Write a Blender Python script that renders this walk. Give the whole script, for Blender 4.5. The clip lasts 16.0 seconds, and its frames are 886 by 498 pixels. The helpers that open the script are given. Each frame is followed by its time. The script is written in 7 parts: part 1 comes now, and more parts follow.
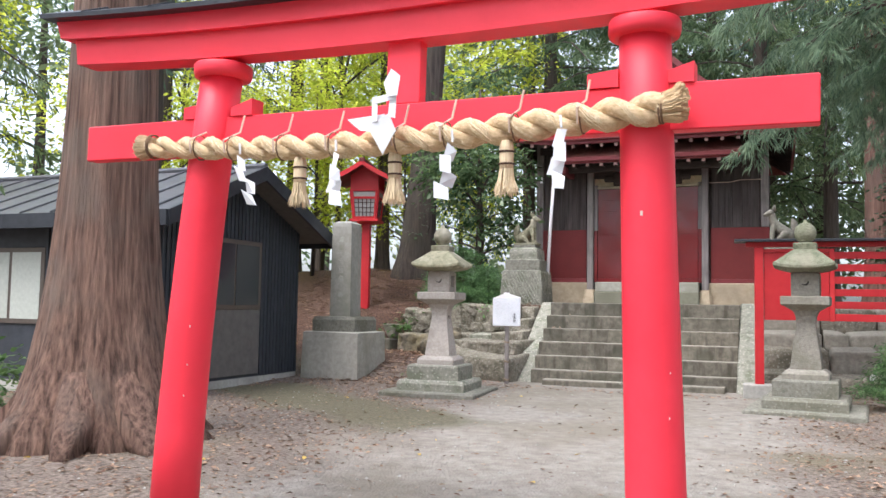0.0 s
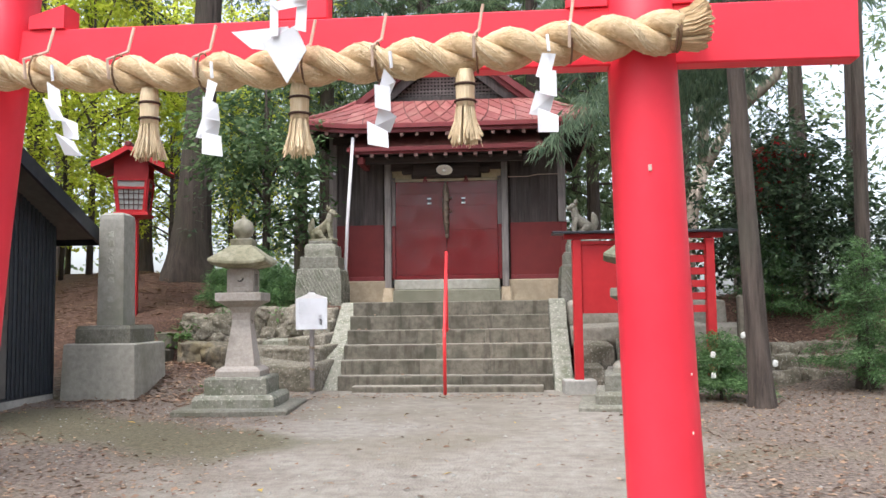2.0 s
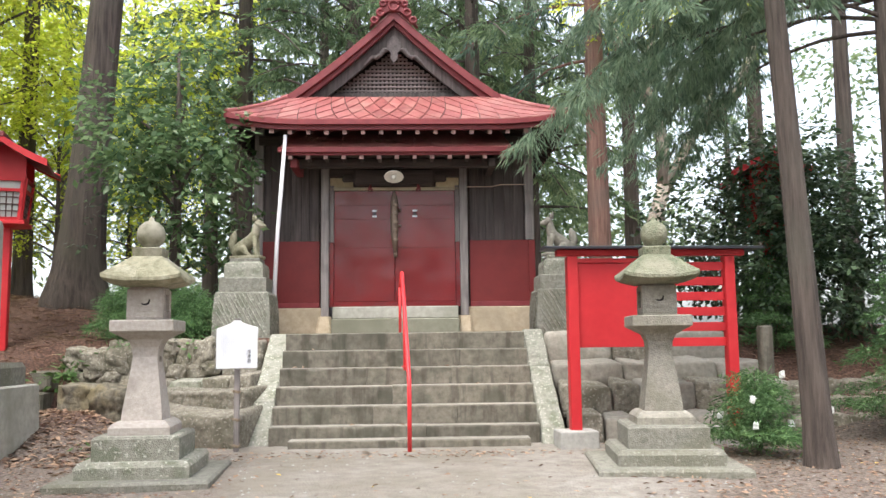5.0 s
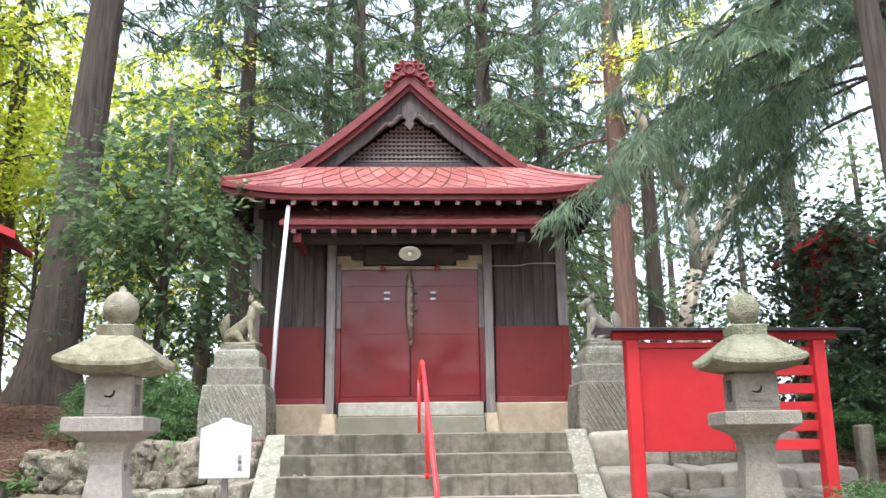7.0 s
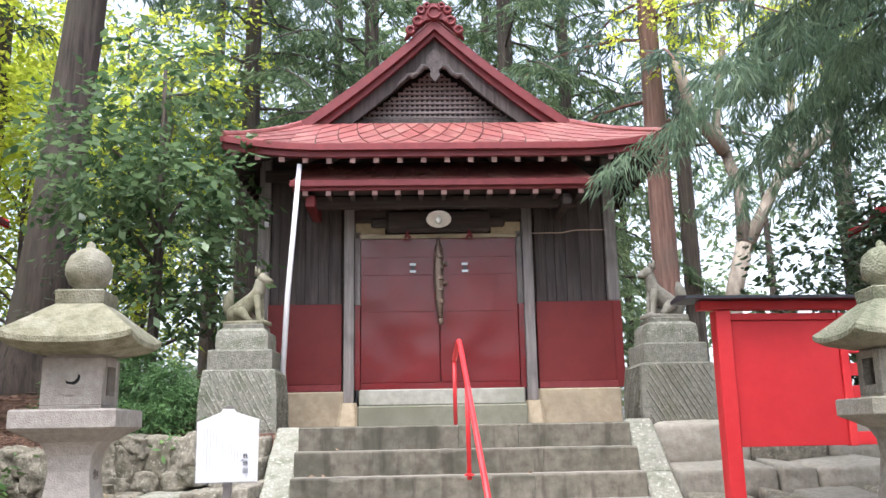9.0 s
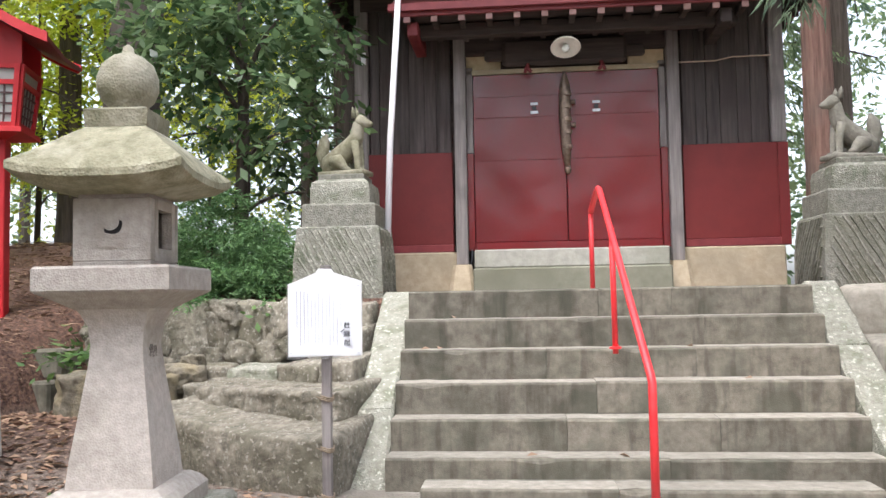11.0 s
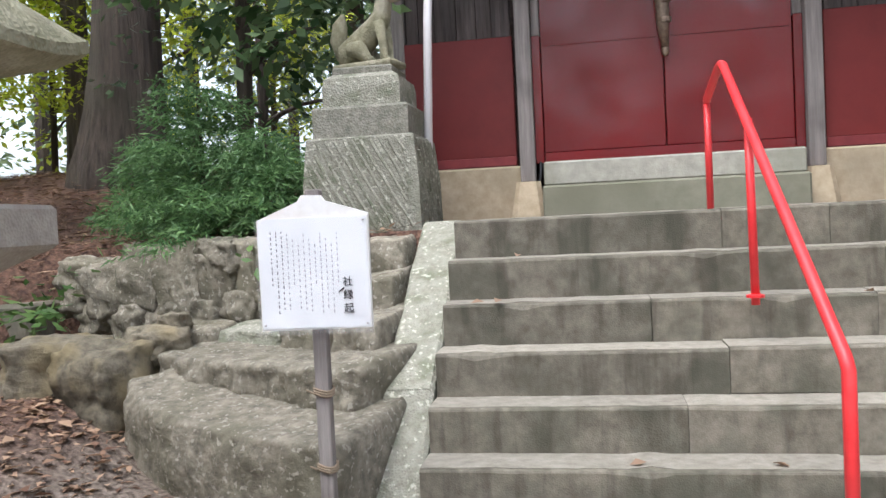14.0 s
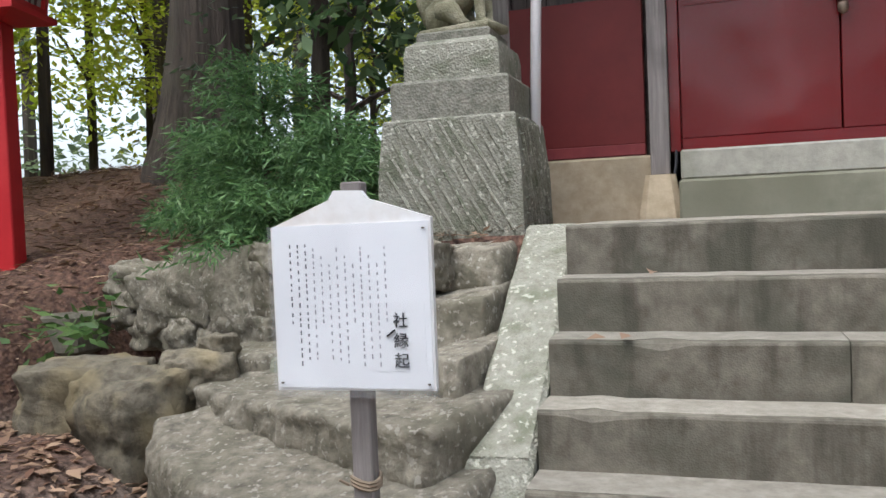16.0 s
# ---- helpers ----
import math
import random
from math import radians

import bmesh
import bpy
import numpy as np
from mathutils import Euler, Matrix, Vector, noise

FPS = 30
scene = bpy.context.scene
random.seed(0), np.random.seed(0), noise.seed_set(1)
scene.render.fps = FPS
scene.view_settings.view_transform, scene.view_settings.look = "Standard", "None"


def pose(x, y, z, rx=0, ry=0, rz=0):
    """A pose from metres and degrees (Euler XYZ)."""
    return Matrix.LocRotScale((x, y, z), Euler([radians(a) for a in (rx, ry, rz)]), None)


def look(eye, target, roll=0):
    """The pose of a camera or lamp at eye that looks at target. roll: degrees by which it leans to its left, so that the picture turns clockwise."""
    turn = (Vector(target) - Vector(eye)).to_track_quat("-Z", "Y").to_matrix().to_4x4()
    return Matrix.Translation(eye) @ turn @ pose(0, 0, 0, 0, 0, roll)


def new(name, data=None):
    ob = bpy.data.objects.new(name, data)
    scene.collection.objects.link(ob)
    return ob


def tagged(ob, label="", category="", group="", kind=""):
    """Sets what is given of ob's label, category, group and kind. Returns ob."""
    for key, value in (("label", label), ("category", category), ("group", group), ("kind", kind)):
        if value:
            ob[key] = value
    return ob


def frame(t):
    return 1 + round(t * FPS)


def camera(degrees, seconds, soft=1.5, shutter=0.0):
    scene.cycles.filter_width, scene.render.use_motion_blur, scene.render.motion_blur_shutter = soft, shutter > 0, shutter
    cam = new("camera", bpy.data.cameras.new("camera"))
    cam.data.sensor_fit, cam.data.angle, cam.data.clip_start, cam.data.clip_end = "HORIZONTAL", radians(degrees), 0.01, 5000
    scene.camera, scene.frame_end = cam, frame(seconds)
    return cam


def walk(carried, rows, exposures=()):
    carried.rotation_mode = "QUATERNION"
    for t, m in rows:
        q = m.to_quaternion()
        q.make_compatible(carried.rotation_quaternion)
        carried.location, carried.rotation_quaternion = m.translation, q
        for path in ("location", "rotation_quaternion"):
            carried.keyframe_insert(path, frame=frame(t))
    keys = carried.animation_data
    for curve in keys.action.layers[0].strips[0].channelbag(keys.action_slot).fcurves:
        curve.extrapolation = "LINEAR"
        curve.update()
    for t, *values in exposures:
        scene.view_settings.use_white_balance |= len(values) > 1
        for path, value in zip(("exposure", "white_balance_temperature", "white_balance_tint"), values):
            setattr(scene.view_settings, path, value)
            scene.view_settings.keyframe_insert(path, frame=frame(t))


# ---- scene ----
cam = camera(55.5, 16.0)
PATH = [
    (0, (2.157, -13.334, 1.19), (1.421, -11.48, 1.326), 1.0),
    (0.5, (1.879, -13.143, 1.177), (1.309, -11.233, 1.337), 0.0),
    (1, (1.523, -12.983, 1.105), (1.061, -11.041, 1.223), -0.6),
    (1.5, (1.274, -12.776, 1.145), (0.994, -10.798, 1.241), -0.7),
    (2, (1.089, -12.421, 1.136), (0.932, -10.433, 1.284), -0.7),
    (2.5, (0.86, -12.071, 1.092), (0.794, -10.079, 1.256), -0.6),
    (3, (0.712, -11.739, 1.09), (0.737, -9.744, 1.24), -0.5),
    (3.2, (0.671, -11.557, 1.105), (0.713, -9.562, 1.238), -0.6),
    (5.5, (0.264, -9.921, 1.17), (0.339, -7.946, 1.474), -0.6),
    (6, (0.25, -9.534, 1.183), (0.328, -7.578, 1.591), -0.4),
    (6.5, (0.103, -9.148, 1.166), (0.181, -7.203, 1.621), -0.5),
    (7, (0.038, -8.82, 1.183), (0.116, -6.873, 1.632), -0.7),
    (7.5, (-0.03, -8.449, 1.199), (0.046, -6.501, 1.643), -0.9),
    (8, (-0.136, -8.077, 1.219), (-0.073, -6.125, 1.649), -1.1),
    (8.2, (-0.159, -7.97, 1.229), (-0.096, -6.017, 1.658), -1.1),
    (10.3, (-0.242, -6.607, 1.243), (-0.259, -4.628, 1.532), -0.3),
    (10.5, (-0.278, -6.495, 1.222), (-0.352, -4.507, 1.427), -0.6),
    (11, (-0.403, -6.183, 1.235), (-0.589, -4.195, 1.351), -1.0),
    (11.5, (-0.411, -5.877, 1.213), (-0.635, -3.891, 1.284), -1.8),
    (12, (-0.393, -5.554, 1.245), (-0.635, -3.57, 1.308), -2.6),
    (12.5, (-0.472, -5.276, 1.238), (-0.717, -3.292, 1.283), -2.6),
    (13, (-0.507, -5.032, 1.287), (-0.752, -3.047, 1.328), -2.1),
    (13.5, (-0.48, -4.716, 1.308), (-0.745, -2.734, 1.315), -2.1),
    (14, (-0.498, -4.48, 1.298), (-0.854, -2.514, 1.228), -2.8),
    (14.5, (-0.585, -4.198, 1.322), (-1.0, -2.246, 1.186), -3.2),
    (15, (-0.607, -3.954, 1.315), (-1.03, -2.003, 1.191), -2.7),
    (15.5, (-0.602, -3.668, 1.354), (-1.109, -1.735, 1.277), -2.3),
    (16, (-0.658, -3.44, 1.327), (-1.275, -1.539, 1.259), -2.4),
]
walk(cam, [(t, look(eye, target, roll)) for t, eye, target, roll in PATH], [(0, 1.5, 6000, 12), (3, 1.4, 6200, 11), (5.5, 1.87, 6250, 10), (7, 1.97, 6000, 11), (8, 1.92, 5850, 12), (10.5, 1.78, 6100, 12), (13, 1.68, 5950, 11), (16, 1.17, 5950, 9)])

# ---------- world, sun and exposure ----------
world = bpy.data.worlds.new("world")
scene.world = world
world.use_nodes = True
wn = world.node_tree
sky = wn.nodes.new("ShaderNodeTexSky")
sky.sky_type = "NISHITA"
sky.sun_disc = False
sky.sun_elevation, sky.sun_rotation = radians(64), radians(207)
sky.dust_density, sky.air_density, sky.ozone_density = 4.0, 1.0, 1.0
veil = wn.nodes.new("ShaderNodeHueSaturation")
veil.inputs["Saturation"].default_value, veil.inputs["Value"].default_value = 0.4, 1.15
wn.links.new(sky.outputs[0], veil.inputs["Color"])
wn.links.new(veil.outputs[0], wn.nodes["Background"].inputs[0])
wn.nodes["Background"].inputs[1].default_value = 0.15

sun_data = bpy.data.lights.new("sun", "SUN")
sun_data.energy, sun_data.angle, sun_data.color = 0.55, radians(22), (1.0, 0.95, 0.86)
sun = new("sun", sun_data)
sun.matrix_world = look((-2.5, -5, 11.5), (0, 0, 0))


# ---------- materials ----------
def material(name, c1, c2, scale=8.0, rough=0.7, bump=0.2, stain=None, stain_scale=1.2, stain_amount=0.5,
             stretch=(1, 1, 1), metal=0.0, detail=6.0, bump_scale=1.0, rough_var=0.12, spec=0.4, cells=None, streak=0.0, spots=None):
    m = bpy.data.materials.new(name)
    m.use_nodes = True
    t = m.node_tree
    N, L = t.nodes.new, t.links.new
    bsdf = t.nodes["Principled BSDF"]
    co, info = N("ShaderNodeTexCoord"), N("ShaderNodeObjectInfo")
    mul = N("ShaderNodeVectorMath"); mul.operation = "SCALE"; mul.inputs[0].default_value = (31.0, 17.0, 23.0)
    L(info.outputs["Random"], mul.inputs["Scale"])
    add = N("ShaderNodeVectorMath"); add.operation = "ADD"
    L(co.outputs["Object"], add.inputs[0]); L(mul.outputs[0], add.inputs[1])
    st = N("ShaderNodeVectorMath"); st.operation = "MULTIPLY"; st.inputs[1].default_value = stretch
    L(add.outputs[0], st.inputs[0])
    fine = N("ShaderNodeTexNoise"); fine.inputs["Scale"].default_value = scale; fine.inputs["Detail"].default_value = detail
    fine.inputs["Roughness"].default_value = 0.65
    L(st.outputs[0], fine.inputs["Vector"])
    ramp = N("ShaderNodeValToRGB")
    ramp.color_ramp.elements[0].position, ramp.color_ramp.elements[1].position = 0.32, 0.68
    ramp.color_ramp.elements[0].color, ramp.color_ramp.elements[1].color = (*c1, 1), (*c2, 1)
    L(fine.outputs[0], ramp.inputs[0])
    colour = ramp.outputs[0]
    coarse = N("ShaderNodeTexNoise"); coarse.inputs["Scale"].default_value = stain_scale; coarse.inputs["Detail"].default_value = 5
    L(add.outputs[0], coarse.inputs["Vector"])
    if stain:
        r2 = N("ShaderNodeValToRGB")
        r2.color_ramp.elements[0].position, r2.color_ramp.elements[1].position = 0.48, 0.66
        r2.color_ramp.elements[1].color = (stain_amount,) * 3 + (1,)
        L(coarse.outputs[0], r2.inputs[0])
        mix = N("ShaderNodeMixRGB"); mix.inputs[2].default_value = (*stain, 1)
        L(r2.outputs[0], mix.inputs[0]); L(colour, mix.inputs[1])
        colour = mix.outputs[0]
    if streak:
        sv = N("ShaderNodeVectorMath"); sv.operation = "MULTIPLY"; sv.inputs[1].default_value = (11, 11, 1.6)
        L(add.outputs[0], sv.inputs[0])
        sn = N("ShaderNodeTexNoise"); sn.inputs["Scale"].default_value = 1.0; sn.inputs["Detail"].default_value = 4
        L(sv.outputs[0], sn.inputs["Vector"])
        r3 = N("ShaderNodeValToRGB")
        r3.color_ramp.elements[0].position, r3.color_ramp.elements[1].position = 0.52, 0.64
        r3.color_ramp.elements[1].color = (streak,) * 3 + (1,)
        L(sn.outputs[0], r3.inputs[0])
        mx = N("ShaderNodeMixRGB"); mx.inputs[2].default_value = (c1[0] * 0.42, c1[1] * 0.42, c1[2] * 0.4, 1)
        L(r3.outputs[0], mx.inputs[0]); L(colour, mx.inputs[1])
        colour = mx.outputs[0]
    if spots:
        vo = N("ShaderNodeTexNoise"); vo.inputs["Scale"].default_value = 34; vo.inputs["Detail"].default_value = 2
        L(add.outputs[0], vo.inputs["Vector"])
        r4 = N("ShaderNodeValToRGB")
        r4.color_ramp.elements[0].position, r4.color_ramp.elements[1].position = 0.6, 0.67
        r4.color_ramp.elements[1].color = (0.75, 0.75, 0.75, 1)
        L(vo.outputs[0], r4.inputs[0])
        mx = N("ShaderNodeMixRGB"); mx.inputs[2].default_value = (*spots, 1)
        L(r4.outputs[0], mx.inputs[0]); L(colour, mx.inputs[1])
        colour = mx.outputs[0]
    tone = N("ShaderNodeHueSaturation")
    mr = N("ShaderNodeMapRange"); mr.inputs[3].default_value, mr.inputs[4].default_value = 0.86, 1.14
    L(info.outputs["Random"], mr.inputs[0]); L(mr.outputs[0], tone.inputs["Value"]); L(colour, tone.inputs["Color"])
    L(tone.outputs[0], bsdf.inputs["Base Color"])
    rr = N("ShaderNodeMapRange"); rr.inputs[3].default_value, rr.inputs[4].default_value = rough - rough_var, min(1, rough + rough_var)
    L(coarse.outputs[0], rr.inputs[0]); L(rr.outputs[0], bsdf.inputs["Roughness"])
    bsdf.inputs["Metallic"].default_value = metal
    bsdf.inputs["Specular IOR Level"].default_value = spec
    if bump:
        b = N("ShaderNodeBump"); b.inputs["Strength"].default_value = bump; b.inputs["Distance"].default_value = 0.02 * bump_scale
        height = fine.outputs[0]
        if cells:
            v = N("ShaderNodeTexVoronoi"); v.inputs["Scale"].default_value = cells
            L(add.outputs[0], v.inputs["Vector"])
            s = N("ShaderNodeMath"); s.operation = "ADD"
            L(v.outputs[0], s.inputs[0]); L(fine.outputs[0], s.inputs[1]); height = s.outputs[0]
        L(height, b.inputs["Height"]); L(b.outputs[0], bsdf.inputs["Normal"])
    return m


def leaf_material(name, dark, light, through_light=0.35, rough=0.45):
    m = bpy.data.materials.new(name)
    m.use_nodes = True
    t = m.node_tree
    N, L = t.nodes.new, t.links.new
    bsdf = t.nodes["Principled BSDF"]
    g = N("ShaderNodeNewGeometry")
    ramp = N("ShaderNodeValToRGB")
    ramp.color_ramp.elements[0].color, ramp.color_ramp.elements[1].color = (*dark, 1), (*light, 1)
    L(g.outputs["Random Per Island"], ramp.inputs[0])
    co = N("ShaderNodeTexCoord")
    n = N("ShaderNodeTexNoise"); n.inputs["Scale"].default_value = 1.3; n.inputs["Detail"].default_value = 3
    L(co.outputs["Object"], n.inputs["Vector"])
    mr = N("ShaderNodeMapRange"); mr.inputs[1].default_value, mr.inputs[2].default_value = 0.3, 0.7
    mr.inputs[3].default_value, mr.inputs[4].default_value = 0.75, 1.25
    L(n.outputs[0], mr.inputs[0])
    tone = N("ShaderNodeHueSaturation")
    L(ramp.outputs[0], tone.inputs["Color"]); L(mr.outputs[0], tone.inputs["Value"])
    L(tone.outputs[0], bsdf.inputs["Base Color"])
    bsdf.inputs["Roughness"].default_value = rough
    bsdf.inputs["Specular IOR Level"].default_value = 0.35
    tr = N("ShaderNodeBsdfTranslucent"); L(tone.outputs[0], tr.inputs[0])
    mix = N("ShaderNodeMixShader"); mix.inputs[0].default_value = through_light
    L(bsdf.outputs[0], mix.inputs[1]); L(tr.outputs[0], mix.inputs[2])
    L(mix.outputs[0], t.nodes["Material Output"].inputs[0])
    return m


def plain(name, c, rough=0.6, metal=0.0):
    return material(name, tuple(v * 0.85 for v in c), c, 20, rough, 0.05, metal=metal)


TORII_RED = material("vermilion_paint", (0.78, 0.03, 0.055), (0.85, 0.04, 0.068), 3, 0.5, 0.06, (0.72, 0.028, 0.045), 1.5, 0.6)
PAINT_CHIP = plain("chipped_paint", (0.75, 0.6, 0.52), 0.8)
BLACK_METAL = material("black_sheet_metal", (0.02, 0.022, 0.027), (0.04, 0.043, 0.05), 6, 0.4, 0.05)
STRAW = material("rice_straw", (0.45, 0.31, 0.165), (0.7, 0.54, 0.34), 60, 0.8, 0.6, (0.48, 0.33, 0.16), 9, 0.3, stretch=(0.25, 1, 1))
STRAW_PALE = material("pale_broom_straw", (0.56, 0.42, 0.24), (0.8, 0.66, 0.45), 90, 0.8, 0.6, stretch=(1, 1, 0.06))
TWINE = plain("dark_twine", (0.06, 0.03, 0.02), 0.9)
ROPE_CORD = plain("brown_rope_cord", (0.2, 0.12, 0.07), 0.9)
STRING = plain("pale_string", (0.6, 0.45, 0.35), 0.9)
PAPER = material("white_paper", (0.68, 0.685, 0.71), (0.77, 0.775, 0.8), 5, 0.8, 0.05)
STONE = material("grey_green_tuff", (0.135, 0.13, 0.103), (0.255, 0.243, 0.2), 22, 0.9, 0.35, (0.13, 0.125, 0.085), 2.2, 0.7, cells=80, spots=(0.28, 0.265, 0.215))
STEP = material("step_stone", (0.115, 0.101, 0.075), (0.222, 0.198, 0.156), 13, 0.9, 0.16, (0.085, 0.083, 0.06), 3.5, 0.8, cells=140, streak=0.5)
# paler step stone: wear, plus the light on upward faces put into the colour
STEP_EDGE = material("pale_step_stone", (0.21, 0.188, 0.152), (0.34, 0.308, 0.256), 16, 0.9, 0.4, (0.22, 0.2, 0.16), 3, 0.5)
LICHEN_STONE = material("lichen_covered_stone", (0.2, 0.193, 0.152), (0.315, 0.305, 0.25), 26, 0.95, 0.45, (0.13, 0.14, 0.09), 7, 0.75, cells=90, spots=(0.5, 0.48, 0.4))
LANTERN_STONE = material("pale_lantern_stone", (0.33, 0.29, 0.25), (0.45, 0.405, 0.355), 30, 0.9, 0.2, (0.22, 0.19, 0.155), 3.5, 0.6, cells=120)
MOSS_STONE = material("mossy_cap_stone", (0.16, 0.15, 0.09), (0.32, 0.295, 0.2), 14, 0.95, 0.35, (0.42, 0.385, 0.3), 3.5, 0.8, cells=90)
DARK_MOSS = material("dark_mossy_stone", (0.1, 0.11, 0.065), (0.23, 0.23, 0.155), 18, 0.95, 0.5, (0.29, 0.27, 0.2), 4, 0.6, cells=60)
OCHRE_ROCK = material("ochre_boulder", (0.075, 0.064, 0.043), (0.22, 0.19, 0.14), 16, 0.92, 0.8, (0.24, 0.19, 0.1), 4, 0.7, bump_scale=1.3)
ROCK = material("field_rock", (0.105, 0.092, 0.068), (0.325, 0.29, 0.225), 15, 0.92, 0.75, (0.13, 0.118, 0.08), 3.2, 0.75, bump_scale=1.6, detail=9.0, spots=(0.4, 0.37, 0.31))
TAN_STONE = material("ochre_foundation_stone", (0.38, 0.3, 0.2), (0.5, 0.41, 0.29), 14, 0.9, 0.25, (0.3, 0.25, 0.18), 2, 0.6)
THRESHOLD = material("olive_threshold", (0.185, 0.18, 0.13), (0.25, 0.24, 0.18), 8, 0.9, 0.15, (0.15, 0.145, 0.1), 2, 0.6)
SILL_STONE = material("grey_sill_stone", (0.27, 0.26, 0.22), (0.38, 0.36, 0.31), 14, 0.9, 0.3, (0.2, 0.2, 0.15), 2, 0.6)
OLD_WOOD = material("weathered_dark_boards", (0.035, 0.028, 0.026), (0.105, 0.085, 0.078), 26, 0.8, 0.5, (0.05, 0.035, 0.032), 2, 0.6, stretch=(1, 1, 0.06))
POST_WOOD = material("grey_weathered_post", (0.16, 0.14, 0.13), (0.3, 0.265, 0.25), 34, 0.85, 0.5, (0.11, 0.095, 0.09), 3, 0.5, stretch=(1, 1, 0.05))
DARK_BEAM = material("dark_beam", (0.03, 0.022, 0.02), (0.075, 0.055, 0.048), 20, 0.8, 0.4, stretch=(0.08, 1, 1))
MAROON = material("maroon_door_sheet", (0.13, 0.008, 0.0105), (0.165, 0.0115, 0.014), 1.7, 0.2, 0.3, (0.13, 0.012, 0.015), 1.5, 0.5, bump_scale=6, spec=0.75, detail=1.0)
RED_SHEET = material("oxide_red_sheet", (0.135, 0.014, 0.013), (0.17, 0.019, 0.017), 4, 0.55, 0.1, (0.17, 0.016, 0.016), 1.5, 0.5)
ROOF_RED = material("red_roof_sheet", (0.2, 0.05, 0.048), (0.32, 0.105, 0.092), 9, 0.45, 0.14, (0.4, 0.24, 0.19), 2.2, 0.35)
ROOF_TRIM = material("dark_red_trim", (0.15, 0.022, 0.026), (0.21, 0.035, 0.036), 7, 0.55, 0.1)
RAFTER_END = plain("faded_rafter_end", (0.34, 0.2, 0.18), 0.7)
PLASTER = material("old_plaster", (0.42, 0.33, 0.2), (0.52, 0.42, 0.27), 16, 0.9, 0.2)
LATTICE = material("grey_lattice_wood", (0.16, 0.128, 0.12), (0.28, 0.23, 0.215), 24, 0.85, 0.3)
# near-black that paints the shade of recesses into the colour
DARK = plain("painted_recess_shade", (0.012, 0.01, 0.009), 0.95)
ENAMEL = plain("white_enamel", (0.82, 0.8, 0.74), 0.35)
BRASS = material("tarnished_metal", (0.16, 0.11, 0.08), (0.34, 0.26, 0.2), 30, 0.5, 0.2, metal=0.6)
WHITE_PAINT = material("white_pole_paint", (0.68, 0.66, 0.68), (0.8, 0.78, 0.8), 8, 0.5, 0.05, (0.55, 0.5, 0.48), 4, 0.4)
BOARD_RED = material("bright_red_board_paint", (0.45, 0.016, 0.021), (0.54, 0.024, 0.029), 4, 0.5, 0.08, (0.5, 0.03, 0.03), 2, 0.5)
RAIL_RED = material("red_rail_paint", (0.66, 0.03, 0.035), (0.76, 0.045, 0.05), 12, 0.35, 0.05, (0.6, 0.05, 0.05), 6, 0.5)
SHED_METAL = material("charcoal_siding", (0.028, 0.032, 0.04), (0.05, 0.055, 0.065), 8, 0.5, 0.05, (0.035, 0.036, 0.042), 1.2, 0.5)
SHED_PANEL = material("grey_brown_panel", (0.12, 0.11, 0.1), (0.17, 0.155, 0.14), 8, 0.6, 0.05)
SHED_ROOF = material("grey_roof_metal", (0.06, 0.062, 0.068), (0.1, 0.102, 0.11), 8, 0.45, 0.05, (0.13, 0.12, 0.12), 1.5, 0.5)
ALU = plain("brown_aluminium", (0.16, 0.13, 0.11), 0.45, 0.5)
CURTAIN = plain("pale_curtain", (0.5, 0.52, 0.46), 0.9)
CONCRETE = material("concrete", (0.3, 0.29, 0.26), (0.42, 0.4, 0.36), 16, 0.9, 0.3, (0.2, 0.19, 0.16), 2, 0.5)
CEDAR_BARK = material("cedar_bark", (0.055, 0.028, 0.02), (0.34, 0.205, 0.15), 12, 0.95, 1.0, (0.2, 0.165, 0.135), 1.5, 0.5, stretch=(2.0, 2.0, 0.06), bump_scale=5)
TRUNK_BARK = material("trunk_bark", (0.04, 0.03, 0.025), (0.125, 0.098, 0.08), 16, 0.95, 0.9, (0.1, 0.09, 0.07), 1.5, 0.5, stretch=(1.4, 1.4, 0.09), bump_scale=3)
PALE_BARK = material("pale_bark", (0.2, 0.165, 0.13), (0.4, 0.34, 0.27), 12, 0.9, 0.5, (0.15, 0.12, 0.09), 2, 0.6, stretch=(1, 1, 0.3))
RED_BARK = material("red_brown_bark", (0.1, 0.05, 0.038), (0.24, 0.14, 0.105), 16, 0.95, 0.9, (0.13, 0.1, 0.08), 1.5, 0.5, stretch=(1.4, 1.4, 0.09), bump_scale=3)
TARP = plain("blue_tarp", (0.02, 0.2, 0.5), 0.5)
INK = plain("black_ink", (0.03, 0.03, 0.035), 0.8)
INK_GREY = plain("grey_ink", (0.33, 0.33, 0.36), 0.8)
CEDAR_LEAF = leaf_material("cedar_needles", (0.05, 0.092, 0.066), (0.15, 0.22, 0.145), 0.45, 0.6)
BROAD_LEAF = leaf_material("glossy_broad_leaf", (0.045, 0.092, 0.038), (0.21, 0.3, 0.14), 0.5, 0.26)
DARK_LEAF = leaf_material("dark_camellia_leaf", (0.03, 0.058, 0.032), (0.11, 0.16, 0.08), 0.35, 0.35)
# yellow-green leaf, base colour raised to imitate light shining through from behind
MAPLE_LEAF = leaf_material("backlit_yellow_green_leaf", (0.38, 0.48, 0.04), (0.74, 0.75, 0.12), 0.8, 0.5)
FERN_LEAF = leaf_material("fresh_fir_needles", (0.05, 0.115, 0.042), (0.19, 0.32, 0.12), 0.4, 0.5)
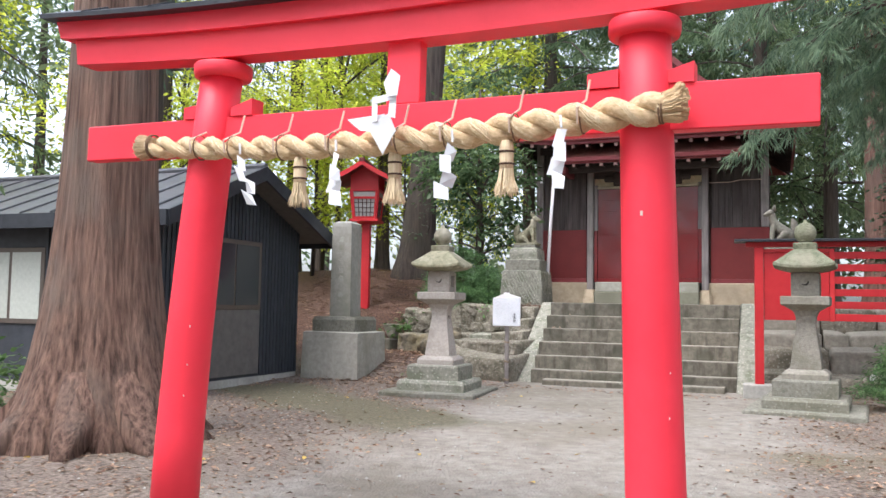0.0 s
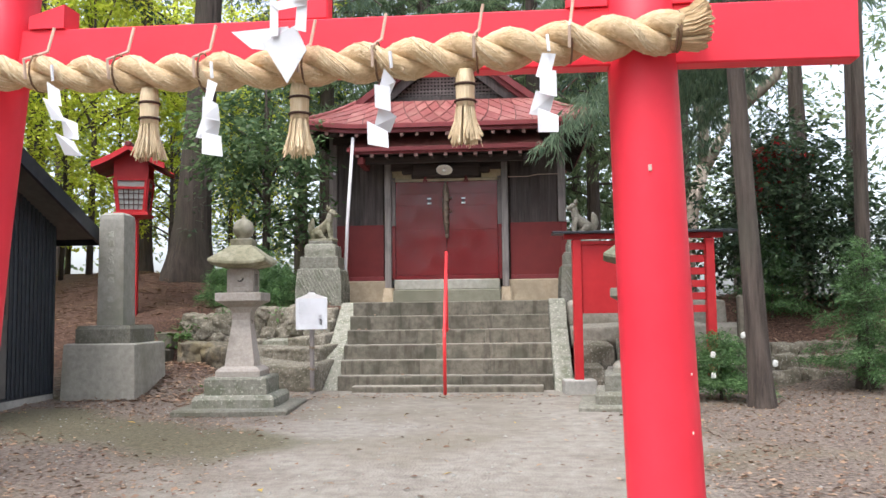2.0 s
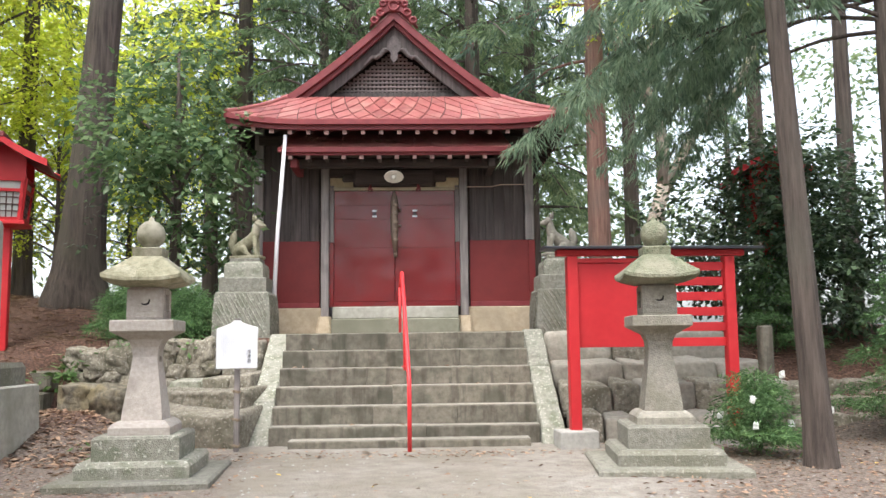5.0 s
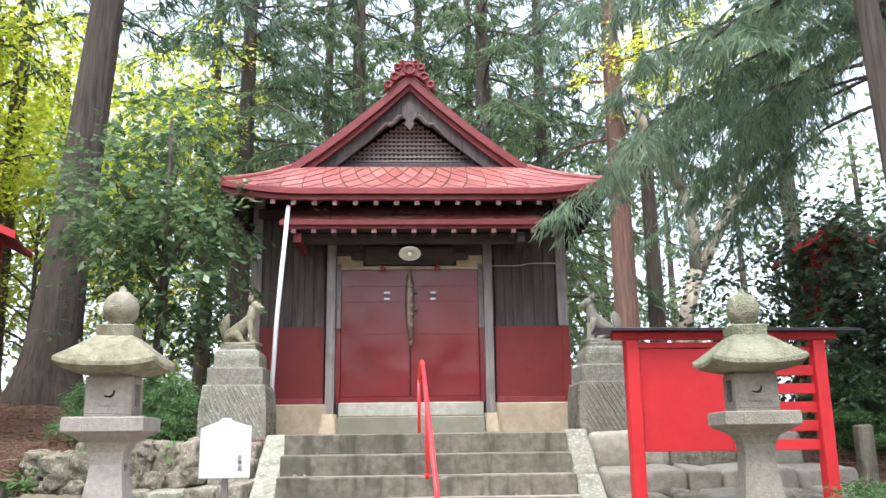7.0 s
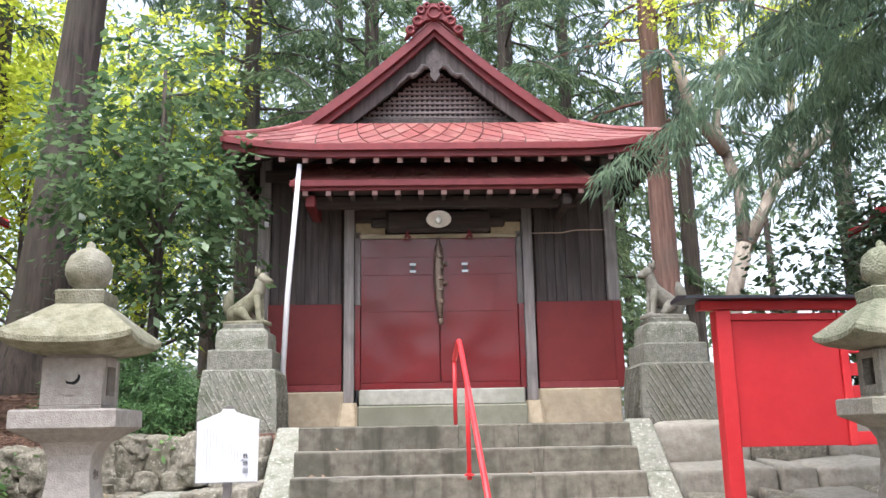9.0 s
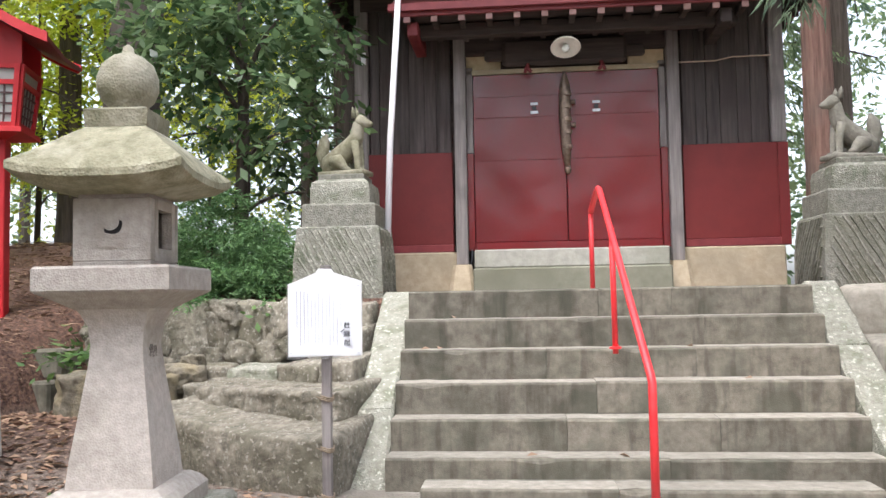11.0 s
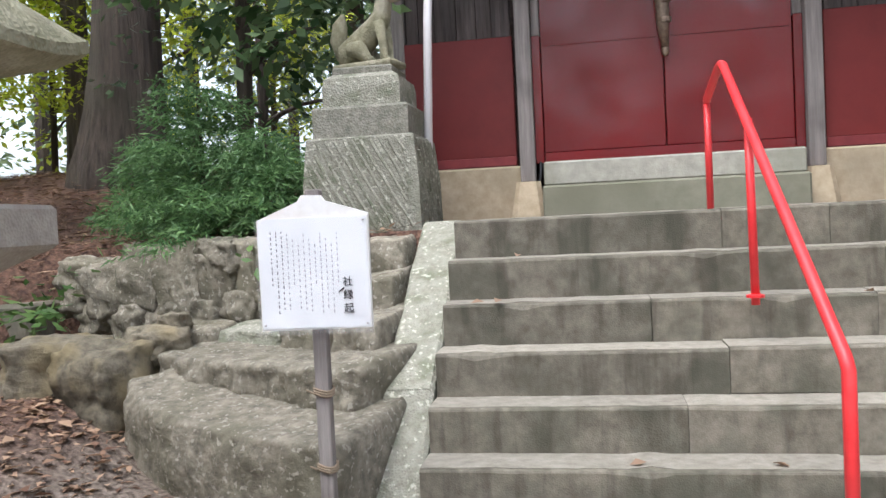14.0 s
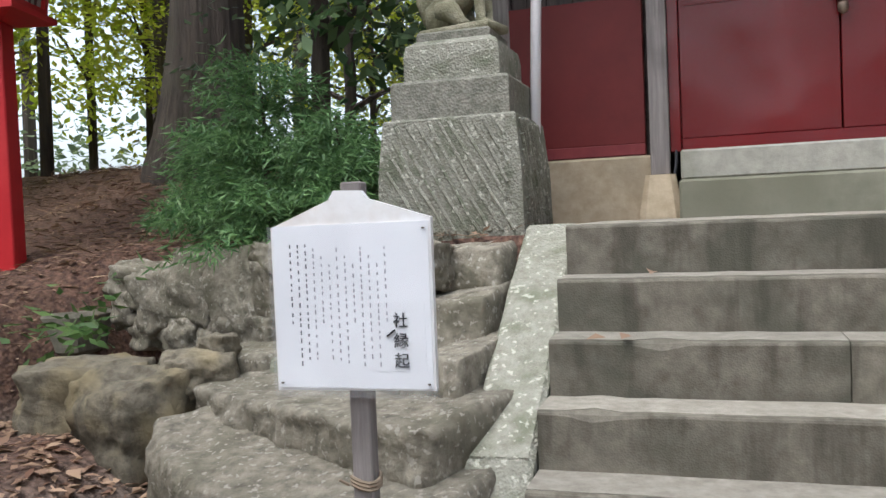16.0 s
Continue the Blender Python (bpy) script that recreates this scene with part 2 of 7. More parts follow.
# far leaves: the haze of distance is painted in as a paler green
FAR_LEAF = leaf_material("haze_paled_leaf", (0.11, 0.17, 0.085), (0.27, 0.34, 0.165), 0.58, 0.7)
FROND_LEAF = leaf_material("hanging_frond", (0.12, 0.19, 0.125), (0.32, 0.42, 0.27), 0.66, 0.6)
SHRUB_LEAF = leaf_material("shrub_leaf", (0.05, 0.11, 0.03), (0.14, 0.22, 0.07), 0.35, 0.5)
LITTER_LEAF = leaf_material("fallen_leaf", (0.12, 0.06, 0.038), (0.39, 0.265, 0.175), 0.15, 0.8)
YELLOW_LEAF = leaf_material("yellow_fallen_leaf", (0.4, 0.24, 0.04), (0.6, 0.42, 0.1), 0.2, 0.7)
WHITE_FLOWER = plain("white_blossom", (0.8, 0.8, 0.76), 0.7)


# ---------- mesh building ----------
class Build:
    """Collects vertices and faces for one mesh."""

    def __init__(self):
        self.v, self.f = [], []

    def add(self, verts, faces):
        o = len(self.v)
        self.v += [tuple(p) for p in verts]
        self.f += [tuple(i + o for i in f) for f in faces]
        return self

    def box(self, x0, x1, y0, y1, z0, z1, c=0.0, m=None):
        """A box, with chamfered upright and lying edges when c is given."""
        if c:
            pts = []
            for z, i in ((z0, c), (z0 + c, 0), (z1 - c, 0), (z1, c)):
                a, b, d, e = x0 + i, x1 - i, y0 + i, y1 - i
                k = c if i == 0 else c * 0.4
                pts += [(a + k, d, z), (b - k, d, z), (b, d + k, z), (b, e - k, z), (b - k, e, z), (a + k, e, z), (a, e - k, z), (a, d + k, z)]
            fs = [tuple(range(7, -1, -1)), tuple(range(24, 32))]
            for r in range(3):
                fs += [(r * 8 + i, r * 8 + (i + 1) % 8, r * 8 + 8 + (i + 1) % 8, r * 8 + 8 + i) for i in range(8)]
        else:
            pts = [(x, y, z) for z in (z0, z1) for x, y in ((x0, y0), (x1, y0), (x1, y1), (x0, y1))]
            fs = [(3, 2, 1, 0), (4, 5, 6, 7)] + [(i, (i + 1) % 4, 4 + (i + 1) % 4, 4 + i) for i in range(4)]
        if m:
            pts = [m @ Vector(p) for p in pts]
        return self.add(pts, fs)

    def loft(self, rings, cap=True):
        n = len(rings[0])
        pts = [p for r in rings for p in r]
        fs = []
        for k in range(len(rings) - 1):
            fs += [(k * n + i, k * n + (i + 1) % n, (k + 1) * n + (i + 1) % n, (k + 1) * n + i) for i in range(n)]
        if cap:
            fs += [tuple(range(n - 1, -1, -1)), tuple(range((len(rings) - 1) * n, len(rings) * n))]
        return self.add(pts, fs)

    def tube(self, pts, radii, n=10, cap=True, wob=0.0, seed=0):
        pts = [Vector(p) for p in pts]
        radii = [radii] * len(pts) if isinstance(radii, (int, float)) else radii
        rings, side = [], None
        for i, p in enumerate(pts):
            d = (pts[min(i + 1, len(pts) - 1)] - pts[max(i - 1, 0)]).normalized()
            if side is None:
                side = d.orthogonal().normalized()
            side = (side - d * side.dot(d)).normalized()
            up = d.cross(side)
            ring = []
            for k in range(n):
                a = 2 * math.pi * k / n
                r = radii[i] * (1 + wob * noise.noise(Vector((math.cos(a) * 2 + seed, math.sin(a) * 2, i * 0.6))))
                ring.append(p + side * (math.cos(a) * r) + up * (math.sin(a) * r))
            rings.append(ring)
        return self.loft(rings, cap)

    def turn(self, profile, n=24, at=(0, 0, 0), square=0.0):
        """Turns a profile of (radius, height) about the upright axis; square=1 gives a four-sided shape."""
        rings = []
        for r, z in profile:
            ring = []
            for k in range(n):
                a = 2 * math.pi * (k + 0.5) / n
                s = 1 / max(abs(math.cos(a)), abs(math.sin(a)))
                q = r * (1 + (s - 1) * square)
                ring.append((at[0] + q * math.cos(a), at[1] + q * math.sin(a), at[2] + z))
            rings.append(ring)
        return self.loft(rings)

    def sheet(self, grid, thick):
        """A slab under a grid of points."""
        nu, nv = len(grid), len(grid[0])
        top = [Vector(p) for row in grid for p in row]
        low = [p - Vector((0, 0, thick)) for p in top]
        n = nu * nv
        fs = []
        for i in range(nu - 1):
            for j in range(nv - 1):
                a, b, c, d = i * nv + j, (i + 1) * nv + j, (i + 1) * nv + j + 1, i * nv + j + 1
                fs += [(a, b, c, d), (n + d, n + c, n + b, n + a)]
        rim = [j for j in range(nv)] + [i * nv + nv - 1 for i in range(1, nu)] + [(nu - 1) * nv + j for j in range(nv - 2, -1, -1)] + [i * nv for i in range(nu - 2, 0, -1)]
        fs += [(rim[k], rim[(k + 1) % len(rim)], n + rim[(k + 1) % len(rim)], n + rim[k]) for k in range(len(rim))]
        return self.add(top + low, fs)

    def rock(self, x, y, z, sx, sy, sz, seed, rough=0.16, n=7):
        """A weathered stone: a rounded block pushed about by noise. It spans the given sizes round its centre."""
        vs, fs, index = [], [], {}
        for ax in range(3):
            for s in (-1, 1):
                for i in range(n):
                    for j in range(n):
                        q = []
                        for di, dj in ((0, 0), (1, 0), (1, 1), (0, 1)):
                            p = [0, 0, 0]
                            p[ax], p[(ax + 1) % 3], p[(ax + 2) % 3] = s * n, 2 * (i + di) - n, 2 * (j + dj) - n
                            key = tuple(p)
                            if key not in index:
                                index[key] = len(vs)
                                c = Vector(p) / n
                                ball = c.normalized()
                                c = c.lerp(ball * 1.12, 0.4)
                                k = noise.noise(c * 1.4 + Vector((seed * 3.1, seed * 1.7, 0))) + 0.5 * noise.noise(c * 3.3 + Vector((seed, 7, 3))) + 0.22 * noise.noise(c * 8 + Vector((seed, 1, 9)))
                                c *= 1 + rough * k
                                vs.append((x + c.x * sx / 2, y + c.y * sy / 2, z + c.z * sz / 2))
                            q.append(index[key])
                        fs.append(tuple(q) if s > 0 else tuple(q[::-1]))
        return self.add(vs, fs)

    def mesh(self, name, mat, smooth=False):
        me = bpy.data.meshes.new(name)
        me.from_pydata(self.v, [], self.f)
        me.materials.append(mat)
        if smooth:
            me.shade_smooth()
        me.update()
        return me


def thing(name, at, label, category, group="", kind="", turn=0):
    ob = new(name)
    ob.empty_display_size = 0.2
    ob.matrix_world = pose(*at, 0, 0, turn)
    return tagged(ob, label, category, group, kind)


def part(name, b, mat, parent, label="", smooth=False, at=None):
    ob = new(name, b.mesh(name, mat, smooth))
    ob.parent = parent
    if at is not None:
        ob.matrix_basis = at
    if label:
        ob["label"] = label
    return ob


def piece(name, mesh, parent, m):
    ob = new(name, mesh)
    ob.parent = parent
    ob.matrix_basis = m
    return ob


def solo(name, b, mat, label, category, group="", kind="", smooth=False):
    return tagged(new(name, b.mesh(name, mat, smooth)), label, category, group, kind)


# ---------- ground ----------
def smooth(a, b, x):
    t = min(1.0, max(0.0, (x - a) / (b - a)))
    return t * t * (3 - 2 * t)


def low_ground(y):
    return 0.09 - 0.18 * smooth(-1.0, -11.0, y)


def terrace_line(x):
    """Where the face of the stone terrace wall runs on the left bank: it draws back from the steps."""
    return -0.02 + 0.31 * max(0.0, min(2.6, -1.5 - x)) ** 1.15


def height(x, y):
    """The lie of the land: a trodden forecourt below, a terrace behind the stone walls, a mound beyond."""
    g = low_ground(y)
    left, right = smooth(-4.1, -5.0, x), smooth(3.8, 5.4, x)
    side = max(left, right)
    mid = smooth(-1.55, -1.4, x) * smooth(1.95, 1.8, x)
    back = terrace_line(x) * (1 - mid) if x < 0 else 0.0
    shift = (0.3 if x < 0 else 0.6) * (1 - mid)
    a = (-0.25 + shift + back + 0.45 * mid) * (1 - side) - 2.3 * left - 1.3 * right
    b = (-0.02 + shift + back + 0.45 * mid) * (1 - side) + 1.6 * left + 1.6 * right
    top = 1.24 + 0.35 * left * smooth(0.5, 5, y) + 0.1 * right
    top += 0.42 * smooth(-2.3, -3.6, x) * smooth(1.2, 3.2, y) * (1 - smooth(5, 9, y))
    h = g + (top - g) * smooth(a, b, y)
    h += 0.34 * smooth(-2.5, -3.4, x) * smooth(-2.3, -0.7, y) * (1 - smooth(-0.3, 0.3, y)) * (1 - left)
    rough = 0.03 + 0.05 * side * smooth(-2, 0, y)
    return h + rough * noise.noise(Vector((x * 0.9, y * 0.9, 0))) * smooth(1.2, 3, abs(x - 0.2) + max(0, -y - 3) * 0.1) + 0.008 * noise.noise(Vector((x * 5, y * 5, 2)))


def ground_material():
    m = material("forecourt_earth", (0.18, 0.158, 0.132), (0.29, 0.262, 0.223), 7, 0.95, 0.5, (0.165, 0.14, 0.1), 0.7, 0.6, cells=45)
    t = m.node_tree
    N, L = t.nodes.new, t.links.new
    bsdf = t.nodes["Principled BSDF"]
    base = bsdf.inputs["Base Color"].links[0].from_socket
    co = N("ShaderNodeTexCoord")
    n1 = N("ShaderNodeTexNoise"); n1.inputs["Scale"].default_value = 0.9; n1.inputs["Detail"].default_value = 6
    L(co.outputs["Object"], n1.inputs["Vector"])
    sep = N("ShaderNodeSeparateXYZ"); L(co.outputs["Object"], sep.inputs[0])

    def maths(op, a, b):
        k = N("ShaderNodeMath"); k.operation = op
        for i, q in enumerate((a, b)):
            if isinstance(q, (int, float)):
                k.inputs[i].default_value = q
            else:
                L(q, k.inputs[i])
        return k.outputs[0]
    # distance from the trodden path's middle line, and from the terrace
    off = maths("ABSOLUTE", maths("SUBTRACT", sep.outputs[0], 0.45), 0)
    off = maths("SUBTRACT", off, maths("MULTIPLY", maths("ADD", sep.outputs[1], 9.5), 0.06))
    terrace = maths("MULTIPLY", maths("ADD", sep.outputs[1], 1.6), 1.4)
    off = maths("MAXIMUM", off, terrace)
    off = maths("ADD", off, maths("MULTIPLY", maths("SUBTRACT", n1.outputs[0], 0.5), 3.0))
    mr = N("ShaderNodeMapRange"); mr.inputs[1].default_value, mr.inputs[2].default_value = 1.1, 2.0
    L(off, mr.inputs[0])
    n2 = N("ShaderNodeTexNoise"); n2.inputs["Scale"].default_value = 28; n2.inputs["Detail"].default_value = 5
    L(co.outputs["Object"], n2.inputs["Vector"])
    ramp = N("ShaderNodeValToRGB")
    ramp.color_ramp.elements[0].position, ramp.color_ramp.elements[1].position = 0.35, 0.66
    ramp.color_ramp.elements[0].color, ramp.color_ramp.elements[1].color = (0.08, 0.058, 0.044, 1), (0.22, 0.178, 0.145, 1)
    L(n2.outputs[0], ramp.inputs[0])
    n3 = N("ShaderNodeTexNoise"); n3.inputs["Scale"].default_value = 0.45; n3.inputs["Detail"].default_value = 4
    L(co.outputs["Object"], n3.inputs["Vector"])
    mossy = N("ShaderNodeMapRange"); mossy.inputs[1].default_value, mossy.inputs[2].default_value = 0.55, 0.7
    mossy.inputs[4].default_value = 0.55
    L(n3.outputs[0], mossy.inputs[0])
    green = N("ShaderNodeMixRGB"); green.inputs[2].default_value = (0.15, 0.13, 0.07, 1)
    L(mossy.outputs[0], green.inputs[0]); L(ramp.outputs[0], green.inputs[1])
    # red-brown needle carpet on the raised banks
    ramp2 = N("ShaderNodeValToRGB")
    ramp2.color_ramp.elements[0].position, ramp2.color_ramp.elements[1].position = 0.35, 0.68
    ramp2.color_ramp.elements[0].color, ramp2.color_ramp.elements[1].color = (0.05, 0.026, 0.019, 1), (0.17, 0.095, 0.064, 1)
    L(n2.outputs[0], ramp2.inputs[0])
    up = N("ShaderNodeMapRange"); up.inputs[1].default_value, up.inputs[2].default_value = 0.2, 0.45
    L(sep.outputs[2], up.inputs[0])
    carpet = N("ShaderNodeMixRGB")
    L(up.outputs[0], carpet.inputs[0]); L(green.outputs[0], carpet.inputs[1]); L(ramp2.outputs[0], carpet.inputs[2])
    green = carpet
    mix = N("ShaderNodeMixRGB")
    L(mr.outputs[0], mix.inputs[0]); L(base, mix.inputs[1]); L(green.outputs[0], mix.inputs[2])
    # a mossy drain of damp soil running across in front of the shed and the stone
    gx2, gy2 = maths("ADD", sep.outputs[0], 2.8), maths("ADD", sep.outputs[1], 4.5)
    across = maths("ABSOLUTE", maths("ADD", maths("MULTIPLY", gx2, 0.525), maths("MULTIPLY", gy2, 0.851)), 0)
    along = maths("ABSOLUTE", maths("SUBTRACT", maths("MULTIPLY", gx2, 0.851), maths("MULTIPLY", gy2, 0.525)), 0)
    reach = maths("MAXIMUM", across, maths("SUBTRACT", along, 1.6))
    reach = maths("ADD", reach, maths("MULTIPLY", maths("SUBTRACT", n1.outputs[0], 0.5), 1.3))
    damp = N("ShaderNodeMapRange"); damp.inputs[1].default_value, damp.inputs[2].default_value = 0.8, 0.4
    L(reach, damp.inputs[0])
    ramp3 = N("ShaderNodeValToRGB")
    ramp3.color_ramp.elements[0].position, ramp3.color_ramp.elements[1].position = 0.3, 0.7
    ramp3.color_ramp.elements[0].color, ramp3.color_ramp.elements[1].color = (0.07, 0.06, 0.034, 1), (0.15, 0.132, 0.08, 1)
    L(n2.outputs[0], ramp3.inputs[0])
    wet = N("ShaderNodeMixRGB")
    L(maths("MULTIPLY", damp.outputs[0], 0.95), wet.inputs[0]); L(mix.outputs[0], wet.inputs[1]); L(ramp3.outputs[0], wet.inputs[2])
    L(wet.outputs[0], bsdf.inputs["Base Color"])
    return m


def axis(a, b, step, far):
    mid = list(np.arange(a, b + step / 2, step))
    out = [step * 1.5 ** k for k in range(1, 40)]
    lo, hi, d = [], [], 0
    for o in out:
        d += o
        if d > far:
            break
        lo.append(a - d), hi.append(b + d)
    return lo[::-1] + mid + hi


gx, gy = axis(-9, 9, 0.14, 600), axis(-14, 7, 0.14, 600)
gb = Build()
gb.v = [(x, y, height(x, y)) for y in gy for x in gx]
nx = len(gx)
gb.f = [(j * nx + i, j * nx + i + 1, (j + 1) * nx + i + 1, (j + 1) * nx + i) for j in range(len(gy) - 1) for i in range(nx - 1)]
solo("ground", gb, ground_material(), "pale trodden earth forecourt with brown leaf litter around it", "ground", kind="structure", smooth=True)

# ---------- stone steps ----------
STEP_X0, STEP_X1 = -1.245, 1.64
RISER, TREAD = 0.2, 0.23
steps = thing("stone_steps", (0, 0, 0), "flight of seven worn grey-green tuff steps", "steps", kind="structure")
rnd = random.Random(5)
JOINTS = [(0.14, 0.66), (0.835,), (-0.253, 0.73), (0.054,), (-0.15, 0.768), (0.425,), (0.1,)]
for k in range(7):
    x0, x1 = (STEP_X0, STEP_X1) if k < 6 else (-1.0, 1.5)
    zt = 1.28 - RISER * k
    zb = zt - RISER if k < 6 else -0.06
    if k == 6:
        zt = 0.165
    yf = -TREAD * k if k < 6 else -1.44
    yb = yf + 0.5 if k else 1.5
    cuts = [x0, *JOINTS[k], x1]
    for a, b in zip(cuts, cuts[1:]):
        bl = Build()
        w, d, h = b - a - 0.003, yb - yf, zt - zb
        nseg = max(3, int(w / 0.09))
        rings = []
        for i in range(nseg + 1):
            px = w * i / nseg
            q = noise.noise(Vector((px * 4 + k * 7 + a, k * 3.1, 0)))
            q2 = noise.noise(Vector((px * 9 + k * 5, a * 4, 3)))
            c = 0.011 + 0.008 * abs(q2) + (0.02 if q2 > 0.45 else 0)
            dy, dz = 0.006 * q, 0.004 * q2
            rings.append([(px, d, 0), (px, d, h + dz), (px, c * 1.3 + dy, h + dz), (px, c * 0.35 + dy, h - c * 0.4 + dz), (px, dy, h - c + dz), (px, dy + 0.004, 0.0)])
        bl.loft(rings)
        ob = part("step_stone", bl, STEP, steps, at=pose(a + 0.0015, yf + rnd.uniform(-0.008, 0.008), zb + (0.004 if k < 6 else 0) * rnd.uniform(-1, 1)))
        # the worn top of the tread, also coloured paler for light from above
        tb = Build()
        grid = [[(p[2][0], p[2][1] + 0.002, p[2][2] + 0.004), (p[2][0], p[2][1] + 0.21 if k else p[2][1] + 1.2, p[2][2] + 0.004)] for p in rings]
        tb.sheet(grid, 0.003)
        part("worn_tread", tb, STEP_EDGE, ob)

# sloping side stones of the stairs
def side_stone(x0, x1, seed):
    t = thing("stair_side_stone", (0, 0, 0), "sloping lichen-covered stone kerb beside the steps", "stone kerb", "kerbs of the steps", kind="structure")
    run = [(0.42, 1.245), (-0.74, 0.47), (-1.2, -0.06)] if x0 < 0 else [(0.25, 1.26), (-0.3, 0.83), (-1.2, 0.2), (-1.42, -0.06)]
    for (ya, za), (yb, zb) in zip(run, run[1:]):
        b = Build()
        rings = []
        n = 9
        for i in range(n + 1):
            f = 0.004 + (0.992 * i / n)
            y, z = ya + (yb - ya) * f, za + (zb - za) * f + 0.05
            j = [0.012 * noise.noise(Vector((i * 0.7 + seed, k * 3.3, ya))) for k in range(6)]
            e = 0.02
            rings.append([(x0 + j[0], y, z - 0.6), (x0 + j[1], y, z - e), (x0 + e, y, z + j[2]), (x1 - e, y, z + j[3]), (x1 + j[4], y, z - e), (x1 + j[5], y, z - 0.6)])
        b.loft(rings)
        part("kerb_stone", b, LICHEN_STONE, t)
    return t


side_stone(-1.5, -1.25, 2)
side_stone(1.645, 1.9, 9)


# ---------- handrail ----------
def handrail():
    t = thing("handrail", (0.24, -1.76, 0.09), "red painted steel pipe handrail on the steps", "handrail")
    o = Vector((0.24, -1.76, 0.09))
    run = [(0.25, -1.74, 0.05), (0.25, -1.737, 0.775), (0.248, -1.715, 0.81), (0.162, -0.08, 1.995), (0.157, -0.05, 2.005), (0.15, -0.01, 1.995), (0.13, 0.285, 1.885), (0.128, 0.3, 1.865)]
    part("pipe", Build().tube([Vector(p) - o for p in run], 0.0225, 12), RAIL_RED, t, smooth=True)
    part("top_post", Build().tube([Vector((0.128, 0.3, 1.28)) - o, Vector((0.128, 0.3, 1.86)) - o], 0.019, 12), RAIL_RED, t, smooth=True)
    part("middle_post", Build().tube([Vector((0.195, -0.55, 0.85)) - o, Vector((0.192, -0.53, 1.68)) - o], 0.019, 12), RAIL_RED, t, smooth=True)
    part("foot_plate", Build().turn([(0.04, 0), (0.04, 0.012), (0.024, 0.016)], 12, (0.195 - o.x, -0.55 - o.y, 0.883 - o.z)), RAIL_RED, t)


handrail()


# ---------- shrine hall ----------
POST_WOOD_DARK = material("grey_carved_wood", (0.07, 0.058, 0.055), (0.15, 0.125, 0.118), 24, 0.85, 0.4)


def shrine():
    t = thing("shrine_hall", (0.035, 1.75, 1.26), "small old wooden shrine hall with a red sheet-metal roof", "shrine")
    o = Vector((0, 1.75, 1.26))

    def box(x0, x1, y0, y1, z0, z1, c=0.0, b=None):
        return (b or Build()).box(x0, x1, y0 - o.y, y1 - o.y, z0 - o.z, z1 - o.z, c)

    W, YB = 1.95, 5.4
    # foundation
    for x0, x1 in ((-1.93, -1.0), (1.0, 1.96)):
        part("foundation_stone", box(x0, x1, 1.72, 2.1, 1.2, 1.665, 0.015), TAN_STONE, t, "ochre tuff foundation stone")
    part("foundation_stone", box(-1.93, -1.55, 2.1, YB, 1.2, 1.66, 0.015), TAN_STONE, t)
    part("foundation_stone", box(1.58, 1.96, 2.1, YB, 1.2, 1.66, 0.015), TAN_STONE, t)
    part("threshold_stone", box(-0.88, 0.9, 1.46, 1.8, 1.2, 1.5, 0.015), THRESHOLD, t, "grey-green lower threshold stone")
    part("sill_stone", box(-0.87, 0.89, 1.53, 1.85, 1.5, 1.67, 0.012), SILL_STONE, t, "pale grey upper sill stone")
    for s in (-1, 1):
        b = Build().turn([(0.13, 0), (0.125, 0.1), (0.085, 0.34)], 16, (s * 0.99, 1.69 - o.y, 1.2 - o.z), 1.0)
        part("post_base", b, TAN_STONE, t, "tapered stone post base")
    # walls: side and back as one sheet each, front in boards
    part("side_wall", box(-W, -W + 0.06, 1.86, YB, 1.66, 4.5), OLD_WOOD, t)
    part("side_wall", box(W - 0.06, W, 1.86, YB, 1.66, 4.5), OLD_WOOD, t)
    part("back_wall", box(-W, W, YB, YB + 0.06, 1.3, 4.5), OLD_WOOD, t)
    part("front_backing", box(-W + 0.06, W - 0.06, 1.83, 1.86, 1.66, 4.5), DARK_BEAM, t)
    # vertical boards either side of the doors
    for s in (-1, 1):
        x = 1.09
        i = 0
        while x < 1.86:
            w = rnd.uniform(0.1, 0.17)
            x2 = min(x + w, 1.87)
            a, b2 = (x, x2 - 0.005) if s > 0 else (-x2 + 0.005, -x)
            part("wall_board", box(a, b2, 1.79 + rnd.uniform(0, 0.008), 1.826, 2.6, 4.02, 0.002), OLD_WOOD, t)
            x = x2
        a, b2 = (1.075, 1.93) if s > 0 else (-1.9, -1.075)
        part("red_panel", box(a, b2, 1.765, 1.826, 1.74, 2.62, 0.004), RED_SHEET, t, "oxide red sheet-metal lower wall")
        part("base_rail", box(a, b2, 1.745, 1.826, 1.67, 1.738, 0.004), ROOF_TRIM, t)
        # porch post and door jamb
        part("door_post", box(s * 0.99 - 0.055, s * 0.99 + 0.055, 1.655, 1.78, 1.54, 3.72, 0.006), POST_WOOD, t, "weathered grey square post")
        part("jamb", box(min(s * 0.87, s * 0.93), max(s * 0.87, s * 0.93), 1.73, 1.826, 2.6, 3.42, 0.004), POST_WOOD, t)
        part("jamb_base", box(min(s * 0.87, s * 0.933), max(s * 0.87, s * 0.933), 1.725, 1.826, 1.672, 2.598, 0.004), MAROON, t)
        part("corner_post", box(s * W - 0.065, s * W + 0.065, 1.755, 1.885, 2.62 if s > 0 else 1.66, 4.45, 0.008), POST_WOOD, t)
    part("corner_sheet", box(1.925, 2.02, 1.75, 1.9, 1.67, 2.615, 0.004), RED_SHEET, t)
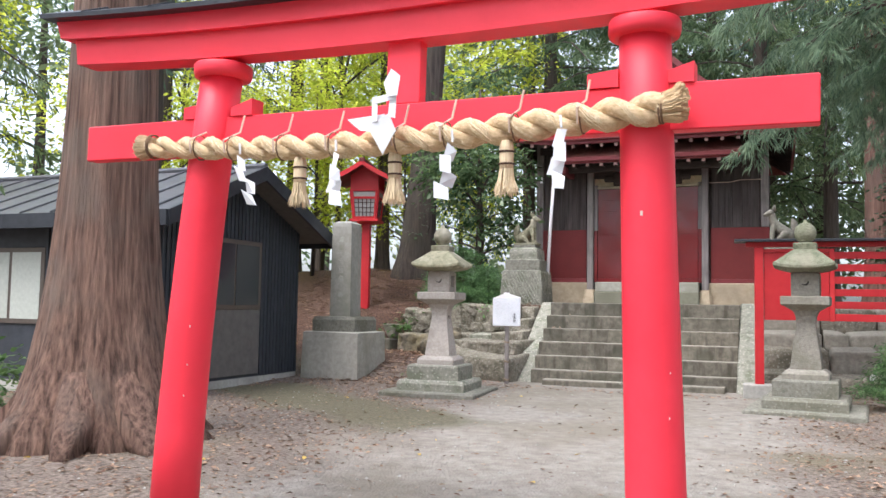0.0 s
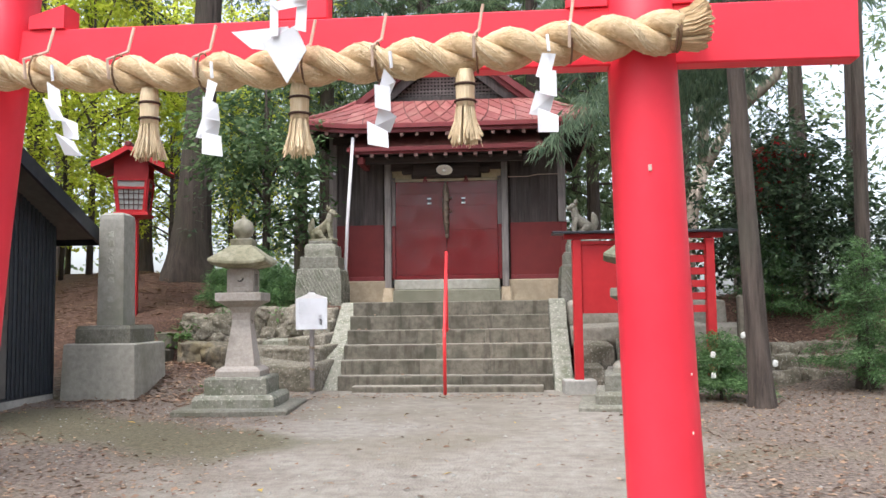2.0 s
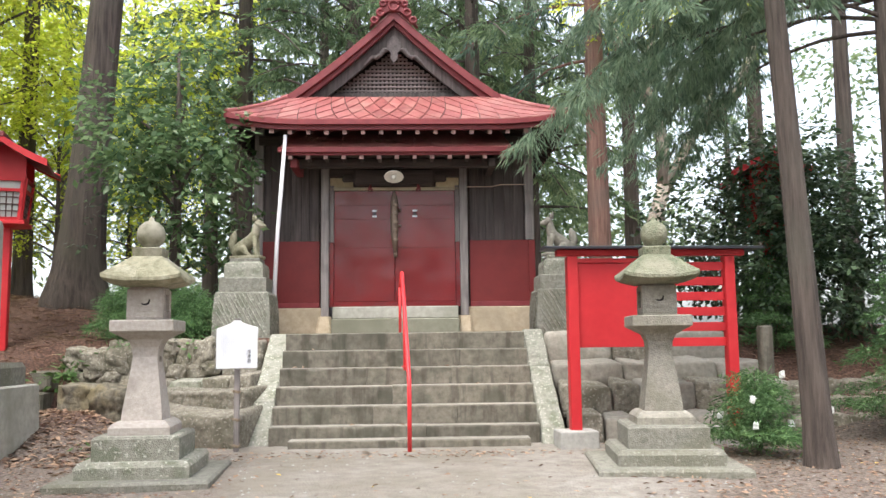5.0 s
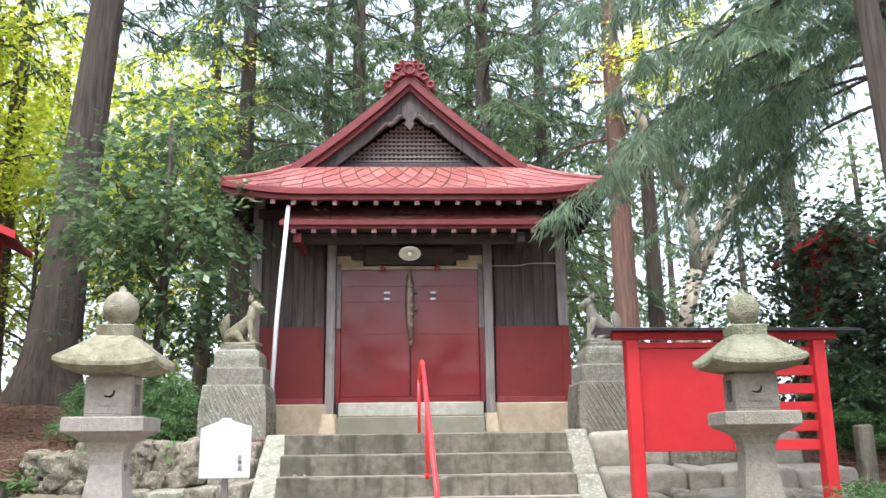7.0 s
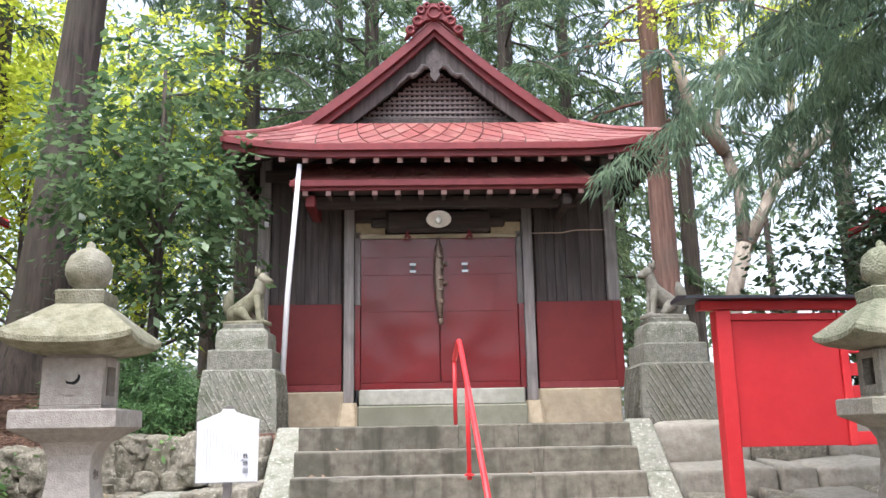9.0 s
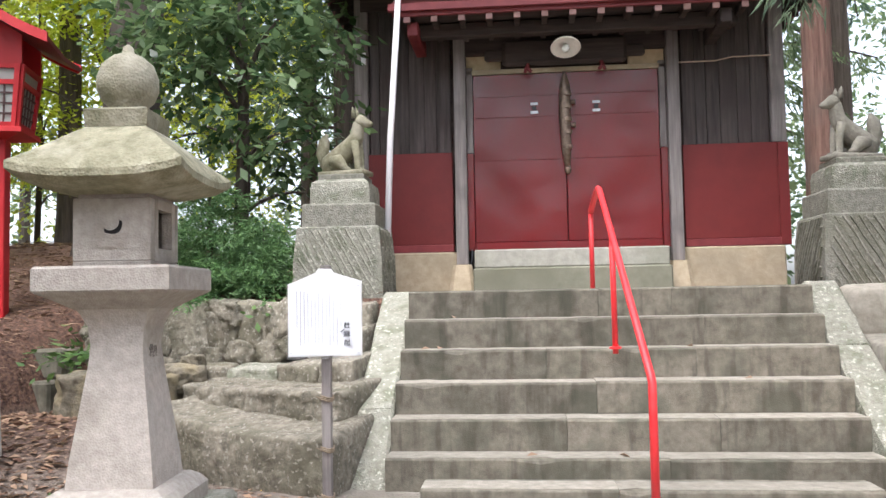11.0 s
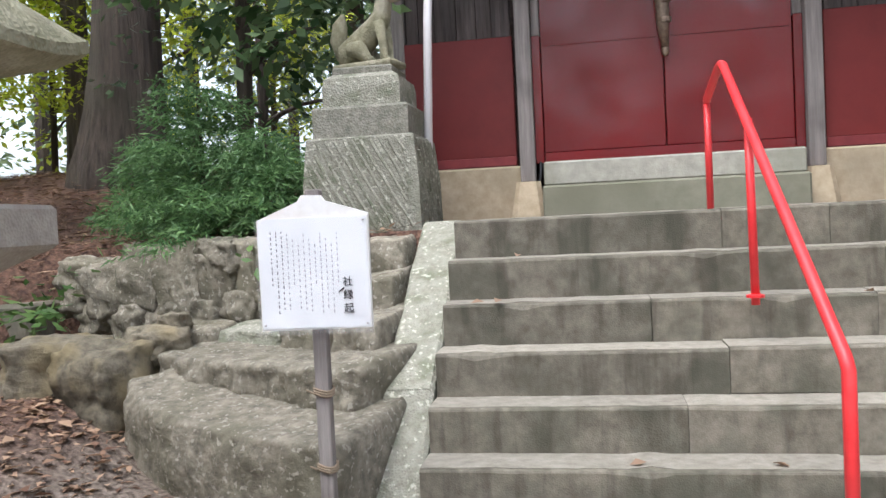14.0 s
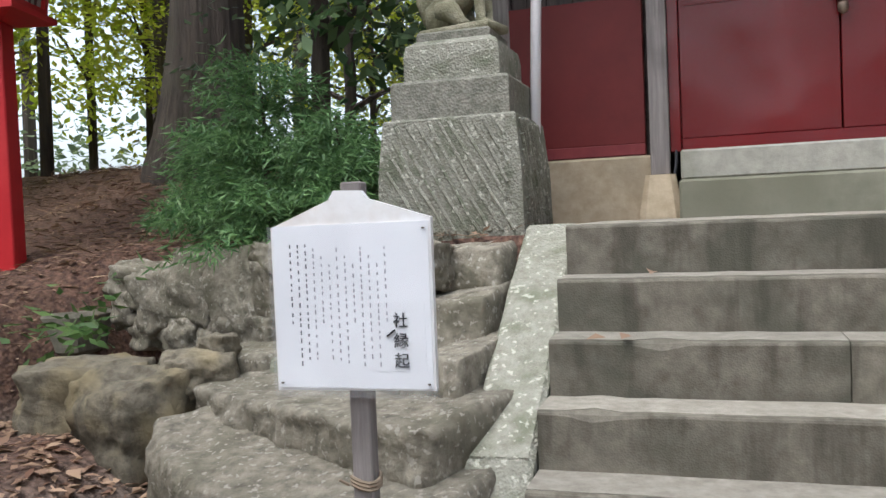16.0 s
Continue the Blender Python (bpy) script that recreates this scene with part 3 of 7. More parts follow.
    # doors
    for s in (-1, 1):
        x0, x1 = (-0.866, -0.004) if s < 0 else (0.004, 0.866)
        d = part("door", box(x0, x1, 1.745, 1.8, 1.75, 3.345, 0.004), MAROON, t, "maroon sheet-metal door leaf")
        part("door_sheet_seam", box(x0 + 0.02, x1 - 0.02, 1.738, 1.748, 3.13, 3.142, 0.002), MAROON, d)
        part("door_sheet_seam", box(x0 + 0.02, x1 - 0.02, 1.739, 1.748, 2.93, 2.937, 0.002), MAROON, d)
        part("door_sheet_seam", box(x0 + 0.02, x1 - 0.02, 1.739, 1.748, 2.52, 2.526, 0.002), MAROON, d)
        cx = s * 0.29
        part("paper_slip", box(cx - 0.035, cx + 0.035, 1.738, 1.744, 3.04, 3.065), PAPER, d, "small white paper slip")
        part("paper_slip", box(cx - 0.035, cx + 0.035, 1.738, 1.744, 2.96, 2.985), PAPER, d)
        part("slip_mark", box(cx - 0.02, cx + 0.02, 1.737, 1.743, 2.99, 3.03), INK, d)
    part("bottom_rail", box(-0.866, 0.866, 1.73, 1.82, 1.672, 1.747, 0.004), MAROON, t)
    # long lock bar down the middle
    lock = part("lock_bar", Build().tube([(0.01, -0.05, 2.44 - o.z), (0.0, -0.055, 2.6 - o.z), (-0.005, -0.06, 2.9 - o.z), (0.0, -0.055, 3.2 - o.z), (-0.005, -0.05, 3.34 - o.z)], [0.028, 0.05, 0.056, 0.05, 0.01], 10, wob=0.4), BRASS, t, "long tarnished metal lock bar", True)
    for z in (2.62, 2.76, 2.88, 3.0, 3.12):
        part("lock_boss", Build().turn([(0.0, -0.03), (0.042, -0.015), (0.042, 0.015), (0.0, 0.03)], 10, (0.015, -0.085, z - o.z)), BRASS, lock)
    for z in (2.83, 3.05):
        part("lock_stud", Build().tube([(0.03, -0.04, z - o.z), (0.09, -0.05, z - o.z)], [0.014, 0.024], 8), BRASS, lock)
    part("lock_end", Build().turn([(0.0, -0.05), (0.026, -0.035), (0.03, 0.0), (0.022, 0.02)], 10, (0.01, -0.05, 2.42 - o.z)), BRASS, lock, "", True)
    # lintel, plaster and brackets
    part("door_head", box(-0.93, 0.93, 1.73, 1.826, 3.35, 3.395, 0.004), TAN_STONE, t, "pale wooden strip over the doors")
    for s in (-1, 1):
        a, b2 = (0.6, 0.93) if s > 0 else (-0.93, -0.6)
        part("plaster_panel", box(a, b2, 1.78, 1.826, 3.397, 3.54), PLASTER, t, "tan plaster panel")
    part("lintel", box(-1.0, 1.0, 1.72, 1.82, 3.545, 3.73, 0.006), DARK_BEAM, t)
    part("carved_board", box(-0.58, 0.58, 1.66, 1.76, 3.41, 3.66, 0.03), DARK_BEAM, t, "dark carved board over the doors")
    part("carved_board", box(-0.75, 0.75, 1.69, 1.76, 3.47, 3.58, 0.02), DARK_BEAM, t)
    for s in (-1, 1):
        h = part("hook", Build().tube([(s * 0.34, -0.1, 3.41 - o.z), (s * 0.34, -0.12, 3.36 - o.z), (s * 0.31, -0.12, 3.33 - o.z)], 0.018, 8), ROOF_TRIM, t)
        part("hook", Build().tube([(s * 0.34, -0.1, 3.41 - o.z), (s * 0.37, -0.12, 3.33 - o.z)], 0.016, 8), ROOF_TRIM, t)
    part("porch_beam", box(-1.42, 1.5, 1.3, 1.42, 3.6, 3.72, 0.008), DARK_BEAM, t)
    part("wall_beam", box(-W, W, 1.74, 1.83, 4.02, 4.16, 0.006), DARK_BEAM, t)
    for s in (-1, 1):
        part("bracket_arm", box(s * 1.36 - 0.05, s * 1.36 + 0.05, 1.12, 1.8, 3.56, 3.69, 0.01), ROOF_TRIM if s < 0 else DARK_BEAM, t)
    # cable across the wall
    part("cable", Build().tube([(1.05, 0.02, 3.4 - o.z), (1.4, 0.015, 3.4 - o.z), (1.55, 0.015, 3.43 - o.z), (1.9, 0.01, 3.43 - o.z)], 0.007, 6), STRING, t)
    part("cable", Build().tube([(-0.9, -0.02, 1.68 - o.z), (-0.9, -0.06, 1.6 - o.z), (-0.94, -0.1, 1.4 - o.z), (-0.95, -0.1, 1.28 - o.z)], 0.009, 6), INK, t)
    # enamel lamp
    tilt = pose(0, 1.4 - o.y, 3.48 - o.z, -28, 0, 0)
    lamp = part("lamp_shade", Build().turn([(0.03, 0.09), (0.05, 0.06), (0.13, 0.015), (0.138, 0.0), (0.125, -0.002), (0.045, 0.03)], 28), ENAMEL, t, "white enamel lamp shade", True, tilt)
    part("bulb", Build().turn([(0.0, -0.05), (0.03, -0.04), (0.04, -0.01), (0.025, 0.03)], 14), ENAMEL, lamp, "", True)
    part("lamp_stem", Build().tube([(0, 0, 0.06), (0, 0.02, 0.13), (0, 0.09, 0.2)], 0.028, 10), INK, lamp)
    part("corner_label", box(-1.945, -1.9, 1.742, 1.75, 3.5, 3.62), PAPER, t, "small white label on the corner post")

    # pent roof over the doors
    grid = []
    for i in range(25):
        x = -1.53 + 3.15 * i / 24
        e = abs(i - 12) / 12
        row = []
        for j in range(5):
            f = j / 4
            xx = x + (0.0 if 0 < i < 24 else 0)
            row.append((xx * (1 - 0.05 * f), 1.02 + 0.72 * f - o.y, 3.8 + 0.44 * f + 0.03 * (e ** 4) * (1 - f) - o.z))
        grid.append(row)
    pent = part("pent_roof", Build().sheet(grid, 0.035), ROOF_RED, t, "narrow red pent roof over the doors")
    part("pent_fascia", box(-1.56, 1.65, 0.985, 1.025, 3.745, 3.815, 0.006), ROOF_TRIM, pent)
    part("pent_fascia", box(-1.53, 1.62, 1.025, 1.06, 3.71, 3.76, 0.004), ROOF_TRIM, pent)
    part("pent_soffit", box(-1.5, 1.58, 1.06, 1.74, 3.735, 3.76), DARK_BEAM, pent)
    for i in range(13):
        x = -1.4 + i * 2.9 / 12
        r = part("rafter", box(x - 0.025, x + 0.025, 1.06, 1.7, 3.665, 3.735), DARK_BEAM, pent)
        part("rafter_end", box(x - 0.03, x + 0.03, 1.04, 1.059, 3.66, 3.74, 0.004), RAFTER_END, r, "pale painted rafter end")
    for i in range(1, 12):
        x = -1.5 + 3.07 * i / 12
        p = [(x * (1 - 0.05 * f), 1.02 + 0.72 * f - o.y, 3.806 + 0.44 * f - o.z) for f in (0.02, 0.5, 0.98)]
        part("roof_seam", Build().tube(p, 0.007, 5), ROOF_RED, pent)
    tagged(part("needle_litter", litter_patch(-0.95, 1.25 - o.y, 3.94 - o.z, 0.35, 0.12, 90, 3), LITTER_LEAF, pent), "dead cedar needles lying on the roof", kind="stuff")
    tagged(part("needle_litter", litter_patch(-0.1, 1.2 - o.y, 3.915 - o.z, 0.5, 0.1, 80, 4), LITTER_LEAF, pent), "dead cedar needles lying on the roof", kind="stuff")

    # main roof: front and side skirts with upturned corners, and the gable above
    EX, EY, GY = 2.33, 0.88, 2.0
    BX, BY = 1.58, 5.9

    def lift(e):
        return 0.1 * max(0.0, (e - 0.55) / 0.45) ** 2

    def front(u, v):
        xw = EX + (BX - EX) * v
        z = 4.16 + 0.64 * (0.86 * v + 0.14 * v * v) + lift(abs(u)) * (1 - v) ** 1.5
        return Vector((u * xw + 0.09 * (1 - v), EY + (GY - EY) * v - 0.06 * lift(abs(u)) * (1 - v) - o.y, z - o.z))

    skirt = part("front_roof", Build().sheet([[front(-1 + i / 20, j / 8) for j in range(9)] for i in range(41)], 0.05), DARK_BEAM, t, "red diamond-sheet front roof slope")
    # diamond sheets lying on the front slope
    rows = 4
    cols = 17
    for r in range(-1, rows):
        for c in range(-1, cols + 1):
            cu = -1 + 2 * (c + (0.5 if r % 2 else 0.0) + 0.5) / cols
            cv = (r + 1) / rows
            q = [(cu - 1.0 / cols, cv), (cu, cv - 1.0 / rows), (cu + 1.0 / cols, cv), (cu, cv + 1.0 / rows)]
            lim = [(min(1, max(-1, a)), min(1, max(0, b))) for a, b in q]
            if cv - 1.0 / rows >= 1 or cv + 1.0 / rows <= 0 or cu - 1 / cols >= 1 or cu + 1 / cols <= -1:
                continue
            def at(a, b, up):
                return front(a, b) + Vector((0, 0, up))
            g = 0.94
            pts = []
            for a, b in lim:
                a2, b2 = cu + (a - cu) * g, cv + (b - cv) * g
                a2, b2 = min(1, max(-1, a2)), min(1, max(0, b2))
                pts.append((a2, b2))
            ups = [0.012, 0.02, 0.012, 0.006]
            top = [at(a, b, u + 0.006) for (a, b), u in zip(pts, ups)]
            low = [at(a, b, 0.0) for a, b in pts]
            part("roof_diamond", Build().add(top + low, [(0, 1, 2, 3), (4, 5, 1, 0), (5, 6, 2, 1), (6, 7, 3, 2), (7, 4, 0, 3)]), ROOF_RED, skirt)
    # eave edge
    for dz, dy, w, m2 in ((0.0, 0.0, 0.032, ROOF_TRIM), (-0.065, 0.045, 0.03, ROOF_TRIM)):
        p = [front(-1 + i / 20, 0) + Vector((0, dy, dz - 0.03)) for i in range(41)]
        b = Build().loft([[q + Vector((0, -w, -w)), q + Vector((0, w, -w)), q + Vector((0, w, w)), q + Vector((0, -w, w))] for q in p])
        part("eave_board", b, m2, skirt)
    for i in range(19):
        u = -0.96 + 1.92 * i / 18
        p, q = front(u, 0.03), front(u, 0.72)
        p, q = p - Vector((0, -0.03, 0.16)), q - Vector((0, 0, 0.2))
        r = part("eave_rafter", Build().loft([[e + Vector((dx, 0, dz)) for dx, dz in ((-0.026, -0.035), (0.026, -0.035), (0.026, 0.035), (-0.026, 0.035))] for e in (p, q)]), DARK_BEAM, skirt)
        part("rafter_end", Build().box(p.x - 0.03, p.x + 0.03, p.y - 0.018, p.y - 0.001, p.z - 0.04, p.z + 0.04, 0.004), RAFTER_END, r)
    # soffit sheet coloured near-black to paint the shade under the eaves
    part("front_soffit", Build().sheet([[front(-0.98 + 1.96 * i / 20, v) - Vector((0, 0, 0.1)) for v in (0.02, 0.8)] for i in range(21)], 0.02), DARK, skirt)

    def flank(s, u, v):
        y0, y1 = EY + (GY - 0.02 - EY) * v, BY - (BY - 5.4) * v
        xw = EX + (BX - EX) * v
        z = 4.16 + 0.64 * (0.86 * v + 0.14 * v * v) + lift(abs(2 * u - 1)) * (1 - v) ** 1.5
        return Vector((s * xw + 0.09 * (1 - v), y0 + (y1 - y0) * u - o.y, z - o.z))

    for s in (-1, 1):
        fl = part("side_roof", Build().sheet([[flank(s, i / 16, j / 6) for j in range(7)] for i in range(17)], 0.05), ROOF_RED, t)
        p = [flank(s, i / 16, 0) + Vector((0, 0, -0.03)) for i in range(17)]
        part("eave_board", Build().loft([[q + Vector((-0.03, 0, -0.03)), q + Vector((0.03, 0, -0.03)), q + Vector((0.03, 0, 0.03)), q + Vector((-0.03, 0, 0.03))] for q in p]), ROOF_TRIM, fl)
        for i in range(24):
            u = 0.03 + 0.94 * i / 23
            a, b2 = flank(s, u, 0.03) - Vector((0, 0, 0.13)), flank(s, u, 0.75) - Vector((0, 0, 0.19))
            part("side_rafter", Build().loft([[e + Vector((0, dx, dz)) for dx, dz in ((-0.026, -0.035), (0.026, -0.035), (0.026, 0.035), (-0.026, 0.035))] for e in (a, b2)]), DARK_BEAM, fl)
        part("hip_cap", Build().tube([front(s * 1, v) + Vector((0, 0, 0.025)) for v in (0, 0.25, 0.5, 0.75, 1)], 0.035, 8), ROOF_RED, fl)
    part("back_roof", Build().sheet([[(x * (EX if f == 0 else BX), (BY if f == 0 else 5.4) - o.y, (4.16 if f == 0 else 4.8) - o.z) for f in (0, 1)] for x in (-1, 0, 1)], 0.05), ROOF_RED, t)

    # upper gable roof, curved slightly, its ridge running back
    def slope(s, f):
        x = s * (0.0 + 1.62 * f)
        return x, 6.1 - 1.33 * (1.16 * f - 0.16 * f * f)

    for s in (-1, 1):
        grid = [[(slope(s, j / 10)[0], y - o.y, slope(s, j / 10)[1] - o.z) for j in range(11)] for y in (1.98, 2.6, 4.0, 5.45)]
        part("gable_roof", Build().sheet(grid, 0.06), ROOF_RED, t)
        rim = [[(slope(s, j / 10)[0], 1.97 - o.y + dy, slope(s, j / 10)[1] - o.z + dz) for dy, dz in ((-0.03, -0.10), (0.03, -0.10), (0.03, 0.03), (-0.03, 0.03))] for j in range(11)]
        part("verge", Build().loft(rim), ROOF_TRIM, t, "dark red verge trim")
        rim2 = [[(slope(s, j / 10)[0] * 0.97, 2.03 - o.y + dy, slope(s, j / 10)[1] - o.z + dz - 0.02) for dy, dz in ((-0.03, -0.15), (0.03, -0.15), (0.03, -0.05), (-0.03, -0.05))] for j in range(11)]
        part("verge", Build().loft(rim2), ROOF_TRIM, t)
        barge = [[(slope(s, j / 10)[0] * 0.94, 2.1 - o.y + dy, slope(s, j / 10)[1] - o.z + dz) for dy, dz in ((-0.03, -0.38 + 0.06 * j / 10), (0.03, -0.38 + 0.06 * j / 10), (0.03, -0.1), (-0.03, -0.1))] for j in range(11)]
        part("bargeboard", Build().loft(barge), OLD_WOOD, t, "weathered curved bargeboard")
        part("ridge_side", Build().tube([(s * 0.09, 1.98 - o.y, 6.12 - o.z), (s * 0.09, 5.45 - o.y, 6.12 - o.z)], 0.05, 8), ROOF_RED, t)
    part("ridge", Build().box(-0.1, 0.1, 2.0 - o.y, 5.5 - o.y, 6.02 - o.z, 6.2 - o.z, 0.03), ROOF_RED, t)
    # wall behind the lattice, with the gable's inner shade painted in as near-black
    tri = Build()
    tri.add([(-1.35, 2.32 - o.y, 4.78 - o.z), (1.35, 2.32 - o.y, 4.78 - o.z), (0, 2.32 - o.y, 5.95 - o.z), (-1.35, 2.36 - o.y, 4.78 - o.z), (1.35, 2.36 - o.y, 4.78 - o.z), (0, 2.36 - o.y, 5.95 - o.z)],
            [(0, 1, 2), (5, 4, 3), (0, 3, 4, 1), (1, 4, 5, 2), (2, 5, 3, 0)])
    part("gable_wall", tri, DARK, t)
    part("gable_sill", box(-1.3, 1.3, 2.16, 2.3, 4.8, 4.93, 0.008), OLD_WOOD, t)
    # lattice bars inside the gable
    for i in range(-17, 18):
        x = i * 0.062
        h = 5.62 - abs(x) * 0.72
        if h > 4.99:
            part("lattice_bar", box(x - 0.014, x + 0.014, 2.27, 2.305, 4.93, h), LATTICE, t)
    for j in range(11):
        z = 4.985 + j * 0.062
        w = (5.62 - z) / 0.72
        if w > 0.06:
            part("lattice_bar", box(-w, w, 2.255, 2.282, z - 0.014, z + 0.014), LATTICE, t)
    # pendant ornament under the peak
    orn = part("gable_pendant", Build().loft([[(x, y, z) for x, z in ((0, 5.35 - o.z), (0.06, 5.42 - o.z), (0.05, 5.5 - o.z), (0.11, 5.56 - o.z), (0.1, 5.66 - o.z), (0.05, 5.74 - o.z), (0, 5.78 - o.z), (-0.05, 5.74 - o.z), (-0.1, 5.66 - o.z), (-0.11, 5.56 - o.z), (-0.05, 5.5 - o.z), (-0.06, 5.42 - o.z))] for y in (2.02 - o.y, 2.08 - o.y)]), POST_WOOD_DARK, t, "carved wooden gable pendant")
    for s in (-1, 1):
        p = [(s * (0.09 + 0.06 * k), 2.06 - o.y, 5.56 + 0.03 * math.sin(k * 1.9) - 0.035 * k - o.z) for k in range(7)]
        part("carved_fin", Build().tube(p, [0.035, 0.042, 0.032, 0.038, 0.028, 0.028, 0.012], 8), POST_WOOD_DARK, orn)
    # ridge-end ornament
    rid = part("ridge_end_ornament", Build().loft([[(x, y, z - o.z) for x, z in ((-0.36, 5.86), (-0.31, 5.98), (-0.25, 6.05), (-0.2, 6.16), (-0.21, 6.23), (-0.12, 6.3), (0, 6.32), (0.12, 6.3), (0.21, 6.23), (0.2, 6.16), (0.25, 6.05), (0.31, 5.98), (0.36, 5.86), (0.1, 6.1), (-0.1, 6.1))] for y in (1.9 - o.y, 2.02 - o.y)]), ROOF_TRIM, t, "red scrolled ridge-end ornament")
    for x, z, r in ((0, 6.19, 0.075), (-0.16, 6.22, 0.04), (0.16, 6.22, 0.04), (-0.2, 6.08, 0.05), (0.2, 6.08, 0.05), (-0.29, 5.96, 0.045), (0.29, 5.96, 0.045), (-0.09, 6.28, 0.03), (0.09, 6.28, 0.03)):
        ring = [(x + r * math.cos(a), 1.89 - o.y, z - o.z + r * math.sin(a)) for a in np.linspace(0, 2 * math.pi, 13)]
        part("scroll", Build().tube(ring, 0.018, 6), ROOF_TRIM, rid, "", True)
    for s in (-1, 1):
        part("peak_cap", Build().box(-0.02, 0.36, -0.02, 0.02, 0, 0.012, 0, pose(0, 1.95 - o.y, 6.135 - o.z, 0, 41 if s > 0 else 139, 0)), ROOF_RED, t)


def litter_patch(x, y, z, rx, ry, n, seed):
    b, r = Build(), random.Random(seed)
    for _ in range(n):
        p = Vector((x + r.gauss(0, rx * 0.5), y + r.gauss(0, ry * 0.5), z + r.uniform(0, 0.05)))
        a, l = r.uniform(0, 6.3), r.uniform(0.03, 0.09)
        d, s = Vector((math.cos(a), math.sin(a), r.uniform(-0.1, 0.3))) * l, Vector((-math.sin(a), math.cos(a), 0)) * 0.008
        b.add([p, p + d * 0.5 + s, p + d, p + d * 0.5 - s], [(0, 1, 2, 3)])
    return b


shrine()

# white pole leaning against the pent roof
solo("white_pole", Build().tube([(-1.56, 0.92, 1.28), (-1.52, 1.0, 2.6), (-1.42, 0.975, 3.98)], [0.028, 0.028, 0.026], 10), WHITE_PAINT,
     "white painted pole leaning against the porch roof", "pole", smooth=True)


# ---------- torii gate ----------
def torii():
    cx, cy = 0.277, -9.26
    t = thing("torii_gate", (cx, cy, -0.06), "vermilion wooden torii gate with a black sheet-metal cap", "torii")
    t.matrix_world = pose(cx, cy, -0.06, 0, 0.85, -2.4)
    g = 0.09
    for s, top, mid, low in ((-1, -1.232, -1.372, -1.45), (1, 1.265, 1.315, 1.375)):
        n = 24
        p = part("pillar", Build().tube([(low * (1 - f) * (1 - 2 * f) + mid * 4 * f * (1 - f) + top * f * (2 * f - 1), 0, -0.1 + (2.66 + g) * f) for f in (0, 0.2, 0.4, 0.6, 0.8, 1)], [0.142, 0.138, 0.134, 0.13, 0.126, 0.122], n), TORII_RED, t, "", True)
        part("pillar_ring", Build().turn([(0.125, -0.03), (0.165, -0.022), (0.172, 0.0), (0.172, 0.045), (0.165, 0.055), (0.12, 0.06)], 28, (top, 0, 2.5 + g)), TORII_RED, p, "round capital under the lintel", True)
        # wedges either side of the pillar
        for k in (-1, 1):
            x = top + k * 0.175 + (-0.01 if s > 0 else 0.01)
            h0, h1 = (0.07, 0.085) if k < 0 else (0.05, 0.095)
            w = Build().loft([[(x + e * 0.075, -0.055, 2.236 + g), (x + e * 0.075, 0.055, 2.236 + g), (x + e * 0.075, 0.055, 2.236 + g + q), (x + e * 0.075, -0.055, 2.236 + g + q)] for e, q in ((-1, h0), (1, h1))])
            part("wedge", w, TORII_RED, t)
        for zz, dx, w in (((1.62, -0.02, 0.013), (0.7, 0.1, 0.006), (0.9, 0.11, 0.005)) if s > 0 else ((1.0, 0.09, 0.007), (0.78, 0.1, 0.006), (0.6, 0.1, 0.006))):
            xx = low + (top - low) * (zz / 2.6) + dx * 0.8
            rr = 0.134
            yy = -math.sqrt(rr * rr - (dx * 0.8) ** 2)
            part("paint_chip", Build().rock(xx, yy - 0.001, zz + g, w * 0.9, 0.006, w * 1.7, int(zz * 100) + s, 0.3, 3), PAINT_CHIP, p, "chip in the red paint")
    part("tie_beam", Build().box(-2.255, 2.035, -0.045, 0.045, 2.015 + g, 2.235 + g, 0.006), TORII_RED, t, "flat red tie beam")
    part("centre_strut", Build().box(-0.102, 0.098, -0.04, 0.04, 2.236 + g, 2.58 + g, 0.005), TORII_RED, t)

    def bend(x):
        return 0.01 + 0.075 * (abs(x) / 2.4) ** 2.2

    def beam(x1, y, z0, z1, slant):
        rings = []
        for i in range(25):
            f = -1 + i / 12
            x = f * x1
            rings.append([(x * 1.0, -y, z0 + bend(x)), (x, y, z0 + bend(x)), (x * slant, y, z1 + bend(x)), (x * slant, -y, z1 + bend(x))])
        return Build().loft(rings)

    part("lower_lintel", beam(2.34, 0.085, 2.56 + g, 2.72 + g, 1.01), TORII_RED, t)
    part("upper_lintel", beam(2.46, 0.12, 2.721 + g, 2.84 + g, 1.02), TORII_RED, t)
    rings = []
    for i in range(25):
        x = (-1 + i / 12) * 2.56
        z = bend(x) + g
        rings.append([(x, -0.2, 2.835 + z), (x, 0.2, 2.835 + z), (x * 1.01, 0.2, 2.865 + z), (x * 1.01, 0.0, 2.95 + z), (x * 1.01, -0.2, 2.865 + z)])
    cap = part("cap", Build().loft(rings), BLACK_METAL, t, "black sheet-metal roof on the lintel")
    for i in range(9):
        x = -2.2 + i * 0.55
        part("cap_seam", Build().tube([(x, -0.205, 2.862 + bend(x) + g), (x, 0, 2.957 + bend(x) + g), (x, 0.205, 2.862 + bend(x) + g)], 0.007, 5), BLACK_METAL, cap)


torii()


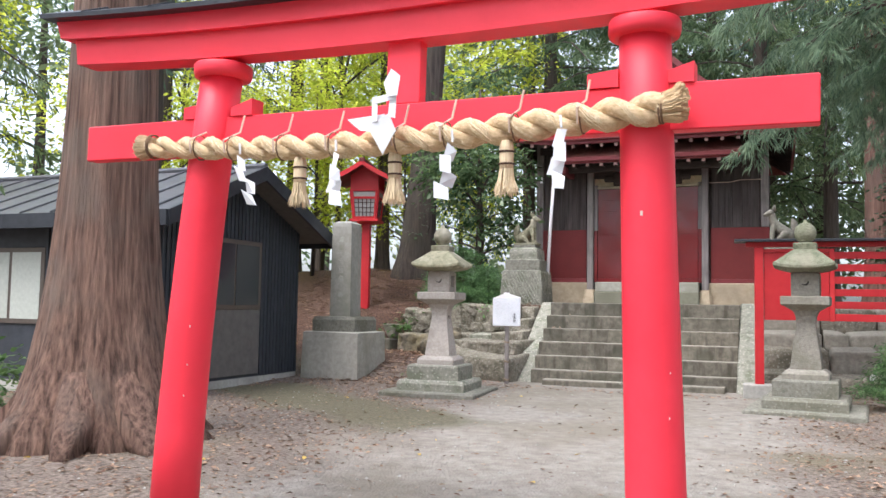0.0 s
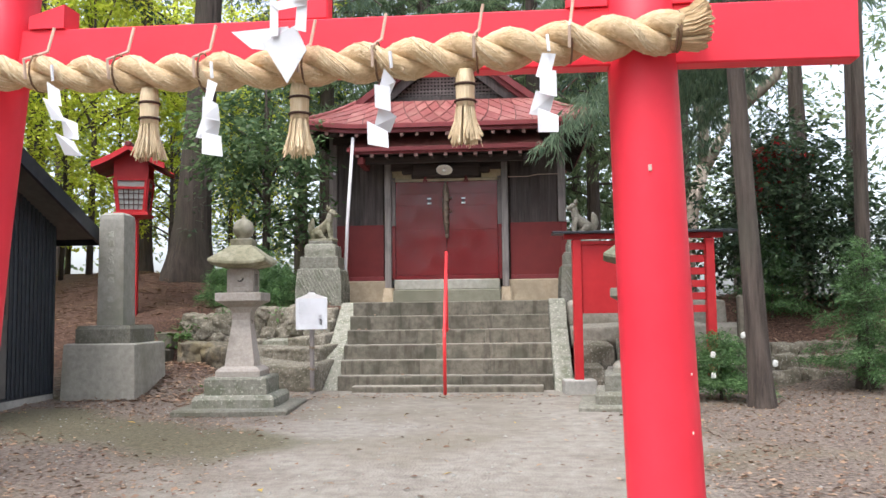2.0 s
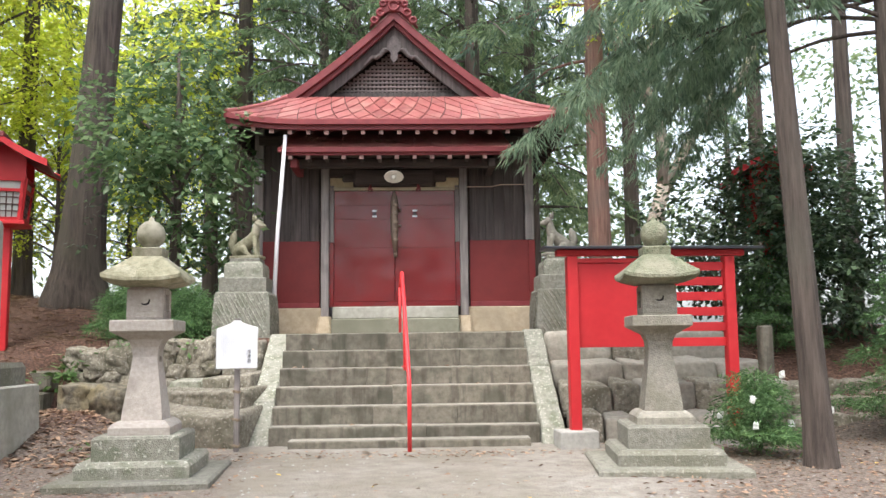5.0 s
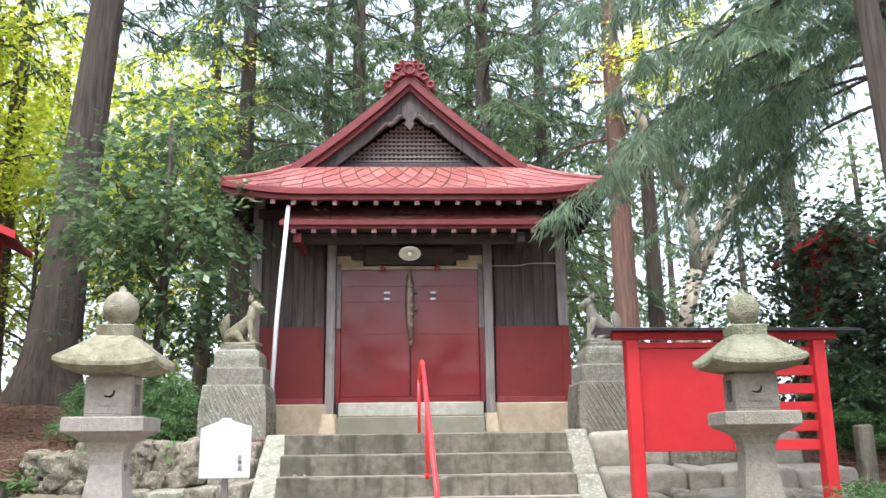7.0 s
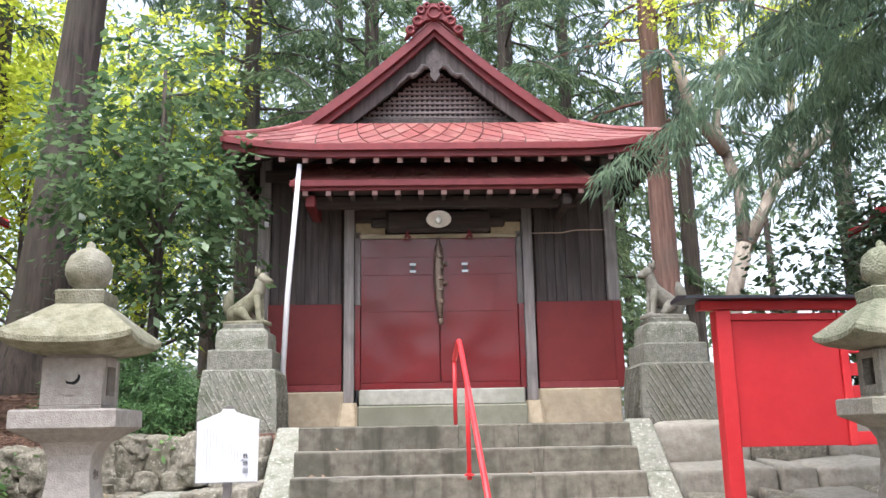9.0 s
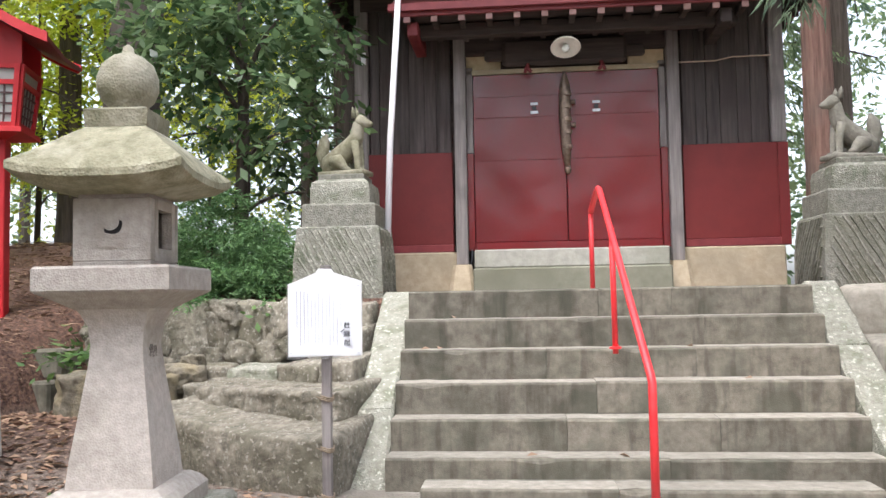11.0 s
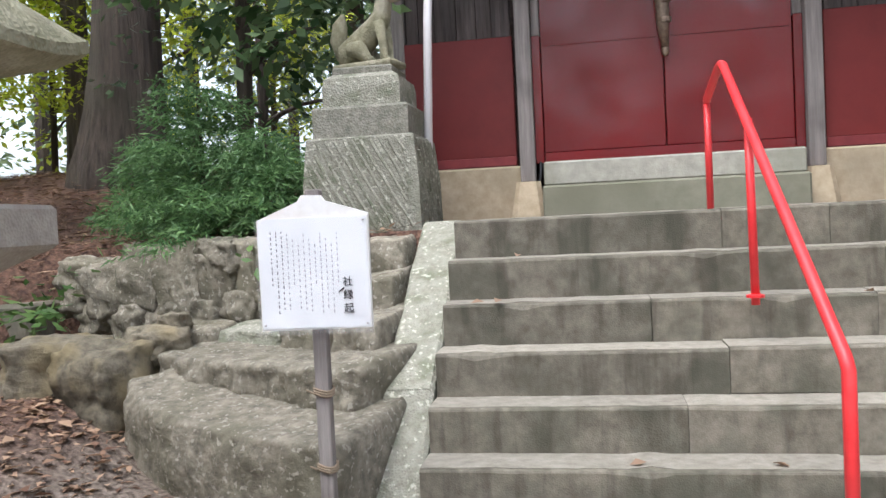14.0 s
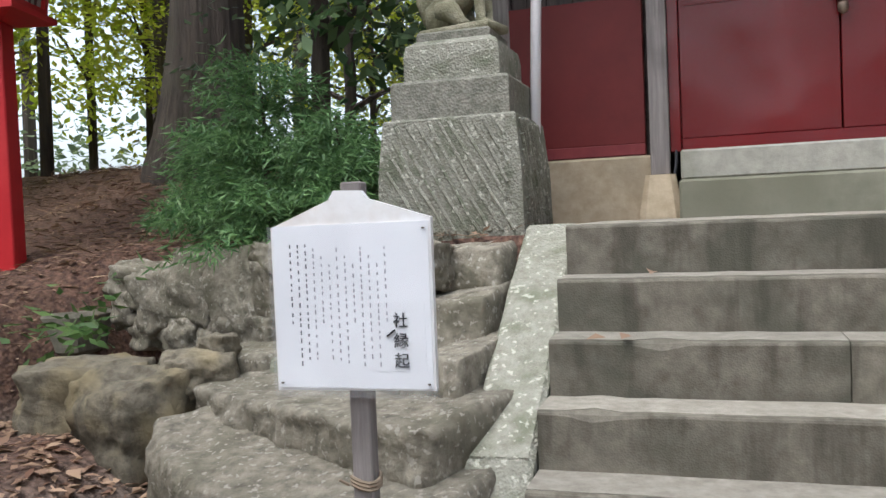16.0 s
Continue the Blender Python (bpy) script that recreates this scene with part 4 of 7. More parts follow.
# rope, tassels and paper streamers on the torii
def rope():
    cx, cy = 0.34, -9.42
    a, b = Vector((-1.31, -9.35, 2.11)), Vector((1.7, -9.49, 2.1))
    t = thing("straw_rope", (cx, cy, 2.0), "thick twisted rice-straw rope tied along the torii beam", "rope")
    o = Vector((cx, cy, 2.0))
    n = 170

    def mid(f):
        p = a.lerp(b, f)
        p.z -= 0.075 * math.sin(math.pi * min(1, f * 1.02)) * (1 - 0.2 * f)
        return p
    for k in range(2):
        pts, rad = [], []
        for i in range(n):
            f = i / (n - 1)
            ang = f * 2 * math.pi * 8.5 + k * math.pi
            r = 0.031 + 0.006 * f
            pts.append(mid(f) - o + Vector((0, math.cos(ang) * r, math.sin(ang) * r)))
            rad.append((0.034 + 0.01 * f) * (0.75 if i in (0, n - 1) else 1))
        s = part("strand", Build().tube(pts, rad, 10, wob=0.06, seed=k), STRAW, t, "", True)
        # loose straw lines lying along the strand
        r = random.Random(k)
        w = Build()
        for j in range(22):
            ph = r.uniform(0, 6.28)
            q = []
            for i in range(0, n, 2):
                f = i / (n - 1)
                ang = f * 2 * math.pi * 8.5 + k * math.pi
                rr = 0.031 + 0.006 * f
                c = mid(f) - o + Vector((0, math.cos(ang) * rr, math.sin(ang) * rr))
                a2 = ph + f * 40
                R = 0.0345 + 0.01 * f
                q.append(c + Vector((0.006 * math.sin(i), math.cos(a2) * R, math.sin(a2) * R)))
            w.tube(q, 0.0035, 4, False)
        tagged(part("straw", w, STRAW_PALE, s), "loose straws of the rope", kind="stuff")
    # cut tufts at the ends
    for f, d in ((0.0, -1), (1.0, 1)):
        w, r = Build(), random.Random(int(f) + 7)
        c = mid(f) - o + Vector((d * 0.01, 0, 0))
        big = 0.068 + 0.016 * f
        for _ in range(420):
            an, q = r.uniform(0, 6.283), math.sqrt(r.uniform(0.05, 1))
            v = Vector((0, math.cos(an), math.sin(an))) * big * q
            tip = Vector((d * (0.085 + r.gauss(0, 0.008) - 0.03 * q * q), 0, 0.02 * f))
            w.tube([c + v * 0.72 - Vector((d * 0.05, 0, 0)), c + v * 0.92 + tip * 0.4, c + v * 1.12 + tip], [0.0045, 0.005, 0.0045], 4)
        tagged(part("cut_tuft", w, STRAW, t, "blunt cut end of the rope"), "blunt cut end of the straw rope", kind="stuff")
        for e in (0.0, 0.012):
            part("binding_cord", Build().tube([c + Vector((d * e - d * 0.035, 0.07 * math.cos(q), 0.07 * math.sin(q))) for q in np.linspace(0, 6.283, 14)], 0.005, 5), ROPE_CORD, t)
    # binding strings over the beam
    for f in (0.12, 0.2, 0.31, 0.42, 0.55, 0.64, 0.76, 0.87):
        c = mid(f) - o
        part("binding_string", Build().tube([c + Vector((0, -0.075, -0.04)), c + Vector((0.0, -0.09, 0.03)), c + Vector((0.015, 0.045, 0.1)), c + Vector((0.03, 0.062, 0.2))], 0.006, 6), STRING, t)
        part("binding_cord", Build().tube([c + Vector((0.01, 0.072 * math.cos(q), 0.072 * math.sin(q))) for q in np.linspace(0, 6.28, 12)], 0.004, 5), ROPE_CORD, t)
    return mid


ROPE = rope()


def tassel(f, seed):
    p = ROPE(f)
    p.z -= 0.075
    t = thing("straw_tassel", p, "bundled straw tassel hanging from the rope", "tassel", "tassels on the rope")
    r = random.Random(seed)
    part("tassel_head", Build().turn([(0.03, 0.015), (0.036, -0.02), (0.034, -0.1), (0.034, -0.12)], 16), STRAW_PALE, t, "", True)
    w = Build()
    for _ in range(150):
        a, q = r.uniform(0, 6.28), math.sqrt(r.uniform(0, 1))
        c, s = math.cos(a), math.sin(a)
        w.tube([(c * q * 0.03, s * q * 0.03, -0.1), (c * q * 0.04, s * q * 0.04, -0.17), (c * q * 0.062 + r.gauss(0, 0.004), s * q * 0.062, -0.245 + r.uniform(-0.015, 0.02))], [0.0026, 0.0026, 0.002], 4)
    part("brush", w, STRAW_PALE, t)
    for z in (-0.04, -0.1):
        part("tie", Build().tube([(0.037 * math.cos(q), 0.037 * math.sin(q), z) for q in np.linspace(0, 6.28, 14)], 0.005, 5), TWINE, t)


for i, f in enumerate((0.352, 0.545, 0.748)):
    tassel(f, i)


def streamer(f, seed, lean, scale=1.0, turn=0):
    """A folded zigzag paper streamer."""
    p = ROPE(f)
    p += Vector((0, -0.09, -0.05))
    t = thing("paper_streamer", p, "white zigzag paper streamer hanging from the rope", "paper streamer", "streamers on the rope", turn=turn)
    x, z = 0.0, 0.0
    w, h = 0.06 * scale, 0.078 * scale
    rs = random.Random(seed + 50)
    for k in range(4):
        wk = w * (0.75 + 0.14 * k)
        y = 0.01 * (-1) ** k
        a = rs.uniform(-0.03, 0.03)
        tilt = rs.uniform(-0.02, 0.02)
        sl = lean * h + (0.012 if k % 2 else -0.012)
        q = [(x, y, z), (x + wk, y + a * 0.6, z - 0.022 + tilt), (x + wk + sl, y + a, z - h - 0.012), (x + sl, y - a * 0.5, z - h)]
        back = [(u, v + 0.0012, s) for u, v, s in q]
        part("paper_fold", Build().add(q + back, [(0, 1, 2, 3), (7, 6, 5, 4), (0, 4, 5, 1), (1, 5, 6, 2), (2, 6, 7, 3), (3, 7, 4, 0)]), PAPER, t)
        x += sl + ((0.4 if (k + seed) % 2 else -0.32) * wk * rs.uniform(0.6, 1.3))
        z -= h * 0.8
    part("paper_knot", Build().tube([(0.02, 0.0, 0.06), (0.025, 0, 0.0)], 0.006, 6), PAPER, t)


for i, (f, lean, turn) in enumerate(((0.23, 0.25, 10), (0.437, -0.1, -15), (0.655, -0.12, 20), (0.838, -0.15, -10))):
    streamer(f, i, lean, 1.05, turn)


def shrine_paper():
    p = ROPE(0.53)
    t = thing("folded_paper_charm", (p.x + 0.0, p.y - 0.1, p.z), "large folded white paper charm tied over the rope", "paper charm")
    def flat(name, pts, y, tilt=0.0):
        q = [(x, y + tilt * x, z) for x, z in pts]
        n = len(q)
        back = [(u, v + 0.003, s) for u, v, s in q]
        part(name, Build().add(q + back, [tuple(range(n)), tuple(range(2 * n - 1, n - 1, -1))] + [(i, n + i, n + (i + 1) % n, (i + 1) % n) for i in range(n)]), PAPER, t)
    flat("paper_wing", [(-0.17, 0.1), (0.03, 0.12), (0.06, 0.02), (-0.1, 0.04)], -0.012, 0.1)
    flat("paper_point", [(-0.06, 0.06), (0.06, 0.12), (0.1, 0.03), (0.03, -0.09)], -0.02)
    flat("paper_band", [(-0.03, 0.08), (0.0, 0.08), (0.0, 0.2), (-0.03, 0.2)], -0.03)
    flat("paper_band", [(-0.03, 0.2), (0.1, 0.22), (0.1, 0.185), (0.0, 0.17)], -0.036)
    flat("paper_band", [(0.07, 0.22), (0.105, 0.21), (0.1, 0.09), (0.06, 0.1)], -0.03)
    flat("paper_head", [(0.04, 0.27), (0.08, 0.34), (0.13, 0.3), (0.115, 0.2), (0.06, 0.2)], -0.045)


shrine_paper()


# ---------- stone lanterns ----------
def carved_text(body, size, mat, parent, m, name="carved_character"):
    c = bpy.data.curves.new(name, "FONT")
    c.body, c.size, c.extrude, c.align_x, c.align_y = body, size, 0.0015, "CENTER", "CENTER"
    tmp = bpy.data.objects.new(name, c)
    me = bpy.data.meshes.new_from_object(tmp)
    bpy.data.objects.remove(tmp)
    me.materials.clear()
    me.materials.append(mat)
    ob = new(name, me)
    ob.parent, ob.matrix_basis = parent, m
    return ob


def square_ring(w, z, n=6, sag=0.0, tip=0.0, bulge=0.0):
    """A square outline of half width w, with corners lifted by tip and sides bulged."""
    r = []
    for k in range(4):
        for i in range(n):
            f = -1 + 2 * i / n
            p = Vector((f * w, -w - bulge * (1 - f * f), z + tip * abs(f) ** 3))
            r.append(Matrix.Rotation(math.pi / 2 * k, 3, "Z") @ p)
    return r


def stone_lantern(at, turn, cap_mat, body_mat, label, moon, text):
    t = thing("stone_lantern", at, label, "stone lantern", "stone lanterns", turn=turn)
    part("ground_slab", Build().loft([square_ring(0.62, -0.1), square_ring(0.62, 0.05), square_ring(0.6, 0.07)]), STONE, t)
    part("lower_base", Build().loft([square_ring(0.44, 0.07), square_ring(0.445, 0.16), square_ring(0.42, 0.2)]), LICHEN_STONE if moon > 0 else STONE, t)
    part("middle_base", Build().loft([square_ring(0.34, 0.2), square_ring(0.34, 0.37), square_ring(0.325, 0.39)]), LICHEN_STONE if moon > 0 else STONE, t)
    part("upper_base", Build().loft([square_ring(0.245, 0.39), square_ring(0.245, 0.45), square_ring(0.22, 0.48), square_ring(0.19, 0.5)]), body_mat, t)
    prof = [(0.165, 0.5), (0.155, 0.6), (0.13, 0.78), (0.108, 0.94), (0.1, 1.02), (0.108, 1.1), (0.13, 1.15), (0.14, 1.165)]
    shaft = part("shaft", Build().loft([square_ring(w, z, 6) for w, z in prof]), body_mat, t)
    if text:
        for i, ch in enumerate(text):
            z = 0.98 - i * 0.13
            w = 0.1 + 0.04 * smooth(0.95, 0.6, z)
            carved_text(ch, 0.085, LANTERN_STONE_DARK, shaft, pose(w + 0.003, 0, z, 90, 0, 90) @ pose(0, 0, 0, -8 if z < 0.9 else 0))
    part("platform", Build().loft([square_ring(0.145, 1.165), square_ring(0.2, 1.2), square_ring(0.245, 1.225), square_ring(0.255, 1.235), square_ring(0.255, 1.315), square_ring(0.247, 1.325)]), body_mat, t)
    # fire box: four corner posts and panels with openings
    fb = part("fire_box", Build().box(-0.15, 0.15, -0.15, 0.15, 1.325, 1.345, 0.004), body_mat, t)
    z0, z1, w = 1.345, 1.585, 0.15
    part("fire_box_wall", Build().box(-w, w, -w, -w + 0.04, z0, z1, 0.004), body_mat, fb)
    part("fire_box_wall", Build().box(-w, w, w - 0.04, w, z0, z1, 0.004), body_mat, fb)
    for s in (-1, 1):
        x0, x1 = (w - 0.04, w) if s > 0 else (-w, -w + 0.04)
        for ya, yb, za, zb in ((-w + 0.04, -0.075, z0, z1), (0.075, w - 0.04, z0, z1), (-0.075, 0.075, z0, z0 + 0.05), (-0.075, 0.075, z1 - 0.04, z1)):
            part("window_surround", Build().box(x0, x1, ya, yb, za, zb), body_mat, fb)
    part("fire_box_top", Build().box(-0.135, 0.135, -0.135, 0.135, 1.585, 1.6), body_mat, fb)
    # crescent moon on the front: a thin near-black plate painted as the opening's shade
    cres = []
    for k in range(13):
        a = radians(225 + 150 * k / 12)
        cres.append((0.04 * math.cos(a), 0.04 * math.sin(a)))
    for k in range(13):
        a = radians(375 - 150 * k / 12)
        cres.append((0.034 * math.cos(a) - 0.006, 0.032 * math.sin(a) + 0.008))
    n = len(cres)
    q = [(x, -w - 0.0015, 1.485 + z) for x, z in cres]
    q2 = [(x, -w + 0.001, 1.485 + z) for x, z in cres]
    part("crescent_opening", Build().add(q + q2, [tuple(range(n))] + [(i, n + i, n + (i + 1) % n, (i + 1) % n) for i in range(n)]), DARK, fb, "crescent moon opening")
    part("carved_cloud", Build().rock(0.0, -w - 0.001, 1.42, 0.11, 0.012, 0.05, 3, 0.6, 6), body_mat, fb, "worn carved relief below the moon")
    # roof with lifted corners
    part("roof", Build().loft([square_ring(0.16, 1.6, 10), square_ring(0.27, 1.625, 10, tip=0.012), square_ring(0.312, 1.64, 10, tip=0.028), square_ring(0.322, 1.645, 10, tip=0.034), square_ring(0.322, 1.672, 10, tip=0.036), square_ring(0.3, 1.7, 10, tip=0.022, bulge=0.004), square_ring(0.26, 1.742, 10, tip=0.01, bulge=0.008),
                               square_ring(0.21, 1.79, 10, bulge=0.01), square_ring(0.16, 1.832, 10, bulge=0.006), square_ring(0.115, 1.866, 10)]), cap_mat, t, "hipped roof stone with lifted corners, patched with moss")
    part("finial_base", Build().loft([square_ring(0.12, 1.865), square_ring(0.125, 1.93), square_ring(0.11, 1.94)]), cap_mat, t)
    part("finial", Build().turn([(0.075, 1.94), (0.07, 1.96), (0.1, 1.985), (0.118, 2.03), (0.118, 2.08), (0.1, 2.13), (0.06, 2.165), (0.025, 2.18), (0.02, 2.205), (0.0, 2.22)], 24), cap_mat, t, "onion-shaped finial", True)


# darker stone tone that paints the shade of carved grooves onto the letters
LANTERN_STONE_DARK = plain("painted_carving_shade", (0.2, 0.17, 0.145), 0.9)
LANTERN_GREY = material("grey_lantern_stone", (0.17, 0.157, 0.128), (0.28, 0.257, 0.212), 26, 0.9, 0.25, (0.15, 0.14, 0.1), 3.5, 0.6, cells=70)
stone_lantern((-1.95, -3.0, 0.05), 4, MOSS_STONE, LANTERN_STONE, "weathered stone lantern with a lichen-patched roof", 1, "御神燈")
stone_lantern((2.47, -2.8, 0.05), -6, DARK_MOSS, LANTERN_GREY, "grey-green mossy stone lantern in front of the notice board", -1, "")


# ---------- fox statues on pedestals ----------
def fox_statue(at, mirror, mat):
    """One plain mesh: a seated fox looking along its x."""
    s = mirror
    b = Build()
    b.tube([(-0.13 * s, 0, 0.0), (-0.12 * s, 0, 0.09), (-0.03 * s, 0, 0.16), (0.07 * s, 0, 0.24), (0.11 * s, 0, 0.31), (0.12 * s, 0, 0.38), (0.13 * s, 0, 0.42)], [0.08, 0.1, 0.085, 0.075, 0.06, 0.052, 0.05], 14)
    b.tube([(0.1 * s, 0, 0.44), (0.14 * s, 0, 0.435), (0.19 * s, 0, 0.415), (0.24 * s, 0, 0.4), (0.255 * s, 0, 0.4)], [0.03, 0.06, 0.042, 0.024, 0.012], 12)
    for y in (-0.032, 0.032):
        b.tube([(0.1 * s, y, 0.46), (0.095 * s, y * 1.1, 0.51), (0.09 * s, y * 1.2, 0.555)], [0.024, 0.02, 0.004], 8)
        b.tube([(0.1 * s, y * 1.2, 0.26), (0.125 * s, y * 1.2, 0.14), (0.13 * s, y * 1.2, 0.03), (0.15 * s, y * 1.2, 0.012), (0.18 * s, y * 1.2, 0.008)], [0.04, 0.03, 0.026, 0.026, 0.018], 10)
        b.tube([(-0.1 * s, y * 2, 0.1), (-0.03 * s, y * 2.1, 0.1), (0.03 * s, y * 2, 0.03), (0.07 * s, y * 2, 0.015)], [0.05, 0.06, 0.03, 0.018], 10)
    b.tube([(-0.13 * s, 0, 0.03), (-0.19 * s, 0, 0.08), (-0.215 * s, 0, 0.18), (-0.2 * s, 0, 0.28), (-0.175 * s, 0, 0.35)], [0.03, 0.045, 0.058, 0.05, 0.012], 12)
    b.box(-0.21, 0.21, -0.11, 0.11, -0.03, 0.012, 0.008)
    ob = solo("fox_statue", b, mat, "seated stone fox with raised tail on a stepped pedestal", "statue", "pair of foxes", smooth=True)
    ob.matrix_world = pose(*at, 0, 0, -14 * s)


def pedestal(x, y, seed, label, mat):
    t = thing("fox_pedestal", (x, y, 1.24), label, "pedestal", "pair of pedestals")
    big = Build()
    rings = []
    for w, z in ((0.36, -0.1), (0.365, 0.02), (0.36, 0.3), (0.335, 0.575), (0.325, 0.585)):
        rings.append(square_ring(w, z, 8))
    big.loft(rings)
    blk = part("rough_block", big, mat, t, "large block with slanting chisel grooves")
    # slanting chisel ridges on the front and inner side
    for face in range(2):
        for i in range(20):
            p = []
            for j in range(8):
                z = 0.03 + 0.53 * j / 7
                u = -0.66 + i * 0.056 + 0.3 * (1 - j / 7) + 0.012 * noise.noise(Vector((i * 3.1, j * 0.5, seed)))
                if abs(u) < 0.32:
                    p.append((u, -0.368 + 0.03 * (z / 0.58) ** 2 - 0.002 + 0.006 * noise.noise(Vector((i, j, seed))), z))
            if len(p) > 1:
                if face:
                    sgn = 1 if x < 0 else -1
                    p = [(-yy * sgn, uu, zz) for uu, yy, zz in p]
                part("chisel_ridge", Build().tube(p, 0.0095, 5, wob=0.9, seed=i), mat, blk)
    part("middle_block", Build().loft([square_ring(w, z) for w, z in ((0.3, 0.586), (0.3, 0.76), (0.29, 0.775))]), STONE, t)
    part("upper_block", Build().loft([square_ring(w, z) for w, z in ((0.245, 0.776), (0.245, 0.9), (0.235, 0.955), (0.19, 0.985))]), LICHEN_STONE, t)
    part("fox_plinth", Build().loft([square_ring(w, z) for w, z in ((0.19, 0.986), (0.19, 1.02), (0.18, 1.03))]), STONE, t)


pedestal(-1.87, 0.78, 1, "stepped stone fox pedestal with a chiselled lower block", LICHEN_STONE)
pedestal(2.22, 0.72, 4, "stepped stone fox pedestal in the shade of the eaves", STONE)
fox_statue((-1.87, 0.78, 2.3), 1, MOSS_STONE)
fox_statue((2.22, 0.72, 2.3), -1, LANTERN_GREY)


# ---------- paper notice on a post ----------
def notice():
    o = Vector((-1.5, -1.56, 0.06))
    t = thing("paper_notice", o, "white paper notice in clear plastic on a wooden post", "notice", turn=2)
    part("post", Build().box(-0.026, 0.026, 0.0, 0.05, -0.05, 1.37, 0.004), POST_WOOD, t, "slim wooden stake")
    z0, z1 = 0.862, 1.272
    out = [(-0.205, z0), (0.205, z0 + 0.004), (0.207, z1 + 0.005), (0.05, z1 + 0.055), (0.035, z1 + 0.075), (-0.035, z1 + 0.078), (-0.05, z1 + 0.055), (-0.207, z1 - 0.008)]
    n = len(out)
    q = [(x, -0.02, z) for x, z in out]
    q2 = [(x, 0.0, z) for x, z in out]
    board = part("board", Build().add(q + q2, [tuple(range(n)), tuple(range(2 * n - 1, n - 1, -1))] + [(i, n + i, n + (i + 1) % n, (i + 1) % n) for i in range(n)]), SLEEVE, t)
    paper = part("sheet", Build().box(-0.2, 0.2, -0.0235, -0.0205, z0 + 0.008, z1 - 0.004), PAPER, board, "white written sheet")
    # wrinkled plastic wrap
    g = []
    for i in range(15):
        row = []
        for j in range(15):
            x, z = -0.212 + 0.424 * i / 14, z0 - 0.014 + 0.42 * j / 14
            row.append((x, -0.0275 - 0.005 * abs(noise.noise(Vector((x * 14, z * 14, 3)))), z))
        g.append(row)
    me = Build()
    nv = 15
    me.v = [p for r in g for p in r]
    me.f = [(i * nv + j, (i + 1) * nv + j, (i + 1) * nv + j + 1, i * nv + j + 1) for i in range(14) for j in range(14)]
    wrap = part("plastic_wrap", me, PLASTIC, board, "clear wrinkled plastic film", True)
    wrap.visible_shadow = False
    # columns of small writing, too fine to read
    r = random.Random(11)
    for c in range(13):
        x = -0.155 + c * 0.0205
        z = z1 - (0.05 if c < 3 else 0.06 + 0.02 * (c % 3))
        end = z0 + (0.07 if c % 4 else 0.17)
        while z > end:
            h = r.uniform(0.006, 0.012)
            part("writing", Build().box(x - 0.0018, x + 0.0018, -0.0249, -0.024, z - h, z), INK_MID if c < 3 else INK_GREY, paper)
            z -= h + r.uniform(0.004, 0.014)
    part("patch", Build().box(0.05, 0.185, -0.0248, -0.0236, z0 + 0.05, z0 + 0.215), PATCH, paper, "patch of paper pasted on")
    for ch, z in (("社", 0.17), ("縁", 0.122), ("起", 0.074)):
        carved_text(ch, 0.038, INK, paper, pose(0.125, -0.0275, z0 + z, 90, 0, 0), "written_character")
    part("stroke", Build().tube([(0.09, -0.0275, z0 + 0.135), (0.11, -0.0275, z0 + 0.15)], 0.003, 4), INK, paper)
    for x, z in ((-0.19, z0 + 0.02), (0.19, z1 - 0.02), (0.19, z0 + 0.02)):
        part("tack", Build().turn([(0.004, -0.002), (0.004, 0.002)], 8, (x, -0.026, z)), ALU, board)
    for z in (0.34, 0.62, 0.08):
        for k in range(3):
            part("straw_tie", Build().tube([(0.037 * math.cos(a), 0.025 + 0.037 * math.sin(a), z + 0.009 * k + 0.006 * math.sin(a * 2)) for a in np.linspace(0, 6.28, 13)], 0.005, 5), TWINE_PALE, t)
        part("straw_tie", Build().tube([(-0.03, -0.015, z + 0.01), (-0.05, -0.03, z + 0.025)], 0.004, 5), TWINE_PALE, t)


PATCH = bpy.data.materials.new("pasted_paper")
PATCH.use_nodes = True
PATCH.node_tree.nodes["Principled BSDF"].inputs["Base Color"].default_value = (0.74, 0.745, 0.77, 1)
PATCH.node_tree.nodes["Principled BSDF"].inputs["Roughness"].default_value = 0.8
INK_MID = plain("faded_black_ink", (0.12, 0.12, 0.14), 0.8)
SLEEVE = material("white_plastic_sleeve", (0.66, 0.64, 0.62), (0.78, 0.77, 0.77), 9, 0.35, 0.1, (0.6, 0.52, 0.45), 8, 0.4)
TWINE_PALE = plain("straw_twine", (0.26, 0.2, 0.14), 0.9)
PLASTIC = bpy.data.materials.new("clear_plastic_film")
PLASTIC.use_nodes = True
_b = PLASTIC.node_tree.nodes["Principled BSDF"]
_t = PLASTIC.node_tree.nodes.new("ShaderNodeBsdfTransparent")
_m = PLASTIC.node_tree.nodes.new("ShaderNodeMixShader")
_b.inputs["Base Color"].default_value, _b.inputs["Roughness"].default_value = (0.8, 0.8, 0.82, 1), 0.15
_m.inputs[0].default_value = 0.14
PLASTIC.node_tree.links.new(_t.outputs[0], _m.inputs[1])
PLASTIC.node_tree.links.new(_b.outputs[0], _m.inputs[2])
PLASTIC.node_tree.links.new(_m.outputs[0], PLASTIC.node_tree.nodes["Material Output"].inputs[0])
notice()


